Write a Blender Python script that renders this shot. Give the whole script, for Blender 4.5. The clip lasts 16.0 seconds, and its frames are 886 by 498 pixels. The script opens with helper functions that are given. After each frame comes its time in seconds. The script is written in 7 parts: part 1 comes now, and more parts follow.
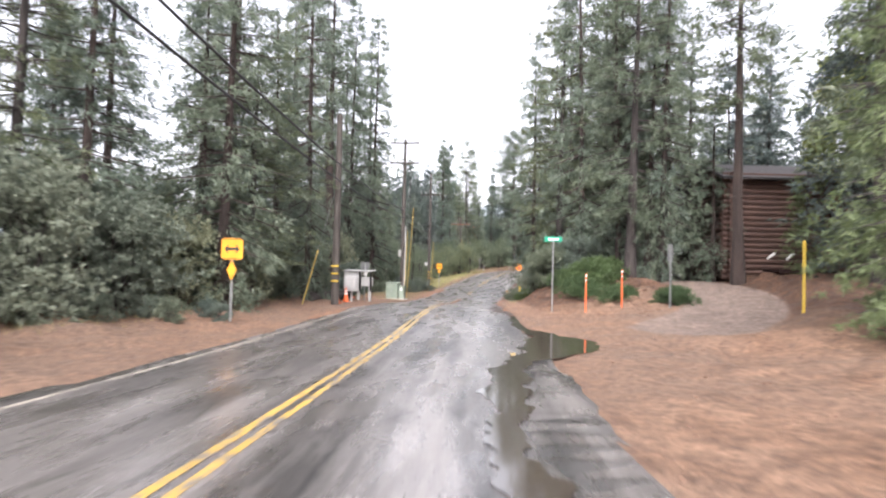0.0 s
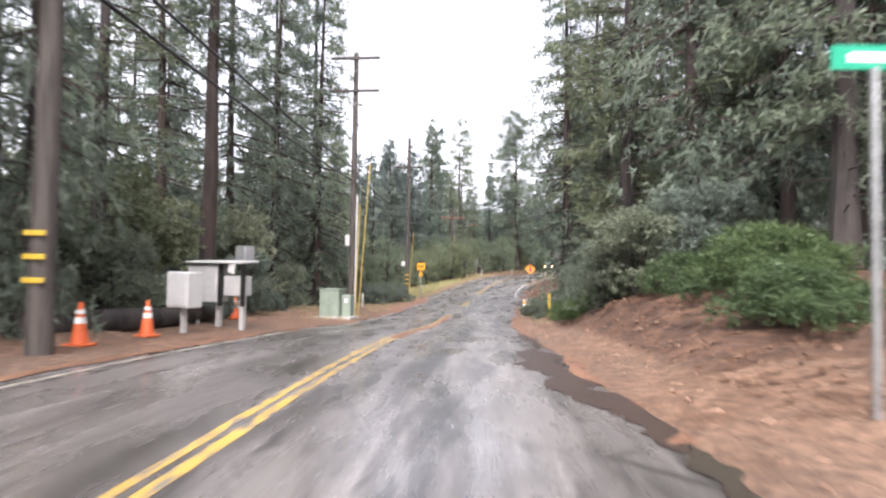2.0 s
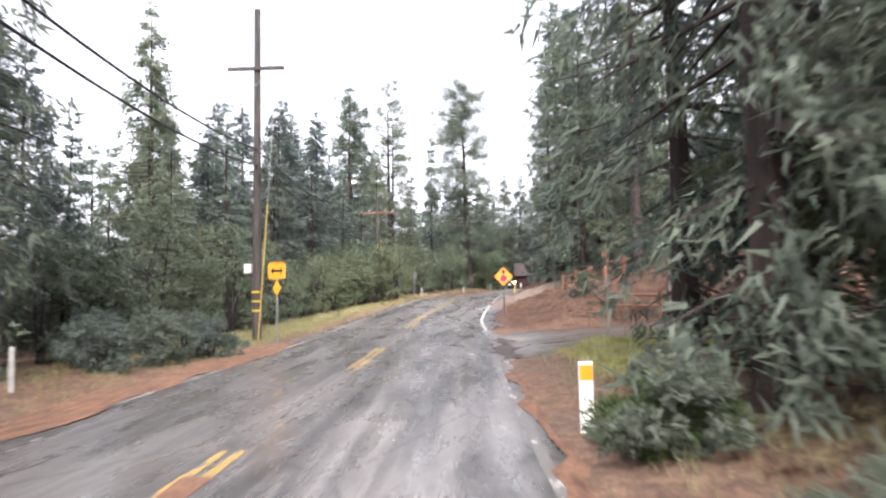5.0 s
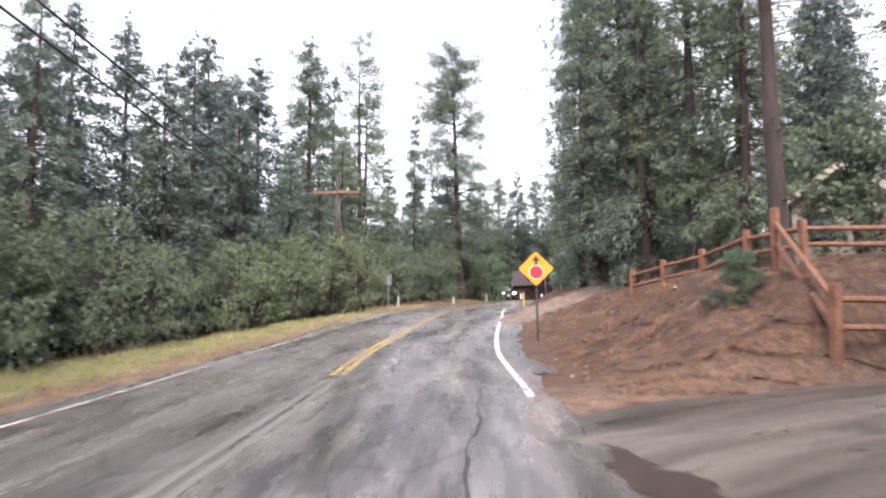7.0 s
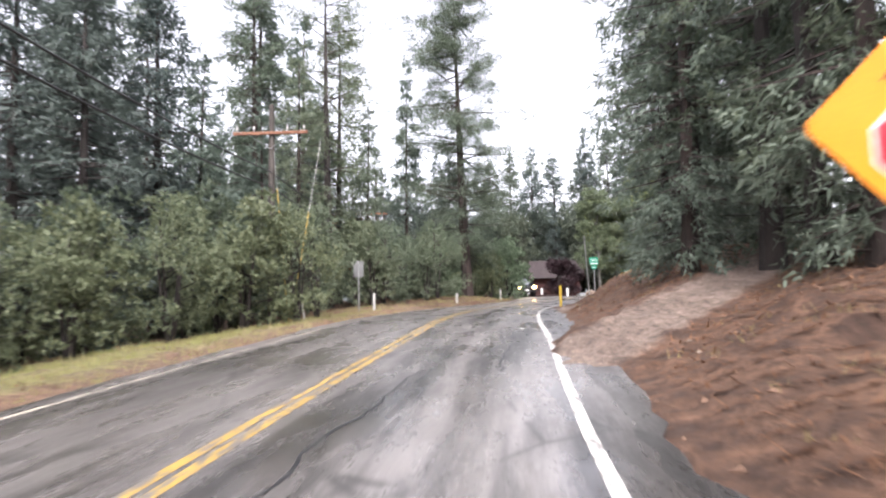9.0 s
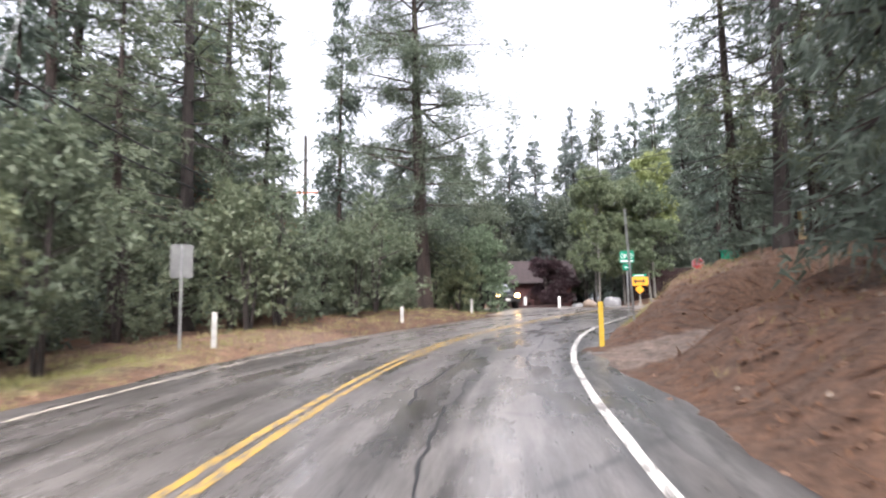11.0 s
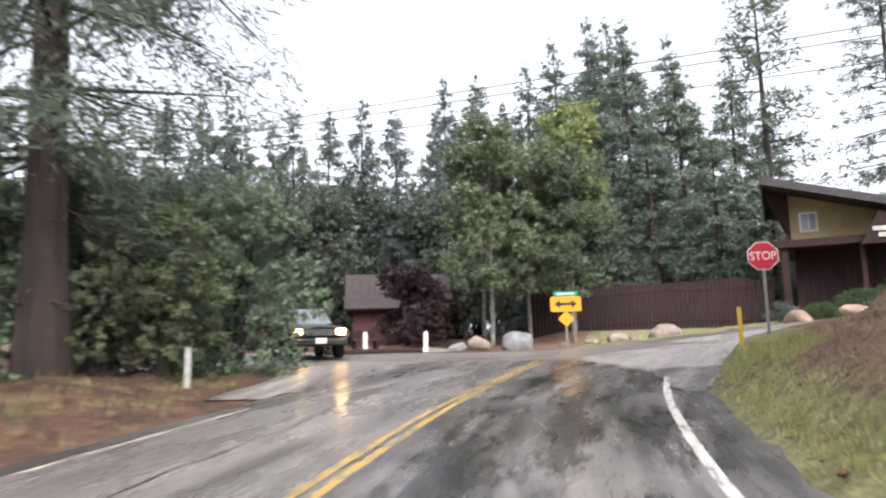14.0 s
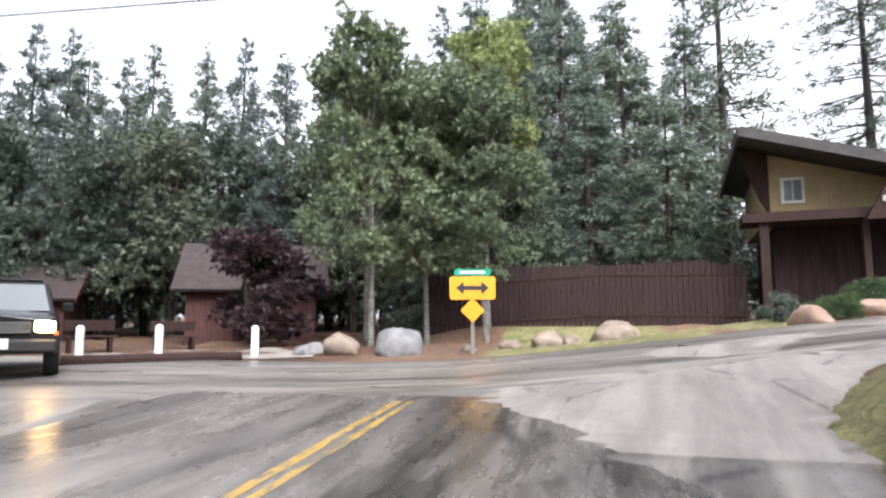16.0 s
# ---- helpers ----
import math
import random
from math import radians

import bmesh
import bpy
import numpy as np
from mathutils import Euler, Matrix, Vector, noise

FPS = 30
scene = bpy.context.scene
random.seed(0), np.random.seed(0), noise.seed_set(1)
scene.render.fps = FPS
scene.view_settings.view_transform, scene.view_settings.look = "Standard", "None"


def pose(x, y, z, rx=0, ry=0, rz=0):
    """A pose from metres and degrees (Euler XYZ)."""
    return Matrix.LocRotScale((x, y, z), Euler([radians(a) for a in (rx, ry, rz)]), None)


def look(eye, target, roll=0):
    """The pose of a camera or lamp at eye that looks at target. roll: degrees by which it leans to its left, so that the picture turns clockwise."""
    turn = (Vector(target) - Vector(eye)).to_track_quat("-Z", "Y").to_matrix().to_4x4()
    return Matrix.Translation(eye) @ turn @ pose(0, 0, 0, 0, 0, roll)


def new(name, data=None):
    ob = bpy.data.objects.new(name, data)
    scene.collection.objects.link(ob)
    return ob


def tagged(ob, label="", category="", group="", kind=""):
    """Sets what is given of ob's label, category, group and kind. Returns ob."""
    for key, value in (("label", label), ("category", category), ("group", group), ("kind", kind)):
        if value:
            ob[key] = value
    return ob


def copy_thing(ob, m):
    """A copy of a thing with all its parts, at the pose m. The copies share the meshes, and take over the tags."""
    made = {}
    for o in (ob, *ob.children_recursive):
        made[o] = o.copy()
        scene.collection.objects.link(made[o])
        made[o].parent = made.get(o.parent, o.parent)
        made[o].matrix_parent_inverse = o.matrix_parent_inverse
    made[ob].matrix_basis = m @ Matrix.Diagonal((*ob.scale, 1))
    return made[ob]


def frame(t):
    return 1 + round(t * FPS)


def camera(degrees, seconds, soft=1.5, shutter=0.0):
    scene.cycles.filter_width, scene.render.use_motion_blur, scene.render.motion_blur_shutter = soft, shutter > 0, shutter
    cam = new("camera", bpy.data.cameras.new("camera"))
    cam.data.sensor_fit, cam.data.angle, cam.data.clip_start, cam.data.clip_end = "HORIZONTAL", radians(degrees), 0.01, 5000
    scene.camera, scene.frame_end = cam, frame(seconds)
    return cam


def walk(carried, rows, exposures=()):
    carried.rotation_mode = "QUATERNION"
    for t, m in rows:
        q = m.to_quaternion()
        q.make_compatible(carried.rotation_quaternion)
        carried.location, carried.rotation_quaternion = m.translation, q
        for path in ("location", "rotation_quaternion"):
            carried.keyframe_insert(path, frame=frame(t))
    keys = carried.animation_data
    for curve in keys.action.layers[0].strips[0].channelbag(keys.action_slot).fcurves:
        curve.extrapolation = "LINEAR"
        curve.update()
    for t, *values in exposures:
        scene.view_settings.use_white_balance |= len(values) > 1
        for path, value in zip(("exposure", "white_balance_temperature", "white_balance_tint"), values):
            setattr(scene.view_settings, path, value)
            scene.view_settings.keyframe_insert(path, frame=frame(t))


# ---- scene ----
cam = camera(68.8, 16.0, soft=2.2, shutter=0.4)
PATH = [
    (0, (1.267, -0.137, 1.874), (1.287, 1.862, 1.926), 1.4),
    (0.5, (1.532, 4.794, 1.676), (1.534, 6.793, 1.736), 1.0),
    (1, (1.796, 9.744, 1.531), (1.797, 11.743, 1.578), 0.9),
    (1.5, (2.042, 14.748, 1.433), (2.069, 16.747, 1.486), 0.8),
    (2, (2.315, 19.469, 1.268), (2.351, 21.467, 1.347), 1.0),
    (2.5, (2.616, 23.758, 1.312), (2.657, 25.756, 1.396), -0.1),
    (3, (3.065, 28.199, 1.147), (3.147, 30.195, 1.254), -0.5),
    (3.5, (3.463, 32.496, 1.151), (3.592, 34.489, 1.255), -0.3),
    (4, (3.879, 36.818, 1.035), (4.048, 38.808, 1.156), -0.5),
    (6.5, (6.073, 56.116, 0.582), (6.299, 58.094, 0.776), -1.3),
    (7, (6.52, 59.983, 0.71), (6.767, 61.957, 0.911), -0.7),
    (7.5, (7.092, 63.749, 0.78), (7.333, 65.724, 0.977), -0.5),
    (8, (7.605, 67.306, 0.844), (7.824, 69.284, 1.041), -1.3),
    (10.5, (11.013, 85.648, 1.78), (11.287, 87.621, 1.952), -0.9),
    (11, (11.793, 89.563, 1.927), (12.11, 91.528, 2.123), -0.7),
    (11.5, (12.756, 93.311, 2.035), (13.094, 95.27, 2.25), -1.2),
    (12, (13.721, 96.983, 2.242), (14.105, 98.933, 2.463), -0.5),
    (12.5, (14.883, 100.509, 2.321), (15.292, 102.452, 2.564), 0.1),
    (13, (16.244, 103.938, 2.437), (16.709, 105.867, 2.689), -0.4),
    (13.5, (17.586, 107.033, 2.577), (18.161, 108.932, 2.832), -1.2),
    (14, (18.947, 109.864, 2.705), (19.651, 111.715, 2.979), -1.2),
    (14.5, (20.445, 112.448, 2.848), (21.284, 114.235, 3.164), -1.0),
    (15, (21.827, 114.547, 2.953), (22.755, 116.288, 3.28), -1.4),
    (15.5, (23.073, 116.255, 3.015), (24.038, 117.983, 3.301), -1.7),
    (16, (24.06, 117.58, 3.012), (24.983, 119.339, 3.244), -0.1),
]
walk(cam, [(t, look(eye, target, roll)) for t, eye, target, roll in PATH], [(0, 1.88, 6450, 17), (1.5, 1.9, 6450, 18), (3, 1.95, 6450, 18), (4.2, 1.96, 6450, 18), (6.5, 1.88, 6450, 18), (11.5, 1.88, 6430, 17), (13.5, 1.74, 6420, 15), (14.5, 1.62, 6400, 14), (15.4, 1.52, 6400, 14), (16, 1.84, 6350, 14)])

# ---- light: a bright overcast sky and a weak, wide sun ----
world = bpy.data.worlds.new("overcast_sky")
scene.world = world
world.use_nodes = True
wn, wl = world.node_tree.nodes, world.node_tree.links
sky = wn.new("ShaderNodeTexSky")
sky.sky_type, sky.sun_disc = "NISHITA", False
sky.sun_elevation, sky.sun_rotation = radians(48), radians(190)
sky.air_density, sky.dust_density, sky.ozone_density = 1.0, 4.0, 1.0
pale = wn.new("ShaderNodeHueSaturation")
pale.inputs["Saturation"].default_value = 0.26
pale.inputs["Value"].default_value = 1.0
wl.new(sky.outputs[0], pale.inputs["Color"])
wl.new(pale.outputs[0], wn["Background"].inputs["Color"])
wn["Background"].inputs["Strength"].default_value = 0.15
sun = new("sun", bpy.data.lights.new("sun", "SUN"))
sun.data.energy, sun.data.angle, sun.data.color = 1.3, radians(40), (1.0, 0.99, 0.97)
sun.matrix_world = look((-9, -40, 90), (5, 40, 0))


# ---- materials ----
def mat(name):
    m = bpy.data.materials.new(name)
    m.use_nodes = True
    return m, m.node_tree.nodes, m.node_tree.links, m.node_tree.nodes["Principled BSDF"]


def ramp(nodes, links, source, stops):
    r = nodes.new("ShaderNodeValToRGB")
    while len(r.color_ramp.elements) < len(stops):
        r.color_ramp.elements.new(0.5)
    for e, (at, c) in zip(r.color_ramp.elements, stops):
        e.position = at
        e.color = (*c, 1) if len(c) == 3 else c
    links.new(source, r.inputs["Fac"])
    return r.outputs["Color"]


def grey(v):
    return (v, v, v)


def noise_tex(nodes, links, vector, scale, detail=4.0, rough=0.6, lacun=2.0):
    n = nodes.new("ShaderNodeTexNoise")
    n.inputs["Scale"].default_value, n.inputs["Detail"].default_value = scale, detail
    n.inputs["Roughness"].default_value, n.inputs["Lacunarity"].default_value = rough, lacun
    if vector is not None:
        links.new(vector, n.inputs["Vector"])
    return n.outputs["Fac"]


def mix(nodes, links, fac, a, b, mode="MIX"):
    n = nodes.new("ShaderNodeMix")
    n.data_type, n.blend_type = "RGBA", mode
    for key, v in ((0, fac), (6, a), (7, b)):
        if isinstance(v, (int, float)):
            n.inputs[key].default_value = v
        elif isinstance(v, tuple):
            n.inputs[key].default_value = (*v, 1)
        else:
            links.new(v, n.inputs[key])
    return n.outputs[2]


def bump(nodes, links, bsdf, height, strength, distance):
    b = nodes.new("ShaderNodeBump")
    b.inputs["Strength"].default_value, b.inputs["Distance"].default_value = strength, distance
    links.new(height, b.inputs["Height"])
    links.new(b.outputs[0], bsdf.inputs["Normal"])


def mapped(nodes, links, socket, scale):
    m = nodes.new("ShaderNodeMapping")
    m.inputs["Scale"].default_value = scale
    links.new(socket, m.inputs["Vector"])
    return m.outputs[0]


def plain(name, a, b, scale=6.0, rough=0.7, metal=0.0, relief=0.2, dist=0.01, stretch=(1, 1, 1), fine=60.0):
    """A surface of two shades with grain and relief, in object space."""
    m, n, l, p = mat(name)
    c = n.new("ShaderNodeTexCoord").outputs["Object"]
    v = mapped(n, l, c, stretch)
    big, small = noise_tex(n, l, v, scale), noise_tex(n, l, v, fine, 3.0)
    col = mix(n, l, ramp(n, l, big, [(0.35, grey(0)), (0.65, grey(1))]), a, b)
    col = mix(n, l, 0.35, col, ramp(n, l, small, [(0.2, grey(0.35)), (0.8, grey(1.0))]), "MULTIPLY")
    l.new(col, p.inputs["Base Color"])
    p.inputs["Roughness"].default_value, p.inputs["Metallic"].default_value = rough, metal
    if relief:
        bump(n, l, p, small, relief, dist)
    return m


def leafy(name, dark, light, rough=0.55):
    """Foliage: shade varies from tree to tree and from leaf to leaf."""
    m, n, l, p = mat(name)
    g = n.new("ShaderNodeNewGeometry")
    o = n.new("ShaderNodeObjectInfo")
    pos = noise_tex(n, l, g.outputs["Position"], 0.55, 3.0)
    col = mix(n, l, g.outputs["Random Per Island"], dark, light)
    col = mix(n, l, ramp(n, l, pos, [(0.35, grey(0)), (0.7, grey(1))]), col, tuple(0.55 * (a + b) for a, b in zip(dark, light)))
    tint = ramp(n, l, o.outputs["Random"], [(0.0, (0.75, 0.8, 0.85)), (0.5, (1, 1, 1)), (1.0, (1.13, 1.07, 0.9))])
    col = mix(n, l, 1.0, col, tint, "MULTIPLY")
    l.new(col, p.inputs["Base Color"])
    p.inputs["Roughness"].default_value = rough
    p.inputs["Specular IOR Level"].default_value = 0.35
    glow = n.new("ShaderNodeBsdfTranslucent")
    l.new(col, glow.inputs["Color"])
    both = n.new("ShaderNodeMixShader")
    both.inputs[0].default_value = 0.35
    l.new(p.outputs[0], both.inputs[1])
    l.new(glow.outputs[0], both.inputs[2])
    l.new(both.outputs[0], n["Material Output"].inputs["Surface"])
    return m


NEEDLE = leafy("pine_needles", (0.068, 0.095, 0.064), (0.16, 0.188, 0.125))
NEEDLE_LIGHT = leafy("fir_needles", (0.085, 0.118, 0.055), (0.19, 0.235, 0.11))
NEEDLE_BLUE = leafy("cedar_needles", (0.078, 0.107, 0.086), (0.173, 0.213, 0.165))
# Far conifers: bluish distance haze is mixed into the needle colour
NEEDLE_HAZE = leafy("hazed_needles", (0.067, 0.092, 0.083), (0.133, 0.160, 0.140))
LEAF = leafy("oak_leaves", (0.078, 0.106, 0.07), (0.17, 0.198, 0.13))
LEAF_MID = leafy("young_oak_leaves", (0.094, 0.126, 0.082), (0.198, 0.23, 0.15))
LEAF_DARK = leafy("dark_oak_leaves", (0.045, 0.064, 0.052), (0.1, 0.118, 0.088))
LEAF_BIRCH = leafy("birch_leaves", (0.09, 0.118, 0.066), (0.19, 0.225, 0.132))
LEAF_LIGHT = leafy("light_leaves", (0.125, 0.175, 0.10), (0.225, 0.285, 0.18))
LEAF_GREY = leafy("sage_leaves", (0.076, 0.102, 0.084), (0.158, 0.188, 0.15))
LEAF_PALE = leafy("brush_leaves", (0.13, 0.155, 0.115), (0.25, 0.28, 0.21))
LEAF_YELLOW = leafy("aspen_leaves", (0.14, 0.18, 0.07), (0.29, 0.33, 0.14))
LEAF_PLUM = leafy("plum_leaves", (0.028, 0.016, 0.02), (0.075, 0.042, 0.048))
LEAF_BROWN = leafy("dry_leaves", (0.16, 0.09, 0.05), (0.3, 0.17, 0.09))
JUNIPER = leafy("juniper_leaves", (0.036, 0.066, 0.03), (0.09, 0.135, 0.056))
GRASS = leafy("grass_blades", (0.22, 0.25, 0.07), (0.46, 0.45, 0.18))
DRYGRASS = leafy("dry_grass", (0.25, 0.22, 0.1), (0.42, 0.36, 0.2))

BARK = plain("pine_bark", (0.02, 0.016, 0.015), (0.048, 0.039, 0.035), 3.0, 0.9, 0, 0.8, 0.05, (1, 1, 0.25), 14.0)
BARK_RED = plain("cedar_bark", (0.02, 0.014, 0.012), (0.05, 0.034, 0.028), 3.0, 0.9, 0, 0.8, 0.05, (1, 1, 0.18), 14.0)
BIRCH = plain("birch_bark", (0.1, 0.1, 0.093), (0.26, 0.25, 0.23), 4.0, 0.7, 0, 0.3, 0.02, (1, 1, 2.5), 10.0)
POLE_WOOD = plain("weathered_pole", (0.04, 0.034, 0.03), (0.085, 0.073, 0.064), 5.0, 0.85, 0, 0.5, 0.01, (3, 3, 0.2), 30.0)
STEEL = plain("galvanised_steel", (0.26, 0.27, 0.27), (0.38, 0.39, 0.39), 8.0, 0.45, 0.7, 0.1, 0.003)
CABLE = plain("black_cable", (0.02, 0.02, 0.022), (0.035, 0.035, 0.037), 8.0, 0.6, 0, 0.0)
YELLOW = plain("yellow_paint", (0.5, 0.34, 0.03), (0.6, 0.42, 0.06), 8.0, 0.5, 0, 0.08, 0.002)
SIGN_YELLOW = plain("sign_yellow", (0.72, 0.3, 0.012), (0.78, 0.34, 0.02), 3.0, 0.4, 0, 0.0)
SIGN_ORANGE = plain("sign_amber", (0.76, 0.25, 0.01), (0.8, 0.28, 0.015), 3.0, 0.4, 0, 0.0)
SIGN_GREEN = plain("sign_green", (0.0, 0.26, 0.15), (0.005, 0.3, 0.18), 3.0, 0.4, 0, 0.0)
SIGN_RED = plain("sign_red", (0.46, 0.015, 0.03), (0.52, 0.02, 0.04), 3.0, 0.4, 0, 0.0)
SIGN_WHITE = plain("sign_white", (0.74, 0.74, 0.72), (0.8, 0.8, 0.78), 3.0, 0.45, 0, 0.0)
POST_WHITE = plain("weathered_white_plastic", (0.3, 0.3, 0.28), (0.46, 0.46, 0.43), 6.0, 0.6, 0, 0.1, 0.002)
BACK_GREY = plain("dull_sign_back", (0.13, 0.135, 0.135), (0.19, 0.195, 0.19), 5.0, 0.55, 0.3, 0.05, 0.002)
BLACK = plain("black_paint", (0.012, 0.012, 0.012), (0.022, 0.022, 0.022), 6.0, 0.5, 0, 0.0)
ORANGE = plain("orange_plastic", (0.66, 0.12, 0.035), (0.74, 0.17, 0.05), 5.0, 0.5, 0, 0.0)
CAB_GREEN = plain("cabinet_green", (0.2, 0.25, 0.2), (0.26, 0.31, 0.25), 2.0, 0.5, 0, 0.05, 0.002)
GREY_PAINT = plain("grey_paint", (0.4, 0.4, 0.39), (0.5, 0.5, 0.48), 2.0, 0.55, 0, 0.1, 0.003)
FENCE_WOOD = plain("red_fence_wood", (0.15, 0.066, 0.04), (0.26, 0.122, 0.07), 5.0, 0.8, 0, 0.4, 0.01, (1, 1, 1), 40.0)
FENCE_DARK = plain("dark_fence_boards", (0.02, 0.0115, 0.0125), (0.04, 0.022, 0.023), 3.0, 0.8, 0, 0.4, 0.01, (4, 4, 0.4), 30.0)
MAROON = plain("maroon_boards", (0.06, 0.028, 0.028), (0.1, 0.046, 0.043), 3.0, 0.8, 0, 0.4, 0.01, (4, 4, 0.4), 30.0)
DARK_WOOD = plain("dark_brown_boards", (0.024, 0.014, 0.013), (0.042, 0.023, 0.02), 3.0, 0.8, 0, 0.4, 0.01, (4, 4, 0.4), 30.0)
for wood_paint in (MAROON, FENCE_DARK, DARK_WOOD):
    wood_paint.node_tree.nodes["Principled BSDF"].inputs["Specular IOR Level"].default_value = 0.18
TAN_WALL = plain("tan_siding", (0.38, 0.29, 0.15), (0.46, 0.36, 0.2), 2.0, 0.8, 0, 0.2, 0.005, (1, 1, 1), 30.0)
LOG_WOOD = plain("log_wall_wood", (0.058, 0.031, 0.024), (0.1, 0.054, 0.04), 3.0, 0.8, 0, 0.5, 0.02, (0.4, 0.4, 3), 20.0)
SHINGLE = plain("roof_shingles", (0.026, 0.018, 0.019), (0.048, 0.034, 0.034), 4.0, 0.85, 0, 0.6, 0.02, (1, 1, 1), 24.0)
ROOF_DARK = plain("dark_roof", (0.03, 0.027, 0.027), (0.055, 0.05, 0.05), 4.0, 0.75, 0, 0.5, 0.02)
STONE = plain("granite_boulder", (0.17, 0.135, 0.105), (0.31, 0.25, 0.2), 2.5, 0.85, 0, 0.6, 0.03, (1, 1, 1), 18.0)
STONE_RED = plain("reddish_boulder", (0.22, 0.14, 0.105), (0.37, 0.26, 0.2), 2.5, 0.85, 0, 0.6, 0.03, (1, 1, 1), 18.0)
STONE_GREY = plain("grey_boulder", (0.13, 0.135, 0.14), (0.24, 0.24, 0.24), 2.5, 0.85, 0, 0.6, 0.03, (1, 1, 1), 18.0)
CONCRETE = plain("concrete", (0.38, 0.36, 0.33), (0.5, 0.48, 0.44), 3.0, 0.8, 0, 0.3, 0.01)
FORECOURT = plain("pale_gravel", (0.17, 0.155, 0.138), (0.29, 0.265, 0.24), 3.0, 0.85, 0, 0.5, 0.01, (1, 1, 1), 40.0)
CAR_BLACK = plain("car_paint", (0.012, 0.013, 0.014), (0.016, 0.017, 0.018), 2.0, 0.18, 0, 0.0)
TYRE = plain("tyre_rubber", (0.012, 0.012, 0.012), (0.02, 0.02, 0.02), 8.0, 0.85, 0, 0.2, 0.004)
GLASS, _n, _l, _p = mat("car_glass")
_p.inputs["Base Color"].default_value = (0.1, 0.12, 0.13, 1)
_p.inputs["Roughness"].default_value = 0.06
_p.inputs["Specular IOR Level"].default_value = 0.9
# Windscreen: pale, part-metal base colour stands in for the reflected sky
SCREEN_SKY, _n, _l, _p = mat("sky_pale_windscreen")
_p.inputs["Base Color"].default_value = (0.42, 0.45, 0.47, 1)
_p.inputs["Roughness"].default_value, _p.inputs["Metallic"].default_value = 0.12, 0.45
LAMP, _n, _l, _p = mat("lit_headlamp")
_p.inputs["Emission Color"].default_value = (1.0, 0.62, 0.22, 1)
_p.inputs["Emission Strength"].default_value = 13
# Wooded hill: distance haze is painted in as a pale grey-blue
HILL_HAZE = plain("far_hill", (0.16, 0.19, 0.21), (0.22, 0.25, 0.26), 0.02, 1.0, 0, 0.0)


# Tone across the road: sky sheen on the right lane painted as paler asphalt
LANE_SHEEN = [(0.0, grey(0.2)), (0.28, grey(0.22)), (0.42, grey(0.2)), (0.56, grey(0.24)), (0.68, grey(0.38)), (0.8, grey(0.34)), (0.93, grey(0.18))]


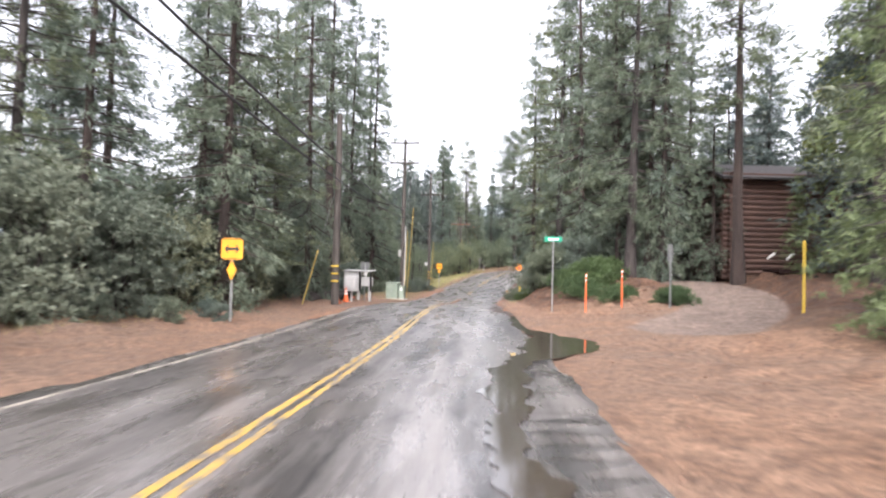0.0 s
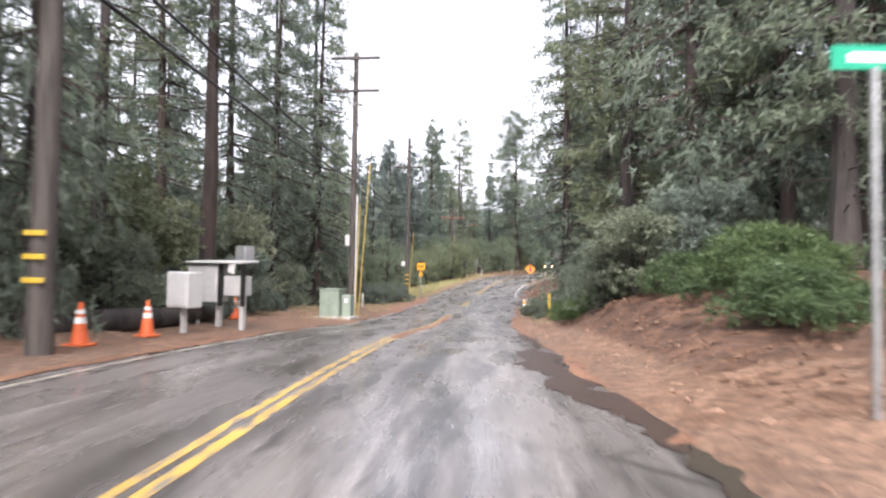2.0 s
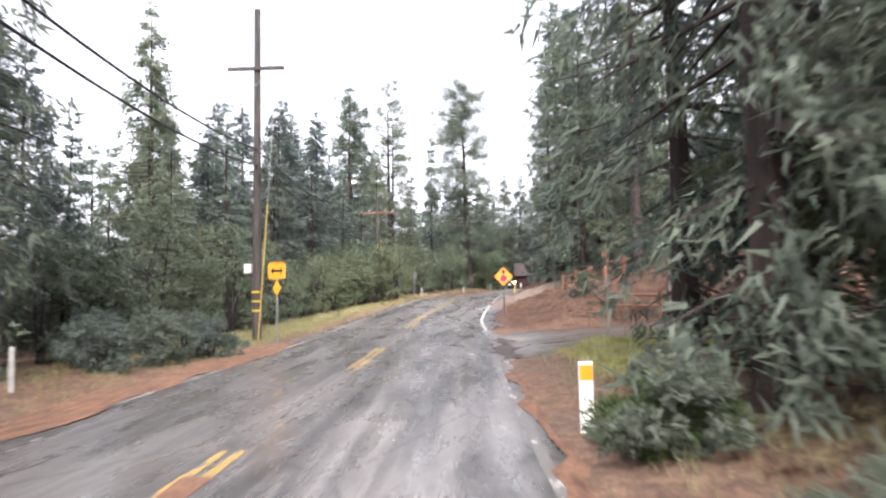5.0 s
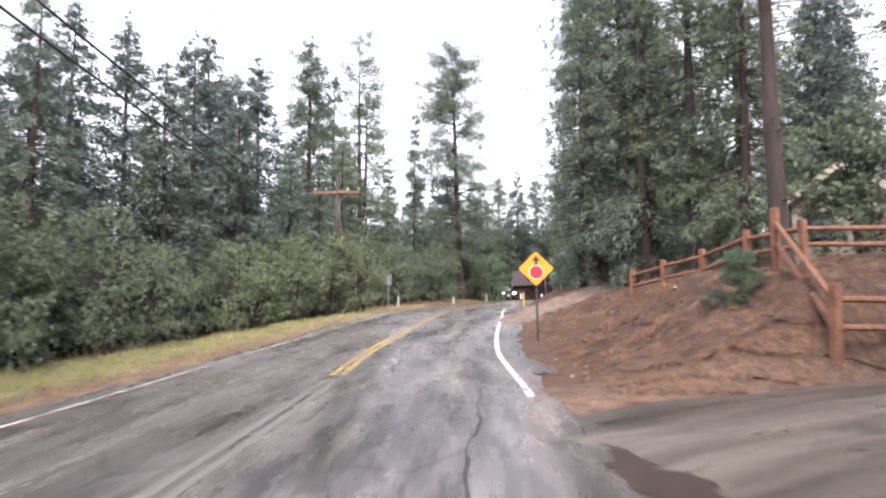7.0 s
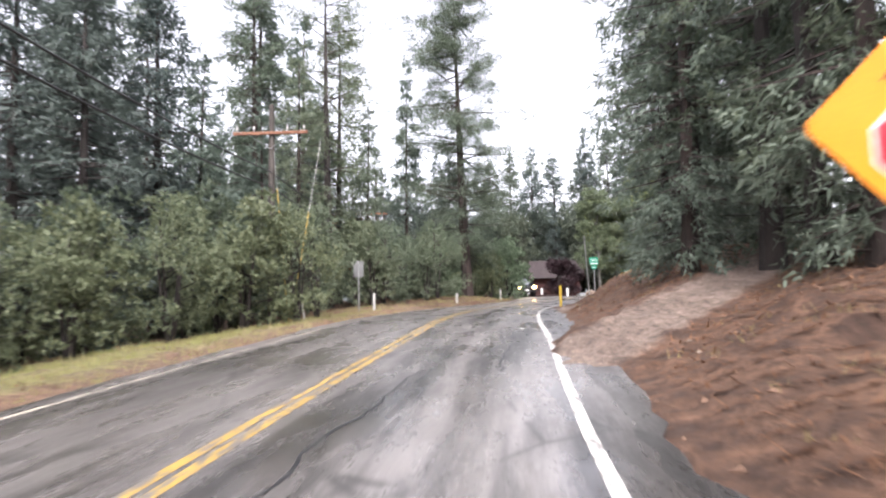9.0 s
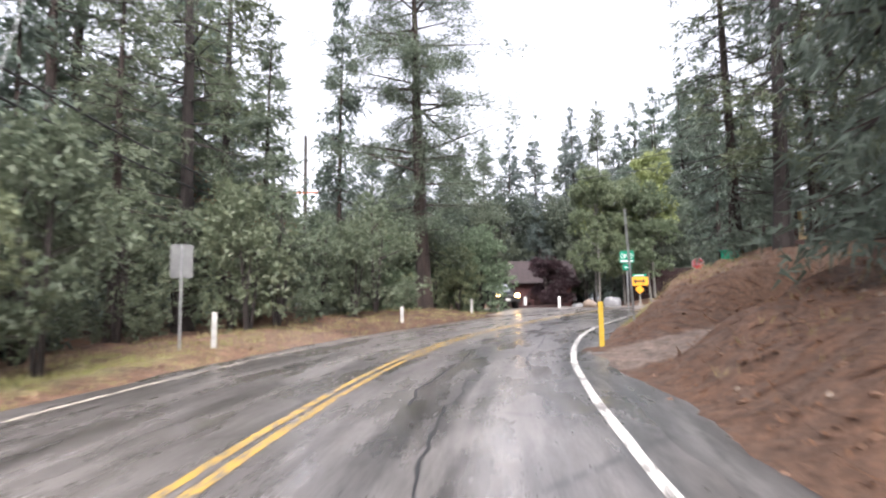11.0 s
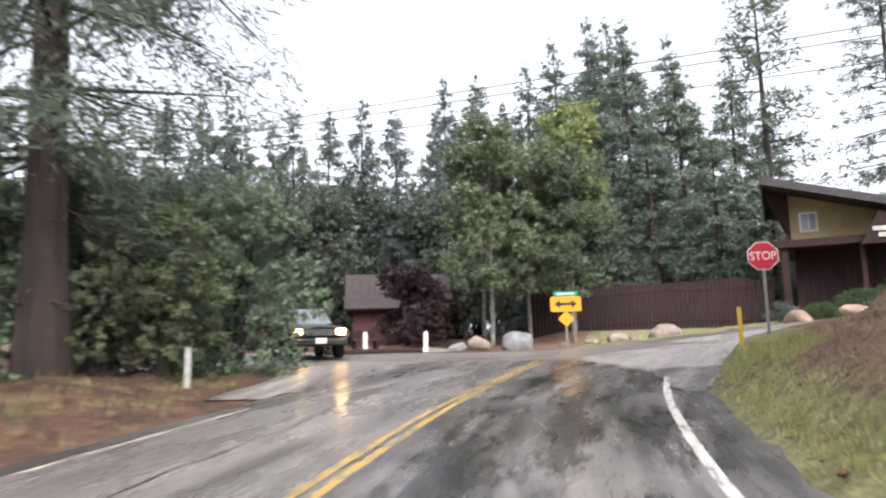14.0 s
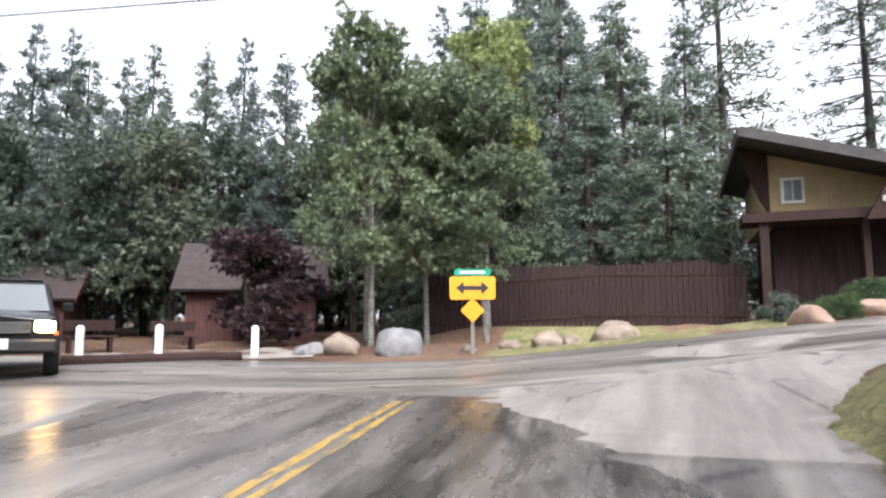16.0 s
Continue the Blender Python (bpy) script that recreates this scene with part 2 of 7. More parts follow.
def asphalt_material(name, dark, light, wet, lanes, spots=1.0):
    """Wet asphalt: patches, streaks along the lane, wheel tracks with wet sheen put into their tone; the UV map holds
    metres across and along.
    """
    m, n, l, p = mat(name)
    uv = n.new("ShaderNodeTexCoord").outputs["UV"]
    streak = noise_tex(n, l, mapped(n, l, uv, (2.6, 0.085, 1)), 1.0, 7.0, 0.68)
    patch = noise_tex(n, l, mapped(n, l, uv, (1.1, 0.11, 1)), 1.0, 7.0, 0.72)
    pool = noise_tex(n, l, mapped(n, l, uv, (1.3, 0.3, 1)), 1.1, 6.0, 0.75)
    fine = noise_tex(n, l, uv, 90.0, 2.0)
    sep = n.new("ShaderNodeSeparateXYZ")
    l.new(uv, sep.inputs[0])
    lane = n.new("ShaderNodeMapRange")
    l.new(sep.outputs[0], lane.inputs["Value"])
    lane.inputs["From Min"].default_value, lane.inputs["From Max"].default_value = -4.0, 4.0
    tone = ramp(n, l, lane.outputs[0], lanes)
    add = n.new("ShaderNodeMath")
    add.operation = "ADD"
    l.new(streak, add.inputs[0])
    l.new(tone, add.inputs[1])
    col = mix(n, l, ramp(n, l, add.outputs[0], [(0.56, grey(0)), (0.94, grey(1))]), dark, light)
    col = mix(n, l, ramp(n, l, patch, [(0.4, grey(0)), (0.56, grey(1))]), tuple((1 - 0.4 * spots) * v for v in dark), col)
    cr = n.new("ShaderNodeTexVoronoi")
    cr.feature = "DISTANCE_TO_EDGE"
    l.new(mapped(n, l, uv, (0.45, 0.22, 1)), cr.inputs["Vector"])
    cr.inputs["Scale"].default_value = 1.0
    crack = ramp(n, l, cr.outputs["Distance"], [(0.0, grey(0.25)), (0.018, grey(1))])
    col = mix(n, l, ramp(n, l, pool, [(0.5, grey(0)), (0.55, grey(0.9))]), col, mix(n, l, 1.0, col, crack, "MULTIPLY"))
    col = mix(n, l, 0.5, col, ramp(n, l, fine, [(0.3, grey(0.5)), (0.7, grey(1.2))]), "MULTIPLY")
    along = n.new("ShaderNodeMapRange")
    l.new(sep.outputs[1], along.inputs["Value"])
    along.inputs["From Min"].default_value, along.inputs["From Max"].default_value = 0.0, 200.0
    worn = ramp(n, l, along.outputs[0], [(0.0, grey(0.16)), (0.42, grey(0.12)), (0.47, grey(0.45)), (0.56, grey(0.3)), (0.68, grey(0.3)), (0.715, grey(0.4)), (0.738, grey(0.9)), (0.77, grey(0.9)), (0.792, grey(0.5)), (1.0, grey(0.35))])
    mottle = noise_tex(n, l, mapped(n, l, uv, (1.9, 0.42, 1)), 1.0, 8.0, 0.78)
    bare = ramp(n, l, along.outputs[0], [(0.0, grey(0.1)), (0.42, grey(0.2)), (0.66, grey(0.25)), (0.735, grey(0.5)), (0.765, grey(0.85)), (1.0, grey(0.9))])
    drift = noise_tex(n, l, mapped(n, l, uv, (0.5, 0.09, 1)), 1.0, 5.0, 0.65)
    other = ramp(n, l, lane.outputs[0], [(0.0, grey(0.1)), (0.18, grey(0.3)), (0.3, grey(1)), (0.46, grey(1)), (0.56, grey(0.15)), (1.0, grey(0.3))])
    film = mix(n, l, 1.0, mix(n, l, 1.0, bare, other, "MULTIPLY"), ramp(n, l, drift, [(0.36, grey(0)), (0.56, grey(1))]), "MULTIPLY")
    col = mix(n, l, film, col, mix(n, l, streak, (0.21, 0.193, 0.178), (0.33, 0.305, 0.285)))
    mine = ramp(n, l, lane.outputs[0], [(0.0, grey(0.35)), (0.48, grey(0.3)), (0.56, grey(1)), (0.9, grey(1)), (1.0, grey(0.5))])
    spot = ramp(n, l, mottle, [(0.47, grey(0)), (0.54, grey(1))])
    col = mix(n, l, mix(n, l, 1.0, spot, mix(n, l, 1.0, worn, mine, "MULTIPLY"), "MULTIPLY"), col, mix(n, l, 1.0, col, grey(1 - 0.78 * spots)[:3], "MULTIPLY"))
    l.new(col, p.inputs["Base Color"])
    rough = ramp(n, l, pool, [(0.35, grey(wet)), (0.5, grey(wet + 0.16)), (0.7, grey(wet + 0.32))])
    l.new(rough, p.inputs["Roughness"])
    bump(n, l, p, mix(n, l, 0.5, fine, streak), 0.16, 0.006)
    return m


ASPHALT = asphalt_material("wet_asphalt", (0.07, 0.063, 0.059), (0.23, 0.212, 0.203), 0.13, LANE_SHEEN)
ASPHALT_DARK = asphalt_material("dark_wet_asphalt", (0.045, 0.042, 0.041), (0.15, 0.143, 0.137), 0.2, [(0.0, grey(0.22)), (1.0, grey(0.22))])
ASPHALT_MID = asphalt_material("junction_asphalt", (0.12, 0.109, 0.099), (0.31, 0.285, 0.262), 0.24, [(0.0, grey(0.28)), (1.0, grey(0.28))])
ASPHALT_DRIVE = asphalt_material("driveway_asphalt", (0.08, 0.066, 0.055), (0.21, 0.178, 0.152), 0.22, [(0.0, grey(0.22)), (1.0, grey(0.22))])
# Base colours raised to carry the bright sky sheen of wet asphalt
ASPHALT_SHEEN = asphalt_material("sheen_pale_asphalt", (0.25, 0.23, 0.213), (0.385, 0.358, 0.335), 0.3, [(0.0, grey(0.3)), (1.0, grey(0.3))], 0.3)


def worn_paint(name, colour, lost):
    """Road paint worn through to the asphalt in spots."""
    m, n, l, p = mat(name)
    uv = n.new("ShaderNodeTexCoord").outputs["UV"]
    wear = noise_tex(n, l, mapped(n, l, uv, (9, 2.2, 1)), 1.0, 5.0, 0.7)
    dirt = noise_tex(n, l, mapped(n, l, uv, (1, 0.3, 1)), 1.0, 3.0)
    paint = mix(n, l, ramp(n, l, dirt, [(0.35, grey(0)), (0.7, grey(1))]), colour, tuple(0.72 * c for c in colour))
    col = mix(n, l, ramp(n, l, wear, [(lost, grey(0)), (lost + 0.1, grey(1))]), (0.13, 0.12, 0.11), paint)
    l.new(col, p.inputs["Base Color"])
    p.inputs["Roughness"].default_value = 0.42
    return m


PAINT_YELLOW = worn_paint("yellow_road_paint", (0.45, 0.29, 0.065), 0.42)
PAINT_YELLOW_FAINT = worn_paint("faded_yellow_road_paint", (0.42, 0.27, 0.08), 0.6)
PAINT_WHITE = worn_paint("white_road_paint", (0.6, 0.58, 0.54), 0.4)
PAINT_CREAM = worn_paint("cream_road_paint", (0.46, 0.415, 0.35), 0.42)
PAINT_FAINT = worn_paint("faint_road_paint", (0.6, 0.58, 0.55), 0.56)


def ground_material():
    """Decomposed granite, needle litter and grass, blended by two attributes of the terrain."""
    m, n, l, p = mat("earth")
    pos = n.new("ShaderNodeNewGeometry").outputs["Position"]
    big, mid, fine = noise_tex(n, l, pos, 0.25, 4.0), noise_tex(n, l, pos, 1.7, 5.0, 0.7), noise_tex(n, l, pos, 22.0, 4.0, 0.7)
    dirt = mix(n, l, ramp(n, l, mid, [(0.35, grey(0)), (0.65, grey(1))]), (0.165, 0.09, 0.054), (0.32, 0.2, 0.132))
    dirt = mix(n, l, ramp(n, l, big, [(0.4, grey(0)), (0.65, grey(0.8))]), dirt, (0.19, 0.13, 0.095))
    litter = mix(n, l, ramp(n, l, mid, [(0.35, grey(0)), (0.6, grey(1))]), (0.054, 0.03, 0.021), (0.17, 0.095, 0.06))
    green = mix(n, l, ramp(n, l, mid, [(0.35, grey(0)), (0.65, grey(1))]), (0.16, 0.168, 0.066), (0.33, 0.3, 0.145))

    def attr(name):
        a = n.new("ShaderNodeAttribute")
        a.attribute_name = name
        return a.outputs["Fac"]

    def edged(value):
        s = n.new("ShaderNodeMath")
        s.operation = "ADD"
        l.new(value, s.inputs[0])
        q = n.new("ShaderNodeMath")
        q.operation = "MULTIPLY_ADD"
        l.new(mid, q.inputs[0])
        q.inputs[1].default_value, q.inputs[2].default_value = 0.9, -0.45
        l.new(q.outputs[0], s.inputs[1])
        return ramp(n, l, s.outputs[0], [(0.35, grey(0)), (0.65, grey(1))])

    col = mix(n, l, edged(attr("litter")), dirt, litter)
    col = mix(n, l, edged(attr("grass")), col, green)
    grit = mix(n, l, ramp(n, l, mid, [(0.35, grey(0)), (0.65, grey(1))]), (0.15, 0.108, 0.085), (0.29, 0.225, 0.185))
    col = mix(n, l, edged(attr("track")), col, grit)
    turn = n.new("ShaderNodeMapping")
    turn.inputs["Rotation"].default_value = (0, 0, radians(-42))
    turn.inputs["Scale"].default_value = (0.35, 2.6, 1)
    l.new(pos, turn.inputs["Vector"])
    rut = n.new("ShaderNodeMath")
    rut.operation = "ADD"
    l.new(attr("wet"), rut.inputs[0])
    l.new(noise_tex(n, l, turn.outputs[0], 1.0, 6.0, 0.7), rut.inputs[1])
    mud = ramp(n, l, rut.outputs[0], [(1.0, grey(0)), (1.12, grey(1))])
    col = mix(n, l, mud, col, mix(n, l, 1.0, col, (0.36, 0.36, 0.38), "MULTIPLY"))
    clump = noise_tex(n, l, pos, 6.0, 4.0, 0.75)
    col = mix(n, l, 0.75, col, ramp(n, l, clump, [(0.38, grey(0.42)), (0.52, grey(0.95)), (0.66, grey(1.35))]), "MULTIPLY")
    col = mix(n, l, 0.75, col, ramp(n, l, fine, [(0.3, grey(0.4)), (0.65, grey(1.2))]), "MULTIPLY")
    l.new(col, p.inputs["Base Color"])
    l.new(mix(n, l, mud, ramp(n, l, mid, [(0.3, grey(0.55)), (0.7, grey(0.9))]), (0.24, 0.24, 0.24)), p.inputs["Roughness"])
    p.inputs["Specular IOR Level"].default_value = 0.32
    bump(n, l, p, mix(n, l, 0.5, fine, clump), 1.0, 0.12)
    return m


EARTH = ground_material()
WATER, _n, _l, _p = mat("puddle_water")
_p.inputs["Base Color"].default_value = (0.05, 0.04, 0.032, 1)
_p.inputs["Roughness"].default_value = 0.07


# ---- mesh helpers ----
def thing(name, at=(0, 0, 0), turn=0.0, label="", category="", group="", kind="", lean=(0, 0)):
    ob = new(name)
    ob.empty_display_size = 0.2
    ob.matrix_basis = pose(*at, lean[0], lean[1], turn)
    return tagged(ob, label, category, group, kind)


def link_mesh(name, me, material, parent=None, label=""):
    if material is not None and not me.materials:
        me.materials.append(material)
    ob = new(name, me)
    if parent is not None:
        ob.parent = parent
    return tagged(ob, label)


def part(name, bm, material, parent=None, label="", smooth=False):
    me = bpy.data.meshes.new(name)
    bmesh.ops.recalc_face_normals(bm, faces=bm.faces)
    bm.to_mesh(me)
    bm.free()
    if smooth:
        me.polygons.foreach_set("use_smooth", [True] * len(me.polygons))
    return link_mesh(name, me, material, parent, label)


def raw(name, verts, faces, material, parent=None, label="", smooth=False):
    me = bpy.data.meshes.new(name)
    me.from_pydata([tuple(v) for v in verts], [], [tuple(f) for f in faces])
    if smooth:
        me.polygons.foreach_set("use_smooth", [True] * len(me.polygons))
    return link_mesh(name, me, material, parent, label)


def box(bm, at, size, turn=(0, 0, 0), bevel=0.0):
    m = pose(*at, *turn) @ Matrix.Diagonal((*size, 1))
    made = bmesh.ops.create_cube(bm, size=1, matrix=m)
    if bevel:
        edges = {e for v in made["verts"] for e in v.link_edges}
        bmesh.ops.bevel(bm, geom=list(edges), offset=bevel, segments=1, affect="EDGES", profile=0.5)
    return bm


def rod(bm, a, b, r0, r1=None, sides=10):
    a, b = Vector(a), Vector(b)
    way = b - a
    m = Matrix.Translation((a + b) / 2) @ way.to_track_quat("Z", "Y").to_matrix().to_4x4()
    bmesh.ops.create_cone(bm, cap_ends=True, segments=sides, radius1=r0, radius2=r0 if r1 is None else r1, depth=way.length, matrix=m)
    return bm


def slab(bm, outline, thick, m=None):
    """A plate in the xz plane with the given outline, thick along y."""
    m = m or Matrix()
    front = [bm.verts.new(m @ Vector((x, -thick / 2, z))) for x, z in outline]
    back = [bm.verts.new(m @ Vector((x, thick / 2, z))) for x, z in outline]
    bm.faces.new(front)
    bm.faces.new(back[::-1])
    for i in range(len(outline)):
        j = (i + 1) % len(outline)
        bm.faces.new((front[j], front[i], back[i], back[j]))
    return bm


def bm_box(at, size, turn=(0, 0, 0), bevel=0.0):
    return box(bmesh.new(), at, size, turn, bevel)


def bm_rod(a, b, r0, r1=None, sides=10):
    return rod(bmesh.new(), a, b, r0, r1, sides)


def lettering(name, text, size, material, parent, at, turn=(90, 0, 0), spread=1.0, stretch=1.0):
    cu = bpy.data.curves.new(name, "FONT")
    cu.body, cu.size, cu.align_x, cu.align_y, cu.extrude = text, size, "CENTER", "CENTER", 0.002
    cu.space_character = spread
    tmp = bpy.data.objects.new(name, cu)
    me = bpy.data.meshes.new_from_object(tmp)
    bpy.data.objects.remove(tmp)
    me.transform(pose(*at, *turn) @ Matrix.Diagonal((1, stretch, 1, 1)))
    me.materials.clear()
    return link_mesh(name, me, material, parent)


# ---- the road's line: plan and height of its yellow middle, from south to north ----
LINE = np.array([(-2.4, -30), (-1.14, -10), (-0.37, 6.2), (0.1, 13.55), (1.12, 28.5), (1.46, 34.2), (2.53, 45.0), (4.55, 60.9), (5.98, 70.65),
                 (6.43, 74.03), (9.86, 89.75), (11.02, 94.85), (13.2, 102.15), (15.95, 108.5), (19.12, 113.95), (23.3, 120.0), (26.23, 123.5), (40.2, 141.7), (70, 181)], float)
LINE_Z = np.array([1.6, 0.95, 0.26, 0.1, 0.0, -0.2, -0.67, -0.62, -0.36, -0.24, 0.6, 0.84, 1.09, 1.31, 1.52, 1.8, 2.0, 2.45, 4.0])


def spline(t, v, at):
    """A smooth curve through v at t (Catmull-Rom)."""
    g = np.gradient(v, t, axis=0)
    i = np.clip(np.searchsorted(t, at) - 1, 0, len(t) - 2)
    w = t[i + 1] - t[i]
    u = ((at - t[i]) / w)
    a, b = 2 * u**3 - 3 * u**2 + 1, u**3 - 2 * u**2 + u
    c, d = -2 * u**3 + 3 * u**2, u**3 - u**2
    if v.ndim > 1:
        a, b, c, d, w = (q[:, None] for q in (a, b, c, d, w))
    return a * v[i] + b * w * g[i] + c * v[i + 1] + d * w * g[i + 1]


KNOT = np.r_[0, np.cumsum(np.hypot(*np.diff(LINE, axis=0).T))]
S = np.arange(0, KNOT[-1], 0.5)
MID = spline(KNOT, LINE, S)
MID_Z = spline(KNOT, LINE_Z, S)
for _ in range(6):
    MID_Z[1:-1] = 0.25 * MID_Z[:-2] + 0.5 * MID_Z[1:-1] + 0.25 * MID_Z[2:]
WAY = np.gradient(MID, S, axis=0)
WAY /= np.hypot(*WAY.T)[:, None]
SIDE = np.c_[WAY[:, 1], -WAY[:, 0]]


def nearest(x, y):
    """For plan points: the index along the road's line and the metres to its right."""
    pts = np.c_[np.ravel(x), np.ravel(y)]
    idx, off = np.zeros(len(pts), int), np.zeros(len(pts))
    for k in range(0, len(pts), 20000):
        p = pts[k:k + 20000]
        dist = ((p[:, None, :] - MID[None, ::2, :]) ** 2).sum(-1)
        i = np.minimum(dist.argmin(1) * 2, len(S) - 1)
        idx[k:k + 20000] = i
        rel = p - MID[i]
        side = (rel * SIDE[i]).sum(1)
        off[k:k + 20000] = np.sign(side) * np.hypot(*rel.T)
    return idx, off


# Heights over the road at distances from its line: rows by the line's y.
RIGHT_AT = np.array([3.2, 4.2, 5.5, 8.0, 14.0, 40.0])
RIGHT = {-30: (0, .05, .1, .2, .6, 1.5), 12: (0, .02, .06, .2, 1.0, 2.2), 22: (0, .05, .12, .35, 1.2, 2.5), 28: (0, .08, .35, .9, 1.45, 3.2), 35: (0, .12, .95, 1.45, 1.85, 3.0),
         42: (0, .12, .75, 1.4, 1.8, 2.8), 48: (0, .15, .4, .5, .7, 2.0), 56: (0, .08, .3, .45, .6, 2.0), 61.5: (0, .06, .3, .5, .6, 2.0), 66: (0, .04, .1, .2, .4, 2.0), 73: (0, .06, .35, 1.65, 2.0, 3.0),
         75.6: (0, .1, .5, 1.7, 1.9, 3.0), 80: (0, .08, .45, 1.35, 1.7, 3.0), 88: (0, .05, .5, 1.25, 1.9, 3.4), 98: (0, .06, .75, 1.75, 2.6, 4.2), 104: (0, .14, .9, 1.8, 2.5, 4.2), 109: (0, .15, 1.1, 2.0, 2.7, 4.2), 114: (0, .22, 1.5, 2.3, 2.8, 4.0),
         118: (0, .2, 1.4, 2.1, 2.5, 3.6), 120.5: (0, .1, .6, 1.3, 1.8, 3.0), 126: (0, 0, 0, 0, .1, .6), 160: (0, 0, 0, 0, .2, .8)}
LEFT_AT = np.array([3.2, 4.5, 7.0, 12.0, 40.0])
LEFT = {-30: (0, .05, .15, .2, .5), 20: (0, .05, .12, .2, .5), 46: (0, .1, .25, .3, .3), 60: (0, -.02, -.1, -.4, -1.0), 84: (0, .0, -.3, -.8, -1.5),
        98: (0, .02, -.3, -.9, -1.5), 106: (0, .1, .15, -.2, -1.0), 114: (0, .12, .4, .4, 0), 121: (0, .05, .2, .3, 0), 126: (0, 0, 0, 0, 0), 160: (0, 0, 0, 0, 0)}


def table(rows, at, y, dist):
    keys = np.array(sorted(rows), float)
    vals = np.array([rows[k] for k in sorted(rows)], float)
    i = np.clip(np.searchsorted(keys, y) - 1, 0, len(keys) - 2)
    u = np.clip((y - keys[i]) / (keys[i + 1] - keys[i]), 0, 1)
    u = u * u * (3 - 2 * u)
    cols = np.clip(np.searchsorted(at, dist) - 1, 0, len(at) - 2)
    v = np.clip((dist - at[cols]) / (at[cols + 1] - at[cols]), 0, 1)
    lo = vals[i, cols] * (1 - v) + vals[i, cols + 1] * v
    hi = vals[i + 1, cols] * (1 - v) + vals[i + 1, cols + 1] * v
    return lo * (1 - u) + hi * u


def corner_level(x, y):
    """The slope on which the side road climbs from the junction."""
    return 2.45 + 0.08 * (x - 33) + 0.02 * (y - 123)


def climb(x, y):
    return float(corner_level(x, y) - MID_Z[nearest(x, y)[0][0]])


# Side ways: plan points with their height over the road there, and half width.
SIDEWAYS = {
    "driveway_cabin": ([(8.6, 18.4, .14), (11.8, 22.6, .5), (13.8, 27.6, 1.0), (14.8, 33.5, 1.5), (14.4, 42, 2.0)], 1.7),
    "driveway_house": ([(8.0, 63.4, 0.0), (12, 65.2, .02), (17, 66.2, .1), (27, 66.6, .4)], 2.7),
    "driveway_bank": ([(11.4, 83.8, -0.08), (13.0, 85.0, .3), (16.5, 88, 1.0), (22, 93.5, 1.8)], 0.8),
    "driveway_upper": ([(16.2, 100.6, -0.08), (18, 101.2, .1), (22.5, 103.0, .5), (30, 106.0, 1.0)], 0.95),
    "corner_left": ([(20.4, 121.2, 0.0), (21.0, 122.6, 0.0), (22.3, 125.8, 0.0), (23.4, 128.5, 0.0)], 1.5),
    "cross_road": ([(-30, 137, 0), (0, 135, 0), (14, 133.6, 0), (23, 131.6, 0), (30, 128.3, 0.0), (33, 127.0, 0.24), (36, 125.8, climb(36, 125.8)), (42, 125.1, climb(42, 125.1)), (50, 126.2, climb(50, 126.2)), (80, 135, climb(72, 130))], 2.5),
}


def base_z(x, y):
    i, _ = nearest(x, y)
    return MID_Z[i]


def polyline(pts, step=0.8):
    pts = np.array(pts, float)
    k = np.r_[0, np.cumsum(np.hypot(*np.diff(pts[:, :2], axis=0).T))]
    at = np.arange(0, k[-1], step)
    return spline(k, pts, at), at


LUMPS = np.random.default_rng(4).normal(0, 1, (256, 256))


def rough_ground(x, y):
    """Clods and hollows half a metre across."""
    u, v = x / 0.45, y / 0.45
    i, j = np.floor(u).astype(int), np.floor(v).astype(int)
    a, b = u - i, v - j
    a, b = a * a * (3 - 2 * a), b * b * (3 - 2 * b)
    at = lambda p, q: LUMPS[p % 256, q % 256]
    return (at(i, j) * (1 - a) + at(i + 1, j) * a) * (1 - b) + (at(i, j + 1) * (1 - a) + at(i + 1, j + 1) * a) * b


# Rounded edge of the asphalt at the corner of the side road, and its gentle slope
CORNER = np.array([(26.3, 118.0), (27.4, 118.9), (28.6, 120.05), (29.6, 121.1), (31.2, 121.9), (33.0, 122.6), (35.2, 123.1), (38.0, 123.8), (46.0, 125.2)])


def lawn_bank(x, y):
    """Low bank behind the lawn, on which the board fence stands."""
    u = np.clip((y + 0.55 * (x - 42) - 131.2) / 2.4, 0, 1) * np.clip((x - 34.5) / 3, 0, 1) * np.clip((62 - x) / 8, 0, 1) * np.clip((150 - y) / 6, 0, 1)
    return BANK * u * u * (3 - 2 * u)


BANK = 0.55


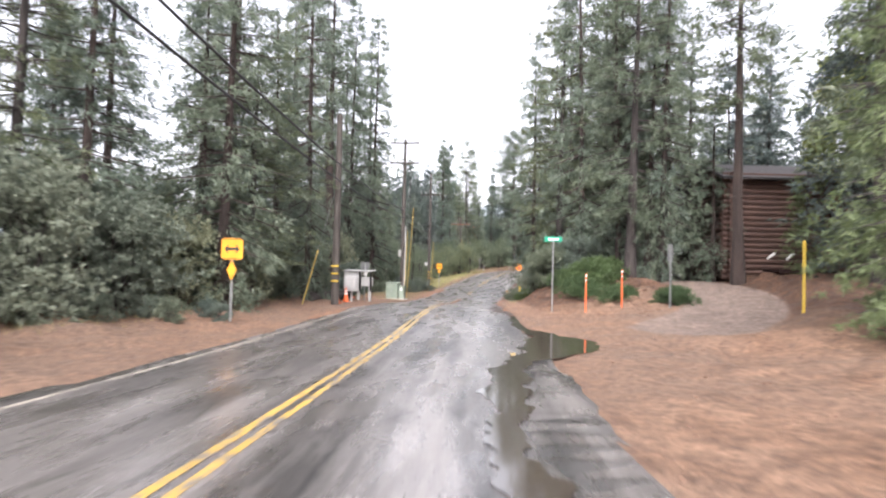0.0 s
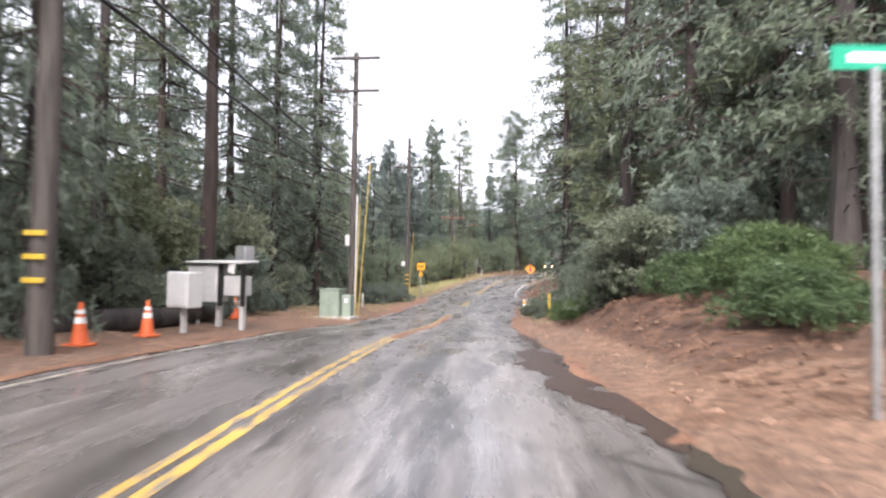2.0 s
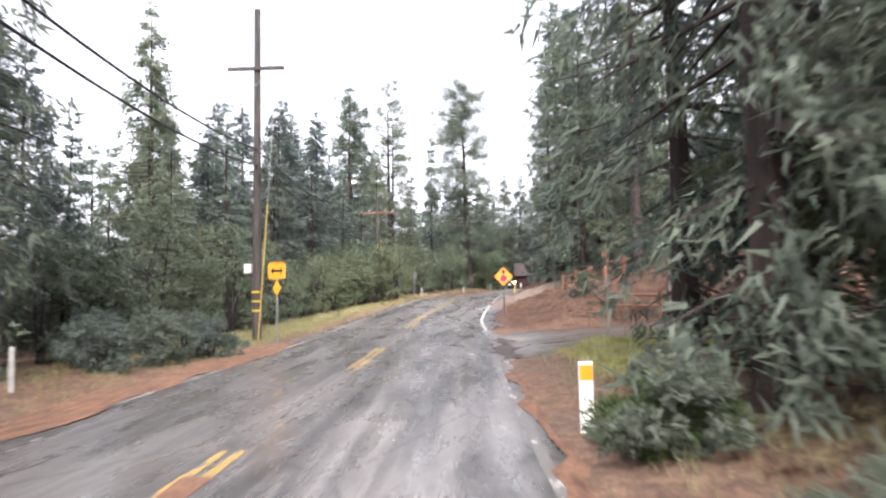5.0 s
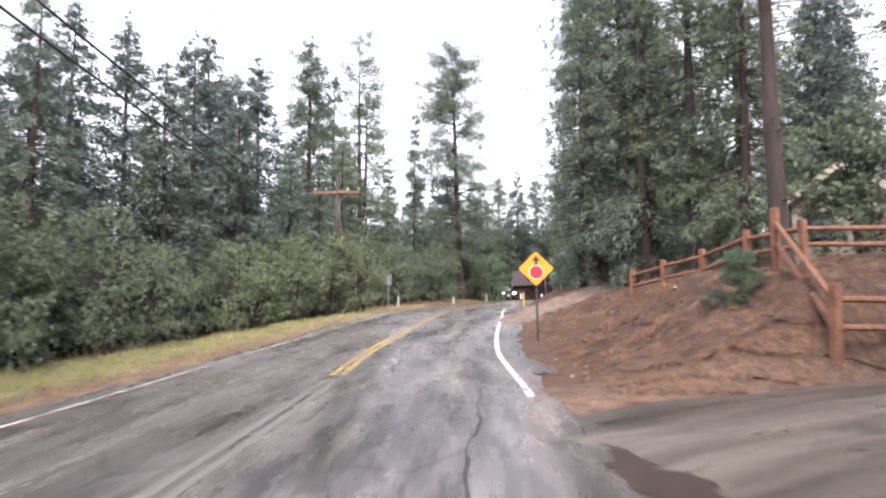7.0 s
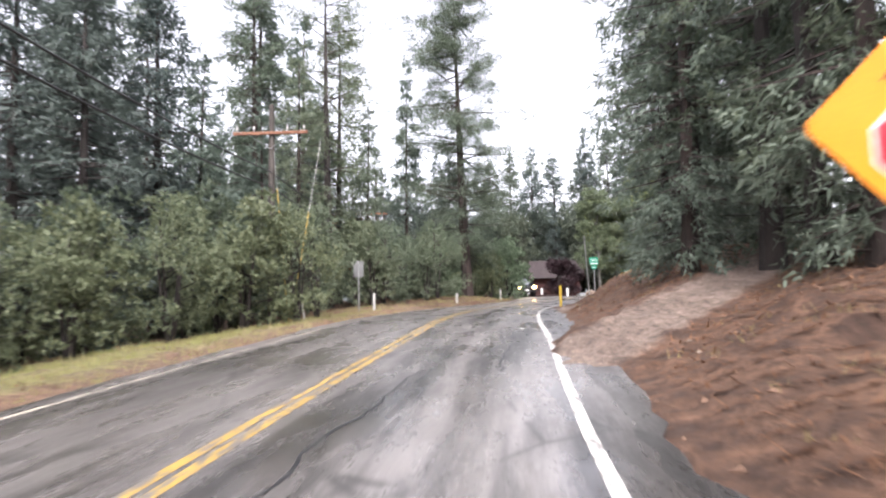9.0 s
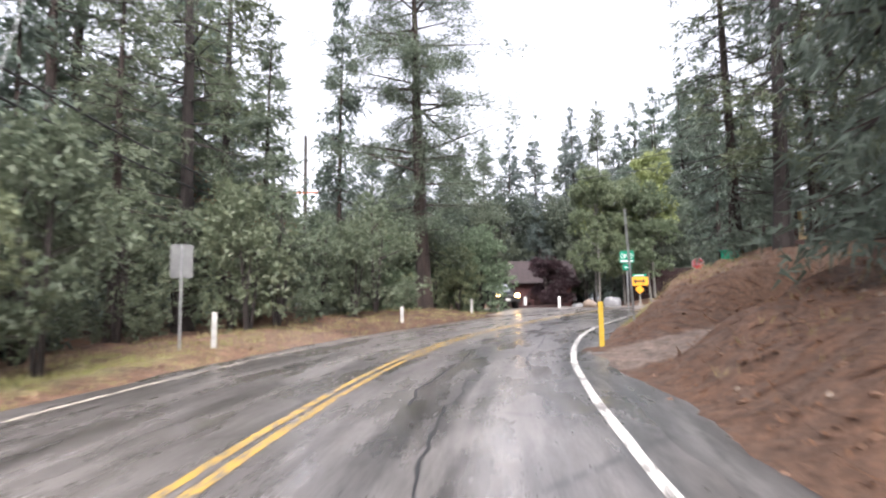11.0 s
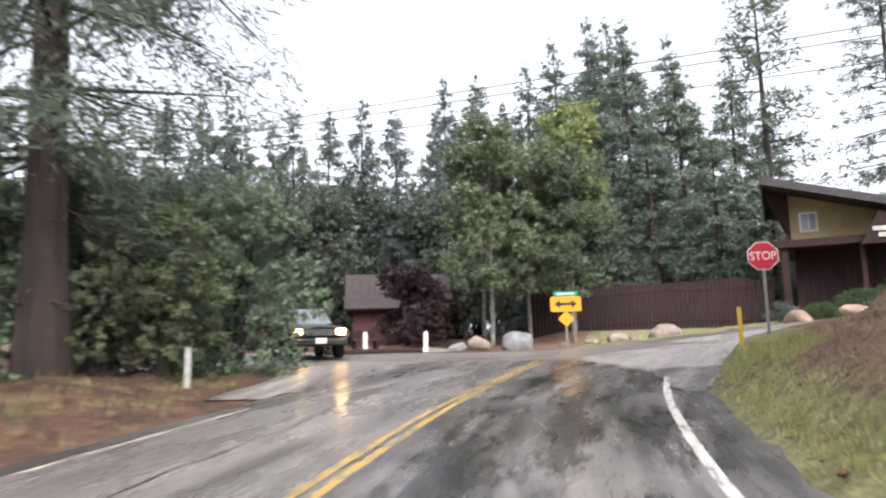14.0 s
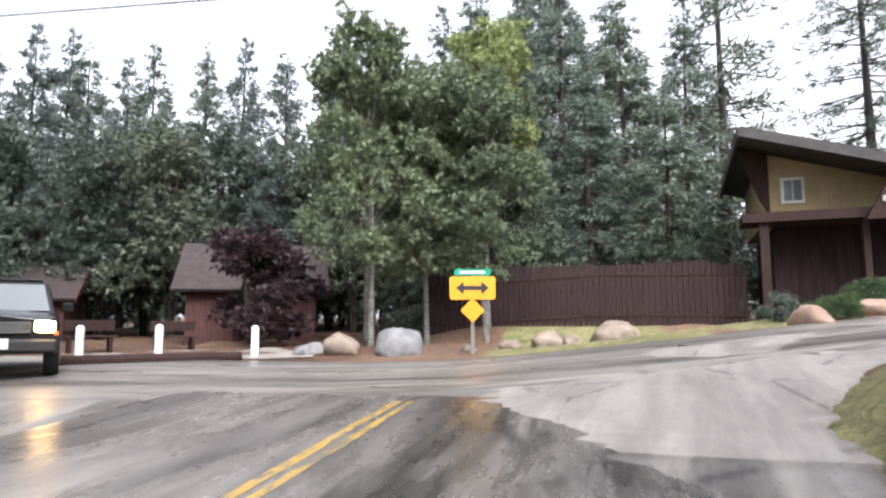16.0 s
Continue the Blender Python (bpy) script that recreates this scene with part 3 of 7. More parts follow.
def terrain(x, y, bumps=True):
    x, y = np.atleast_1d(np.asarray(x, float)), np.atleast_1d(np.asarray(y, float))
    i, d = nearest(x, y)
    yy = MID[i, 1]
    rise = np.where(d > 0, table(RIGHT, RIGHT_AT, yy, np.abs(d)), table(LEFT, LEFT_AT, yy, np.abs(d)))
    along = np.clip((x - MID[i, 0]) * WAY[i, 0] + (y - MID[i, 1]) * WAY[i, 1], -0.6, 0.6)
    level_z = MID_Z[i] + np.gradient(MID_Z, S)[i] * along
    z = level_z + rise
    if bumps:
        soft = np.clip((np.abs(d) - 3.6) / 3.0, 0, 1)
        z = z + soft * (0.09 * np.sin(0.9 * x + 0.3 * y) * np.sin(0.7 * y - 0.2 * x) + 0.05 * np.sin(2.3 * x + 1.1) * np.sin(2.1 * y + 0.4)
                        + 0.03 * np.sin(5.1 * x + 2 * y) * np.sin(4.7 * y - x)
                        + np.where((d > 4.6) & (yy > 22) & (yy < 121), 0.11, 0.05) * rough_ground(x, y))
    z = z - 0.11 * np.exp(-((x - 4.4) / 1.1) ** 2 - ((y - 15.4) / 1.9) ** 2) - 0.06 * np.exp(-((x - 3.6) / 0.5) ** 2 - ((y - 10.5) / 4.0) ** 2)
    z = z + np.where((d > 4.8) & (yy > 66) & (yy < 112), 0.1, 0.03) * np.clip((np.abs(d) - 4.2) / 2, 0, 1) * rough_ground(x / 3.1 + 7, y / 3.1 + 3)
    v = np.clip((np.abs(d) - 3.9) / 0.6, 0, 1)
    z = z - 0.07 * (1 - v * v * (3 - 2 * v)) * (yy < 122) * np.clip(yy - 70, 0, 1)
    z = np.where((d > 3.2) & (d < 3.85) & (yy > 70) & (yy < 122), np.minimum(z, level_z - 0.05 + 0.12 * np.clip(d - 3.7, 0, 1)), z)
    z = np.where((d > 3.66) & (d < 4.8) & (yy > 70) & (yy < 119), np.maximum(z, level_z - 0.025 + 0.05 * (d - 3.66)), z)
    sunk = np.abs(d) < 3.25
    z = np.where(sunk & (yy < 125), level_z - 0.035, z)
    for name, (pts, half) in SIDEWAYS.items():
        line, _ = polyline(pts)
        near = np.full(len(z), 99.0)
        level = np.zeros(len(z))
        for px, py, pz in line:
            q = np.hypot(x - px, y - py)
            level = np.where(q < near, pz, level)
            near = np.minimum(near, q)
        wide = half + (2.0 if name == "cross_road" else 0)
        u = np.clip((near - wide) / (3.0 if name == "cross_road" else 1.6), 0, 1)
        u = u * u * (3 - 2 * u)
        z = np.where(sunk & (yy < 124), z, (MID_Z[i] + level - {"driveway_house": 0.08, "cross_road": 0.035, "corner_left": 0.03}.get(name, 0.0)) * (1 - u) + z * u)
    z = z + lawn_bank(x, y)
    edge = y - np.interp(x, CORNER[:, 0], CORNER[:, 1])
    steep = np.clip((np.abs(d) - 3.75) / 0.6, 0, 1)
    rim = corner_level(x, y) - 0.07 + steep * (0.85 * np.clip(-edge - 0.05, 0, 0.6) + 0.15 * np.clip(-edge - 0.65, 0, 9))
    z = np.where((x > 26.3) & (x < 46) & (y > 116) & (edge < 0) & (edge > -2.2) & (np.abs(d) > 3.3), np.maximum(z, rim), z)
    bed = np.where(x < 34, np.minimum(MID_Z[i], corner_level(x, y)), corner_level(x, y)) - 0.2
    by_corner = (x > 26.3) & (x < 46) & (y > 116) & (y < np.where(x < 35, 127.6, 126)) & ((np.abs(d) > 3.1) | (yy > 122.5))
    return np.where(by_corner, np.minimum(z, np.where(edge > 0.3, bed, rim + 0.12 * np.clip(-edge, 0, 1))), z)


def height(x, y):
    return float(terrain(x, y)[0])


# ---- the ground: one sheet to the horizon ----
def spaced(lo, hi, step, reach):
    core = np.arange(lo, hi + step, step)
    out, d, v = [], step, 0.0
    while v < reach:
        d *= 1.35
        v += d
        out.append(v)
    out = np.array(out)
    return np.r_[(lo - out)[::-1], core, hi + out]


def smooth(v, a, b):
    u = np.clip((v - a) / (b - a), 0, 1)
    return u * u * (3 - 2 * u)


GX, GY = spaced(-14, 40, 0.34, 2500), spaced(-2, 140, 0.34, 2500)
gx, gy = np.meshgrid(GX, GY)
gz = terrain(gx.ravel(), gy.ravel())
cols = len(GX)
cells = np.arange((len(GY) - 1) * cols).reshape(-1, cols)[:, :-1].ravel()
ground = raw("ground", np.c_[gx.ravel(), gy.ravel(), gz], np.c_[cells, cells + 1, cells + cols + 1, cells + cols], EARTH, smooth=True)
tagged(ground, "reddish tan dirt ground with needle litter and grass verges", "ground", kind="structure")
gi, gd = nearest(gx, gy)
gs = MID[gi, 1]
grass = np.where(gd < 0, smooth(gs, 52, 66) * (1 - 0.75 * smooth(gs, 99, 107)) * smooth(-gd, 3.6, 4.6) * (1 - 0.6 * smooth(-gd, 8, 11)) * 0.58,
                 smooth(gs, 112.5, 116.5) * (1 - smooth(gd - 1.0 * smooth(gs, 118.5, 121), 4.2, 5.1)) * 0.8 + 0.9 * smooth(gs, 54, 57) * (1 - smooth(gs, 61, 64)) * smooth(gd, 4.6, 5.4) + 0.4 * smooth(gs, 44, 50) * (1 - smooth(gs, 55, 64)) * smooth(gd, 4, 5))
litter = np.where(gd < 0, smooth(-gd, 7.5, 11.0) * 0.9 + 0.35 * smooth(gs, 100, 108), np.maximum(0.75 * smooth(gd, 9, 14), np.maximum(0.75 * smooth(gs, 66, 72) * (1 - 0.2 * smooth(gs, 84, 92) - 0.35 * smooth(gs, 106, 113)), 1.0 * smooth(gs, 25, 30) * (1 - smooth(gs, 52, 58)) * smooth(gd, 4.0, 4.9))))
wet = np.where(gd > 0, smooth(gy.ravel(), 5, 11) * (1 - smooth(gy.ravel(), 17, 24)) * (1 - smooth(gd, 7.0, 12.0)) * 0.72 + 0.45 * smooth(gs, 16, 22) * (1 - smooth(gs, 40, 50)) * (1 - smooth(gd, 3.8, 4.8)),
               0.2 * smooth(gs, 5, 10) * (1 - smooth(gs, 60, 68)) * (1 - smooth(-gd, 3.6, 4.6)))
track = np.zeros(len(gz))
for name in ("driveway_cabin", "driveway_bank", "driveway_upper"):
    pts, half = SIDEWAYS[name]
    line, _ = polyline(pts)
    off = np.full(len(gz), 99.0)
    for px, py, _z in line:
        off = np.minimum(off, np.hypot(gx.ravel() - px, gy.ravel() - py))
    track = np.maximum(track, 1 - smooth(off, half - 0.4, half + 0.5))
far = smooth(np.abs(gd), 13, 18)
lawn = smooth(gx.ravel(), 37.6, 38.6) * (1 - smooth(gx.ravel(), 47, 49)) * smooth(gy.ravel(), 127.3, 127.9) * (1 - smooth(gy.ravel() + 0.55 * (gx.ravel() - 42), 131.0, 132.2))
grass, litter = grass * (1 - far), np.maximum(litter, 0.9 * far)
litter = np.maximum(litter, np.where((gd < -3.4) & (gs > 108), 1.0, 0)) * (1 - lawn)
grass = np.maximum(grass, lawn)
grass = np.maximum(grass, np.where(gd < 0, 0.3 * smooth(-gd, 4.6, 6.0) * smooth(gs, 106, 112), 0))
wet = np.maximum(wet, np.where(gd < 0, 0.3 * smooth(gs, 82, 92) * (1 - smooth(gs, 100, 106)), 0) * smooth(-gd, 3.6, 4.6))
for key, vals in (("grass", grass), ("litter", litter), ("wet", wet), ("track", track)):
    a = ground.data.attributes.new(key, "FLOAT", "POINT")
    a.data.foreach_set("value", np.clip(vals, 0, 1).astype(np.float32))


def strip(name, s0, s1, d0, d1, lift, material, parent=None, label="", wobble=0.0, seed=0, rows=None):
    """A band of the road between two distances from its line."""
    rng = random.Random(seed)
    keep = np.where((S >= s0) & (S <= s1))[0]
    n = rows or max(2, int(abs(d1 - d0) / 0.8) + 1)
    verts, uvs = [], []
    drift = [0.0, 0.0]
    for i in keep:
        drift = [0.8 * q + rng.gauss(0, wobble) for q in drift]
        for k in range(n):
            u = k / (n - 1)
            d = (d0 + drift[0]) * (1 - u) + (d1 + drift[1]) * u
            p = MID[i] + SIDE[i] * d
            verts.append((p[0], p[1], MID_Z[i] + lift))
            uvs.append((d, S[i]))
    faces = [(r * n + k, r * n + k + 1, (r + 1) * n + k + 1, (r + 1) * n + k) for r in range(len(keep) - 1) for k in range(n - 1)]
    ob = raw(name, verts, faces, material, parent, label, smooth=True)
    layer = ob.data.uv_layers.new(name="UVMap")
    order = np.zeros(len(ob.data.loops), int)
    ob.data.loops.foreach_get("vertex_index", order)
    layer.data.foreach_set("uv", np.array(uvs, np.float32)[order].ravel())
    return ob


def s_at(y):
    return float(np.interp(y, MID[:, 1], S))


road = strip("road", 0, s_at(125.5), -3.35, 3.45, 0.0, ASPHALT, wobble=0.05, seed=3)
tagged(road, "wet grey asphalt road with dark streaks and patches", "road", kind="structure")


def sideway(name, pts, half, material, label, lift=0.004, flare=()):
    line, at = polyline(pts, 1.0)
    way = np.gradient(line[:, :2], axis=0)
    way /= np.hypot(*way.T)[:, None]
    side = np.c_[way[:, 1], -way[:, 0]]
    zb = base_z(line[:, 0], line[:, 1])
    rng = random.Random(len(pts))
    verts, uvs, n = [], [], 9
    for j in range(len(line)):
        left = right = half
        for centre, wide, lw, rw in flare:
            u = max(0.0, 1 - abs(at[j] - centre) / wide)
            left, right = left + lw * u * u, right + rw * u * u
        for k in range(n):
            d = -left + (left + right) * (k - 1) / (n - 3) + (rng.gauss(0, 0.1) if k in (1, n - 2) else 0) if 0 < k < n - 1 else (-left - 0.15 if k == 0 else right + 0.15)
            p = line[j, :2] + side[j] * d
            under = name[:5] != "cross" and abs(nearest(p[0], p[1])[1][0]) < 3.4 and p[1] < 125
            verts.append((p[0], p[1], base_z(p[0], p[1])[0] + line[j, 2] + lift - (0.3 if k in (0, n - 1) else 0) - (0.09 if under else 0)))
            uvs.append((d, at[j]))
    faces = [(r * n + k, r * n + k + 1, (r + 1) * n + k + 1, (r + 1) * n + k) for r in range(len(line) - 1) for k in range(n - 1)]
    ob = raw(name, verts, faces, material, smooth=True)
    layer = ob.data.uv_layers.new(name="UVMap")
    order = np.zeros(len(ob.data.loops), int)
    ob.data.loops.foreach_get("vertex_index", order)
    layer.data.foreach_set("uv", np.array(uvs, np.float32)[order].ravel())
    return tagged(ob, label, "road", kind="structure")


sideway("cross_road", *SIDEWAYS["cross_road"], ASPHALT_MID, "wet asphalt cross road at the junction", -0.004, [(57, 8, 0.3, 4.0), (50, 14, 0.9, 0.4), (77, 16, -0.9, -0.6)])
sideway("side_road", [(x, y, climb(x, y)) for x, y in ((34, 125.2), (38, 124.9), (42, 125.0), (50, 126.0), (72, 131.5))], 1.5, ASPHALT_SHEEN, "tan asphalt side road, paled by painted wet sheen, rising from the junction", 0.012)
sideway("driveway_house", [(5.2, 62.0, -.12), (6.8, 62.8, -.06), *SIDEWAYS["driveway_house"][0]], 3.0, ASPHALT_DRIVE, "dark wet asphalt driveway by the fence", 0.004)
# Pale apron that fills the corner between the two roads; wet sheen is in its colour
inner = np.array([(26.1, 118.7), (26.8, 119.6), (27.6, 121.4), (28.0, 124.0), (29.2, 126.4), (31.4, 127.2), (34.4, 126.9), (37.5, 126.6), (45.0, 126.2)])
rng, fray, ragged = random.Random(77), 0.0, 0.0
verts, uvs = [], []
for j in range(121):
    u = j / 120 * 8
    a = [np.interp(u, range(9), CORNER[:, k]) for k in (0, 1)]
    b = [np.interp(u, range(9), inner[:, k]) for k in (0, 1)]
    fray, ragged = 0.7 * fray + rng.gauss(0, 0.03), (0.8 * ragged + rng.gauss(0, 0.1)) * min(1.0, u / 3)
    for v in (-0.006, 0.0, 0.08, 0.2, 0.4, 0.6, 0.8, 1.0):
        x, y = a[0] * (1 - v) + b[0] * v + fray * (1 - v) * 0.5 - ragged * v, a[1] * (1 - v) + b[1] * v - fray * (1 - v) + 0.6 * ragged * v
        w = max(0.0, v) * (1 - float(smooth(x, 30.5, 34.0)))
        drop = 0.14 if v < 0 else 0.05 * max(0.0, v - 0.84) / 0.16
        verts.append((x, y, corner_level(x, y) * (1 - w) + (base_z(x, y)[0] + 0.006) * w + 0.006 - drop))
        uvs.append((0.75 * (y - 122) - 0.66 * (x - 30), 20 + 0.66 * (y - 122) + 0.75 * (x - 30)))
for name, r0, r1, material, label in (("corner_shoulder", 0, 33, ASPHALT_MID, "wet grey asphalt shoulder at the corner"), ("corner_apron", 33, 120, ASPHALT_SHEEN, "worn asphalt apron, paled by painted wet sheen, at the corner of the side road")):
    piece = raw(name, verts[8 * r0:8 * (r1 + 1)], [(r * 8 + k, r * 8 + k + 1, r * 8 + k + 9, r * 8 + k + 8) for r in range(r1 - r0) for k in range(7)], material, smooth=True)
    layer = piece.data.uv_layers.new(name="UVMap")
    order = np.zeros(len(piece.data.loops), int)
    piece.data.loops.foreach_get("vertex_index", order)
    layer.data.foreach_set("uv", np.array(uvs[8 * r0:8 * (r1 + 1)], np.float32)[order].ravel())
    tagged(piece, label, "road", kind="structure")
sideway("corner_widening", SIDEWAYS["corner_left"][0], 1.4, ASPHALT_MID, "wet asphalt widening at the corner", -0.003)

# Lines on the road
yellow = thing("center_line", label="double yellow centre line of worn road paint", category="road marking", kind="structure")
for d in (-0.12, 0.055):
    for y0, y1, paint in ((-28, 52, PAINT_YELLOW), (52, 58.5, PAINT_YELLOW_FAINT), (58.5, 64, PAINT_YELLOW), (64, 71.5, PAINT_YELLOW_FAINT), (71.5, 125.3, PAINT_YELLOW)):
        strip("stripe", s_at(y0), s_at(y1), d - 0.05, d + 0.05, 0.004, paint, yellow, wobble=0.004, seed=int(100 + d * 50), rows=2)
edges = thing("edge_lines", label="worn white edge lines of the road", category="road marking", kind="structure")
strip("stripe", s_at(-28), s_at(118.5), -3.0, -2.91, 0.004, PAINT_CREAM, edges, wobble=0.004, seed=7, rows=2)
strip("stripe", s_at(43), s_at(61.5), 3.0, 3.11, 0.004, PAINT_FAINT, edges, wobble=0.004, seed=8, rows=2)
strip("stripe", s_at(69.0), s_at(122.6), 3.0, 3.11, 0.004, PAINT_WHITE, edges, wobble=0.004, seed=9, rows=2)

DIRT_WET, _n, _l, _p = mat("orange_silt")
_p.inputs["Roughness"].default_value = 0.6
_c = _n.new("ShaderNodeTexCoord").outputs["UV"]
_w = noise_tex(_n, _l, mapped(_n, _l, _c, (4, 1, 1)), 1.3, 6.0, 0.75)
_g = noise_tex(_n, _l, _c, 26.0, 4.0, 0.7)
_k = mix(_n, _l, ramp(_n, _l, _w, [(0.36, grey(0)), (0.62, grey(1))]), (0.1, 0.052, 0.034), (0.31, 0.165, 0.098))
_l.new(mix(_n, _l, 0.7, _k, ramp(_n, _l, _g, [(0.32, grey(0.45)), (0.62, grey(1.15))]), "MULTIPLY"), _p.inputs["Base Color"])
_p.inputs["Specular IOR Level"].default_value = 0.3
bump(_n, _l, _p, _g, 0.8, 0.05)
silt = thing("silt", label="orange silt washed along the road edges and centre line", category="dirt", kind="structure")
strip("streak", s_at(34), s_at(51), -0.1, 0.19, 0.007, DIRT_WET, silt, wobble=0.02, seed=21, rows=3)
strip("streak", s_at(24), s_at(58), 3.14, 4.0, 0.012, DIRT_WET, silt, wobble=0.09, seed=22, rows=3)
strip("streak", s_at(20), s_at(66), -3.9, -3.05, 0.012, DIRT_WET, silt, wobble=0.08, seed=23, rows=3)


def puddle(name, centre, rx, ry, turn, seed, material, lift, label):
    """A flat irregular patch lying on the ground or road."""
    rng = random.Random(seed)
    ph = [rng.uniform(0, 6.28) for _ in range(5)]
    pts = []
    for k in range(56):
        a = 2 * math.pi * k / 56
        r = 1 + sum(0.34 / (j + 1.4) * math.sin((j + 2) * a + ph[j]) for j in range(5))
        x, y = rx * r * math.cos(a), ry * r * math.sin(a)
        c, s = math.cos(radians(turn)), math.sin(radians(turn))
        pts.append((centre[0] + x * c - y * s, centre[1] + x * s + y * c))
    zz = base_z([centre[0]], [centre[1]])[0]
    verts = [(*centre, zz + lift)] + [(x, y, base_z([x], [y])[0] + lift) for x, y in pts]
    ob = raw(name, verts, [(0, k + 1, (k + 1) % 56 + 1) for k in range(56)], material)
    return tagged(ob, label, "puddle", kind="structure")


WET_DIRT, _n, _l, _p = mat("wet_dark_patch")
_p.inputs["Roughness"].default_value = 0.5
_p.inputs["Specular IOR Level"].default_value = 0.25
_c = _n.new("ShaderNodeTexCoord").outputs["Object"]
_l.new(mix(_n, _l, noise_tex(_n, _l, _c, 3.0, 5.0, 0.7), (0.024, 0.017, 0.014), (0.07, 0.048, 0.038)), _p.inputs["Base Color"])


def blot(name, rows, lift, material, label, seed, fray=0.12):
    """Standing water or wet along the road: rows of y and the distances of both shores from the line."""
    rng = np.random.default_rng(seed)
    rows = np.array(rows, float)
    ys = np.arange(rows[0, 0], rows[-1, 0], 0.12)
    ends = np.clip(np.minimum(ys - ys[0], ys[-1] - ys) / 0.8, 0, 1)
    jag = [np.convolve(rng.normal(0, 1, len(ys) + 8), np.ones(w) / w ** 0.5, "same")[:len(ys)] for w in (7, 3, 7, 3)]
    a = np.interp(ys, rows[:, 0], rows[:, 1]) + fray * (jag[0] + 0.5 * jag[1])
    b = np.interp(ys, rows[:, 0], rows[:, 2]) + fray * (jag[2] + 0.5 * jag[3])
    mid = (a + b) / 2
    a, b = mid + (a - mid) * ends, mid + (b - mid) * ends
    b = np.maximum(b, a + 0.01)
    x0, z0 = np.interp(ys, MID[:, 1], MID[:, 0]), np.interp(ys, MID[:, 1], MID_Z)
    sx, sy = np.interp(ys, MID[:, 1], SIDE[:, 0]), np.interp(ys, MID[:, 1], SIDE[:, 1])
    verts = [(x0[k] + sx[k] * d, ys[k] + sy[k] * d, z0[k] + lift) for k in range(len(ys)) for d in (a[k], mid[k], b[k])]
    faces = [(3 * k + j, 3 * k + j + 1, 3 * k + j + 4, 3 * k + j + 3) for k in range(len(ys) - 1) for j in range(2)]
    ob = raw(name, verts, faces, material, smooth=True)
    return tagged(ob, label, "puddle", kind="structure") if label else ob


edge_apron = strip("edge_apron", s_at(-4), s_at(13.4), 2.6, 3.55, 0.0, ASPHALT_DARK, wobble=0.05, seed=43)
tagged(edge_apron, "smooth wet grey asphalt strip at the edge of the road", "road", kind="structure")
blot("puddle", [(1.0, 2.2, 2.6), (4.0, 2.2, 2.62), (7.0, 2.2, 2.66), (9.0, 2.25, 2.7), (11.0, 2.35, 2.95), (12.4, 2.75, 3.35), (13.2, 2.9, 3.9), (14.2, 3.0, 4.75), (15.4, 3.2, 5.0), (16.6, 3.4, 4.9), (17.4, 3.45, 4.4), (18.6, 3.3, 3.95), (20.5, 3.2, 3.7), (24.5, 3.15, 3.45)], 0.012, WATER, "dark muddy puddle along the edge of the road", 2, 0.07)
blot("wet_patch_edge", [(24.0, 3.1, 3.4), (27, 2.75, 3.3), (28.4, 2.6, 3.1), (30, 2.7, 3.15), (31.6, 2.75, 3.1), (32.4, 2.95, 3.1), (33.5, 3.1, 3.3), (36, 2.95, 3.4), (39, 3.1, 3.3)], 0.009, WET_DIRT, "dark wet broken edge of the asphalt", 31, 0.1)
blot("wet_patch_drive", [(60.2, 3.2, 3.4), (61.2, 3.15, 3.7), (62.2, 3.25, 3.8), (63.2, 3.2, 3.75), (64.2, 3.3, 3.85), (65.5, 3.3, 3.5), (67.2, 3.3, 3.4)], 0.011, WET_DIRT, "dark wet patch where the driveway meets the road", 33, 0.13)


def tar_line(y0, y1, d0, d1, wave, seed, half=0.017):
    """A wavy dark line of crack sealer on the asphalt."""
    rng = np.random.default_rng(seed)
    keep = np.linspace(y0, y1, max(8, int(abs(y1 - y0) / 0.25)))
    drift = np.cumsum(rng.normal(0, wave, len(keep)))
    drift -= np.linspace(drift[0], drift[-1], len(keep))
    d = np.linspace(d0, d1, len(keep)) + drift
    at = lambda v: np.interp(keep, MID[:, 1], v)
    x0, z0, sx, sy = at(MID[:, 0]), at(MID_Z), at(SIDE[:, 0]), at(SIDE[:, 1])
    w = half * rng.uniform(0.5, 1.3, len(keep))
    verts = [(x0[k] + sx[k] * (d[k] + s * w[k]), keep[k] + sy[k] * (d[k] + s * w[k]), z0[k] + 0.004) for k in range(len(keep)) for s in (-1, 1)]
    raw("line", verts, [(2 * k, 2 * k + 1, 2 * k + 3, 2 * k + 2) for k in range(len(keep) - 1)], TAR, seals)


TAR = plain("crack_sealer", (0.012, 0.012, 0.013), (0.028, 0.027, 0.027), 3.0, 0.4, 0, 0.1, 0.002)
seals = thing("crack_seals", label="dark wavy crack sealer lines on the asphalt", category="road marking", kind="structure")
for k, (y0, y1, d0, d1) in enumerate(((97, 111, 1.0, 0.9), (100, 109, 2.35, 2.0), (92, 99, 1.7, 1.5), (84, 92, 2.2, 2.0), (72, 84, 0.9, 1.1), (64, 70, 2.1, 2.4), (111, 120, -1.4, -1.7))):
    tar_line(y0, y1, d0, d1, 0.03, 60 + k)
shoulder = strip("road_shoulder", s_at(71.5), s_at(122.5), 2.9, 3.78, -0.006, ASPHALT_DARK, wobble=0.07, seed=41)
tagged(shoulder, "rough grey gravelly asphalt shoulder", "road", kind="structure")

PAINT_LETTER = worn_paint("worn_letter_paint", (0.5, 0.49, 0.46), 0.5)
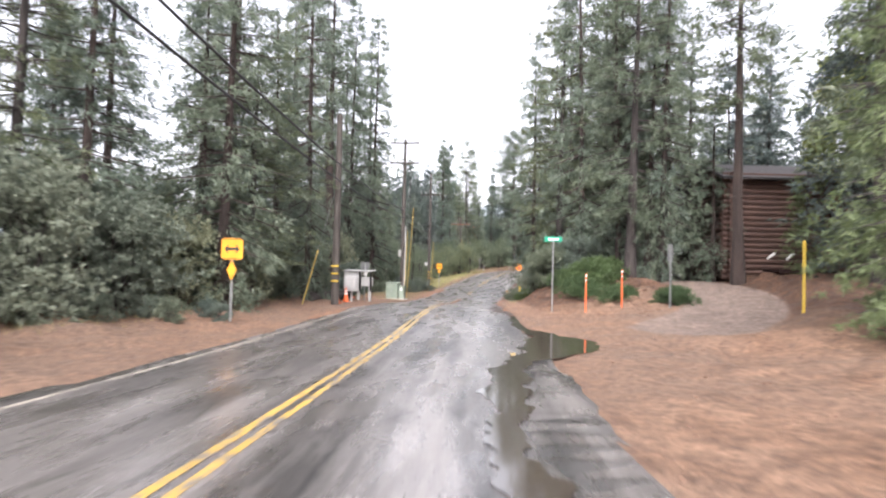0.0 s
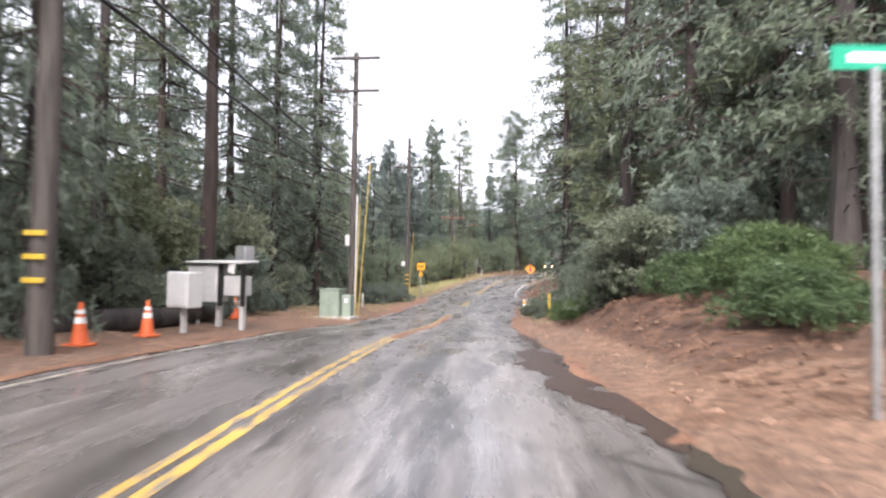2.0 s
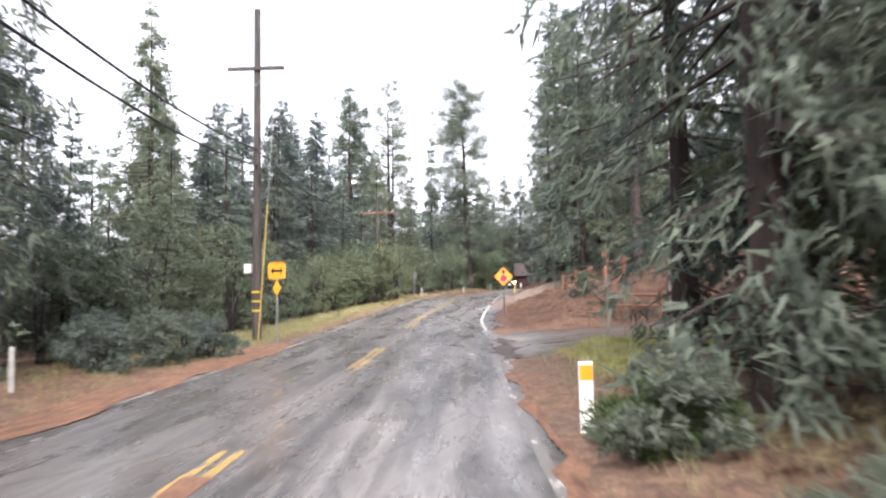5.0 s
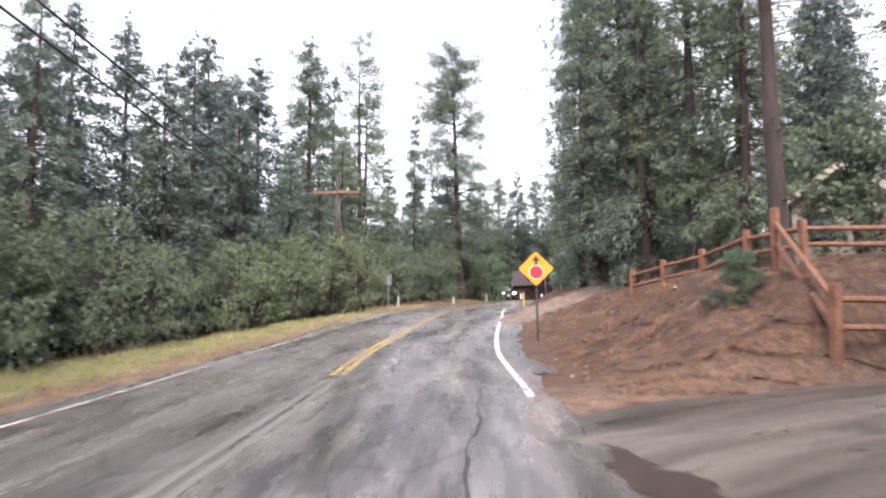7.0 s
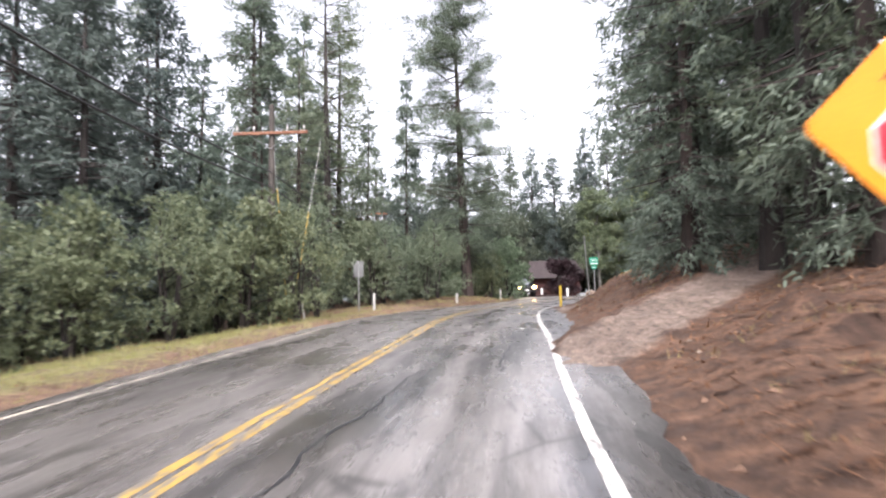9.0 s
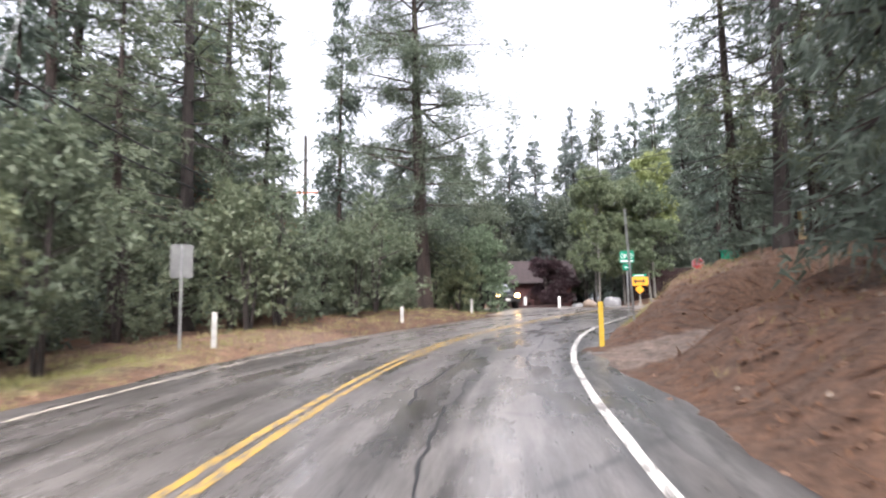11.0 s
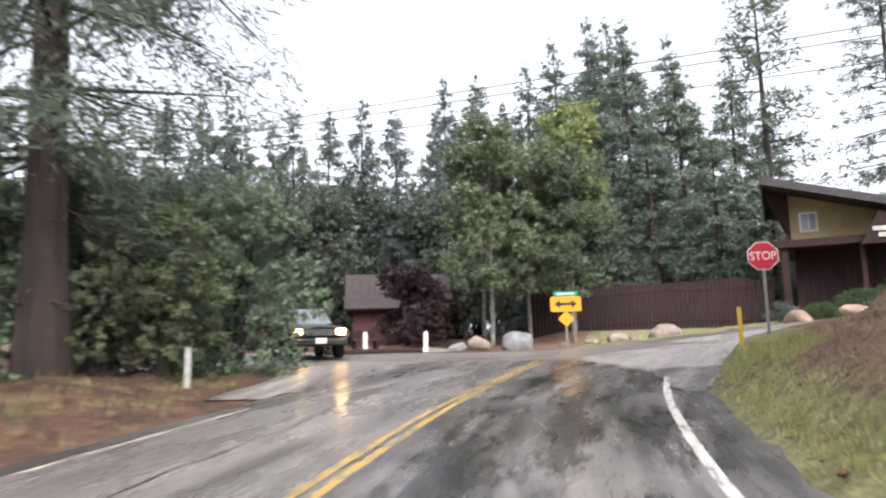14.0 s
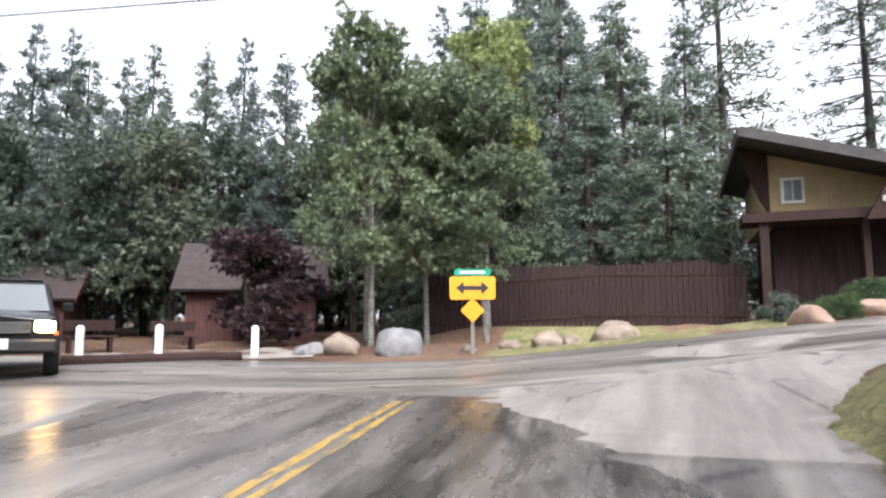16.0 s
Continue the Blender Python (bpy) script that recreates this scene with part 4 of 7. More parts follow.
# Worn word on the lane before the junction
word = thing("road_word", label="worn white lettering on the asphalt lane", category="road marking", kind="structure")
i0 = int(np.interp(91.2, MID[:, 1], np.arange(len(S))))
head = -math.degrees(math.atan2(WAY[i0][0], WAY[i0][1]))
grade = math.degrees(math.atan2(MID_Z[i0 + 4] - MID_Z[i0 - 4], 4.0))


def road_letters(text, across, material):
    cu = bpy.data.curves.new("letters", "FONT")
    cu.body, cu.size, cu.align_x, cu.align_y = text, 0.72, "CENTER", "CENTER"
    tmp = bpy.data.objects.new("letters", cu)
    me = bpy.data.meshes.new_from_object(tmp)
    bpy.data.objects.remove(tmp)
    me.materials.clear()
    uv = me.uv_layers.new(name="UVMap") if not me.uv_layers else me.uv_layers[0]
    p = MID[i0] + SIDE[i0] * across
    me.transform(pose(p[0], p[1], MID_Z[i0] + 0.012, grade, 0, head) @ Matrix.Diagonal((1, 3.4, 1, 1)))
    for lp in me.loops:
        v = me.vertices[lp.vertex_index].co
        uv.data[lp.index].uv = (v.x * 0.3, v.y * 0.3)
    link_mesh("letters", me, material, word)


road_letters("H", 1.0, PAINT_LETTER)
road_letters("E", 1.5, PAINT_LETTER)
road_letters("A", 0.5, PAINT_FAINT)
road_letters("A", 2.0, PAINT_FAINT)
road_letters("D", 2.5, PAINT_LETTER)
strip("paint_mark", s_at(12.2), s_at(13.6), 2.75, 2.86, 0.005, PAINT_YELLOW, yellow, rows=2)


# ---- trees and shrubs ----
def blades(rng, centres, ways, per, length, width, spread, droop=0.0, puff=None, grow=None):
    """Small leaf or needle blades round the given places: one triangle each."""
    n = len(centres) * per
    scale = np.ones((n, 1)) if grow is None else np.repeat(grow, per)[:, None]
    c = np.repeat(centres, per, 0) + rng.normal(0, puff or 0.35 * length, (n, 3)) * scale
    w = np.repeat(ways, per, 0) + rng.normal(0, spread, (n, 3))
    w[:, 2] -= droop
    w /= np.linalg.norm(w, axis=1)[:, None]
    side = np.cross(w, rng.normal(0, 1, (n, 3)))
    side /= np.linalg.norm(side, axis=1)[:, None] + 1e-9
    ln = length * scale * rng.uniform(0.6, 1.3, (n, 1))
    wd = width * rng.uniform(0.7, 1.3, (n, 1))
    v = np.stack([c - side * wd / 2, c + side * wd / 2, c + w * ln], 1).reshape(-1, 3)
    return v


def blade_mesh(name, verts, material, parent):
    faces = np.arange(len(verts)).reshape(-1, 3)
    return raw(name, verts.tolist(), faces.tolist(), material, parent)


def trunk_mesh(bm, rng, tall, radius, bend=0.02, sides=9, top=0.12):
    rings, x, y = [], 0.0, 0.0
    steps = 9
    for k in range(steps + 1):
        u = k / steps
        r = radius * ((1 - u) * (1 - top) + top) * (1.35 if k == 0 else 1.0)
        ring = []
        for a in range(sides):
            ang = 2 * math.pi * a / sides
            rr = r * (1 + 0.08 * math.sin(3 * ang + k))
            ring.append(bm.verts.new((x + rr * math.cos(ang), y + rr * math.sin(ang), tall * u - (0.3 if k == 0 else 0))))
        rings.append(ring)
        x += rng.normal(0, bend * tall / steps)
        y += rng.normal(0, bend * tall / steps)
    for lo, hi in zip(rings, rings[1:]):
        for a in range(sides):
            bm.faces.new((lo[a], lo[(a + 1) % sides], hi[(a + 1) % sides], hi[a]))
    bm.faces.new(rings[-1])


def conifer(name, seed, tall, bare, reach, whorls, per_whorl, clumps, per, needle, bark, blade=(0.55, 0.13), droop=0.25, shape=0.8, radius=None, dead=10, ragged=0.25, start=0.25, puff=None, sway=0.0, apex=0.12, loose=0.1, rise=0.55):
    """A conifer: tapered trunk with limbs, and a crown of needle clumps along the branches."""
    rng = np.random.default_rng(seed)
    root = thing(name)
    bm = bmesh.new()
    trunk_mesh(bm, rng, tall * 0.96, radius or tall * 0.0135, 0.008, top=0.05)
    centres, ways, grow = [], [], []
    for k in range(whorls):
        level = (k + rng.uniform(-0.4, 0.4)) / whorls
        for j in range(per_whorl):
            if rng.random() < 0.12:
                continue
            u = min(0.995, max(0.0, level + rng.normal(0, loose / whorls)))
            z = tall * (bare + (1 - bare) * u)
            span = reach * min(1.0, (apex + (1 - u) ** shape)) * min(1.0, 0.55 + 2.2 * u)
            a = rng.uniform(0, 2 * math.pi)
            ln = span * (1 - ragged + 2 * ragged * rng.random())
            tilt = rise * (u - 0.35) - droop * 0.3 + (rng.normal(0, sway) if sway else 0)
            way = np.array([math.cos(a), math.sin(a), tilt])
            tip = np.array([0, 0, z]) + way * ln
            if ln > 1.5:
                rod(bm, (0, 0, z), tuple(np.array([0, 0, z]) + way * ln * 0.8), 0.012 * ln + 0.015, 0.01, 3)
            for q in range(clumps):
                if rng.random() > ln / 1.2:
                    continue
                t = start + (1 - start) * (q + rng.random()) / clumps
                c = np.array([0, 0, z]) + way * ln * t
                c[2] -= droop * ln * t * t * 0.35
                c += rng.normal(0, 0.12 * ln * 0.5, 3) * (1, 1, 0.5)
                centres.append(c)
                ways.append(way * 0.8)
                grow.append(min(1.0, 0.3 + 0.4 * ln))
    for k in range(dead):
        z = tall * bare * rng.uniform(0.25, 1.0)
        a, ln = rng.uniform(0, 2 * math.pi), rng.uniform(0.5, 1.6)
        rod(bm, (0, 0, z), (math.cos(a) * ln, math.sin(a) * ln, z + rng.uniform(-0.3, 0.2)), 0.03, 0.008, 4)
    part("trunk", bm, bark, root, smooth=False)
    v = blades(rng, np.array(centres), np.array(ways), per, blade[0], blade[1], 0.75, droop, puff, np.array(grow))
    blade_mesh("crown", v, needle, root)
    return root


def broadleaf(name, seed, tall, spread, lobes, clumps, per, leaf, bark, blade=(0.22, 0.16), stems=1, low=0.25, radius=0.09, flat=0.8):
    """A leafy tree or shrub: stems, limbs and leaf clumps gathered in uneven lobes."""
    rng = np.random.default_rng(seed)
    root = thing(name)
    bm = bmesh.new()
    centres, ways = [], []
    heads = []
    for k in range(stems):
        a = 2 * math.pi * k / max(1, stems) + rng.uniform(-0.4, 0.4)
        out = (0.18 * spread if stems > 1 else 0.03 * spread)
        foot = np.array([0.12 * out * math.cos(a), 0.12 * out * math.sin(a), -0.15])
        head = np.array([out * math.cos(a), out * math.sin(a), tall * rng.uniform(0.55, 0.85)])
        knee = (foot + head) / 2 + rng.normal(0, 0.008 * tall, 3)
        rod(bm, tuple(foot), tuple(knee), radius, radius * 0.7, 7)
        rod(bm, tuple(knee), tuple(head), radius * 0.7, radius * 0.3, 6)
        heads.append(head)
    for k in range(lobes):
        a, r = rng.uniform(0, 2 * math.pi), spread * math.sqrt(rng.random()) * 0.75
        zz = tall * (low + (0.95 - low) * rng.random() ** 0.8)
        shrink = 1 - 0.55 * max(0.0, (zz / tall - 0.55)) / 0.45
        c = np.array([r * shrink * math.cos(a), r * shrink * math.sin(a), zz])
        size = spread * rng.uniform(0.2, 0.38)
        h = heads[int(rng.integers(len(heads)))]
        rod(bm, tuple(h * min(0.97, max(0.2, 0.78 * c[2] / h[2]))), tuple(c), radius * (0.3 if stems > 1 else 0.16), 0.006, 4)
        for q in range(clumps):
            dirn = rng.normal(0, 1, 3)
            dirn /= np.linalg.norm(dirn)
            centres.append(c + dirn * size * rng.uniform(0.45, 1.0) * np.array([1, 1, flat]))
            ways.append(dirn * 0.7 + np.array([0, 0, 0.15]))
    part("trunk", bm, bark, root)
    v = blades(rng, np.array(centres), np.array(ways), per, blade[0], blade[1], 0.8, 0.1)
    v[:, 2] = np.maximum(v[:, 2], -0.05)
    blade_mesh("crown", v, leaf, root)
    return root


KINDS, SOWN = {}, {}


def kind_of(key, root, label, category):
    KINDS[key] = (root, label, category)


kind_of("pine", conifer("pine_tree", 1, 22, 0.2, 3.0, 24, 5, 5, 8, NEEDLE, BARK, (0.52, 0.11), 0.15, 0.6), "tall ponderosa pine with dark green needles", "tree")
kind_of("pine_b", conifer("pine_tree", 2, 25, 0.42, 2.7, 22, 5, 5, 11, NEEDLE, BARK_RED, (0.45, 0.08), 0.1, 0.5, ragged=0.4, dead=22), "tall pine with a long bare reddish trunk", "tree")
kind_of("cedar", conifer("cedar_tree", 3, 19, 0.06, 3.4, 34, 7, 5, 9, NEEDLE_BLUE, BARK_RED, (0.42, 0.1), 0.5, 0.8, apex=0.0, loose=0.6, rise=0.4, ragged=0.2), "dense grey-green incense cedar", "tree")
kind_of("cedar_b", conifer("cedar_tree", 4, 15, 0.04, 2.6, 26, 6, 5, 8, NEEDLE_BLUE, BARK_RED, (0.5, 0.11), 0.45, 1.0), "pointed grey-green cedar tree", "tree")
kind_of("sparse", conifer("pine_tree", 5, 25.5, 0.25, 3.4, 26, 4, 5, 34, NEEDLE, BARK, (0.3, 0.05), 0.2, 0.4, ragged=0.5, dead=8, start=0.4, puff=0.24, sway=0.22), "tall sparse old pine with open branches", "tree")
kind_of("old", conifer("pine_tree", 25, 25.5, 0.13, 4.4, 34, 6, 7, 60, NEEDLE, BARK_RED, (0.28, 0.045), 0.2, 0.35, radius=0.43, ragged=0.5, dead=7, start=0.32, puff=0.27, sway=0.28), "huge old pine with a thick reddish trunk and dead limbs", "tree")
kind_of("pine_n", conifer("pine_tree", 21, 21, 0.16, 3.1, 28, 5, 6, 15, NEEDLE, BARK, (0.31, 0.055), 0.2, 0.6), "tall ponderosa pine with dark green needles", "tree")
kind_of("cedar_n", conifer("cedar_tree", 22, 18, 0.05, 2.9, 34, 6, 6, 11, NEEDLE_BLUE, BARK_RED, (0.31, 0.06), 0.5, 0.85), "dense grey-green incense cedar", "tree")
kind_of("cedar_l", conifer("young_fir_tree", 61, 16, 0.02, 3.2, 34, 6, 6, 12, NEEDLE_LIGHT, BARK, (0.3, 0.06), 0.45, 0.8), "bushy light green young fir", "tree")
kind_of("far", conifer("far_pine_tree", 6, 17, 0.06, 3.5, 36, 7, 5, 9, NEEDLE_HAZE, BARK, (0.42, 0.1), 0.35, 0.8, dead=2, apex=0.0, loose=0.6, rise=0.45, ragged=0.15), "slender dark conifer in the distant row", "tree")
kind_of("far_b", conifer("far_pine_tree", 7, 19, 0.1, 3.5, 34, 7, 5, 9, NEEDLE_HAZE, BARK, (0.42, 0.1), 0.25, 0.75, dead=2, ragged=0.25, apex=0.0, loose=0.6, rise=0.45), "ragged dark pine in the distant row", "tree")
kind_of("oak", broadleaf("oak_tree", 8, 7, 3.0, 26, 24, 6, LEAF, BARK, (0.235, 0.15), 3, 0.1), "broad bushy dark green oak tree", "tree")
kind_of("oak_b", broadleaf("oak_tree", 9, 5.2, 2.6, 24, 24, 7, LEAF, BARK, (0.2, 0.13), 4, 0.05), "low bushy dark green oak", "tree")
kind_of("oak_far", broadleaf("oak_tree", 51, 9.5, 4.2, 44, 30, 8, LEAF_DARK, BARK, (0.26, 0.16), 3, 0.06), "tall dark oak in the thicket beyond the junction", "tree")
kind_of("oak_n", broadleaf("oak_tree", 31, 6.4, 2.9, 30, 26, 9, LEAF_MID, BARK, (0.145, 0.09), 4, 0.04), "bushy grey-green oak at the edge of the road", "tree")
kind_of("grey", broadleaf("shrub", 10, 3.0, 2.0, 30, 28, 10, LEAF_GREY, BARK, (0.125, 0.055), 5, 0.03, 0.04), "rounded grey-green manzanita shrub", "shrub")
kind_of("brush", broadleaf("tall_shrub", 62, 4.4, 2.8, 40, 30, 12, LEAF_PALE, BARK, (0.14, 0.075), 6, 0.02, 0.05), "tall pale grey-green brush under the pines", "shrub")
kind_of("sage", broadleaf("shrub", 11, 0.9, 0.85, 16, 20, 9, LEAF_GREY, BARK, (0.1, 0.035), 5, 0.05, 0.02), "low pale grey-green sage bush", "shrub")
kind_of("light", broadleaf("light_green_tree", 12, 5.0, 2.3, 38, 32, 12, LEAF_LIGHT, BARK, (0.15, 0.09), 4, 0.0), "rounded light green willow bush", "tree")
kind_of("juniper", broadleaf("juniper_bush", 13, 1.0, 1.5, 34, 30, 12, JUNIPER, BARK, (0.12, 0.035), 6, 0.1, 0.03, 0.5), "low spreading bright green juniper", "shrub")
kind_of("birch", broadleaf("birch_tree", 14, 12, 2.9, 48, 32, 11, LEAF_BIRCH, BIRCH, (0.2, 0.13), 1, 0.22, 0.12), "leafy birch with a pale straight trunk", "tree")
kind_of("aspen", broadleaf("aspen_tree", 15, 12.5, 2.5, 40, 32, 11, LEAF_YELLOW, BIRCH, (0.2, 0.13), 1, 0.42, 0.12), "yellow-green aspen with a pale trunk", "tree")
kind_of("plum", broadleaf("plum_tree", 41, 4.2, 2.2, 30, 26, 14, LEAF_PLUM, BARK, (0.18, 0.11), 2, 0.1), "small dark plum tree with purple leaves beside the barn", "tree")
kind_of("brown", broadleaf("dry_tree", 16, 6.5, 2.0, 20, 20, 6, LEAF_BROWN, BARK, (0.25, 0.15), 2, 0.35), "small tree with dry brown leaves", "tree")


def plant(key, x, y, size=1.0, turn=None, tall=None, rng=random.Random(5), group="", sink=0.05):
    root, label, category = KINDS[key]
    turn = rng.uniform(0, 360) if turn is None else turn
    m = pose(x, y, height(x, y) - sink, rng.uniform(-1.5, 1.5), rng.uniform(-1.5, 1.5), turn) @ Matrix.Diagonal((size, size, tall or size, 1))
    SOWN.setdefault(key, []).append(m)


TAKEN = []


def free(x, y, gap):
    if any((x - a) ** 2 + (y - b) ** 2 < gap * gap for a, b in TAKEN):
        return False
    TAKEN.append((x, y))
    return True


CLEAR = [(-11, 25, 2.5), (-16, 34, 3.5), (-21, 43, 4), (21.8, 37.5, 6.0), (23.0, 45, 6.0), (13.5, 12, 5), (29.5, 147, 5), (50, 131, 8), (21.5, 80.2, 3.5), (18.0, 74.5, 2.5), (20, 77, 2.5), (10.8, 116, 2.2), (27, 136, 3.5), (40, 133, 4), (9.8, 126, 2.6), (9.5, 131, 2.6), (10.3, 120, 2.2)]


def clear(x, y, margin=2.5):
    if any((x - a) ** 2 + (y - b) ** 2 < r * r for a, b, r in CLEAR):
        return False
    for name, (pts, half) in SIDEWAYS.items():
        line, _ = polyline(pts, 1.5)
        if np.min(np.hypot(line[:, 0] - x, line[:, 1] - y)) < half + margin:
            return False
    return True


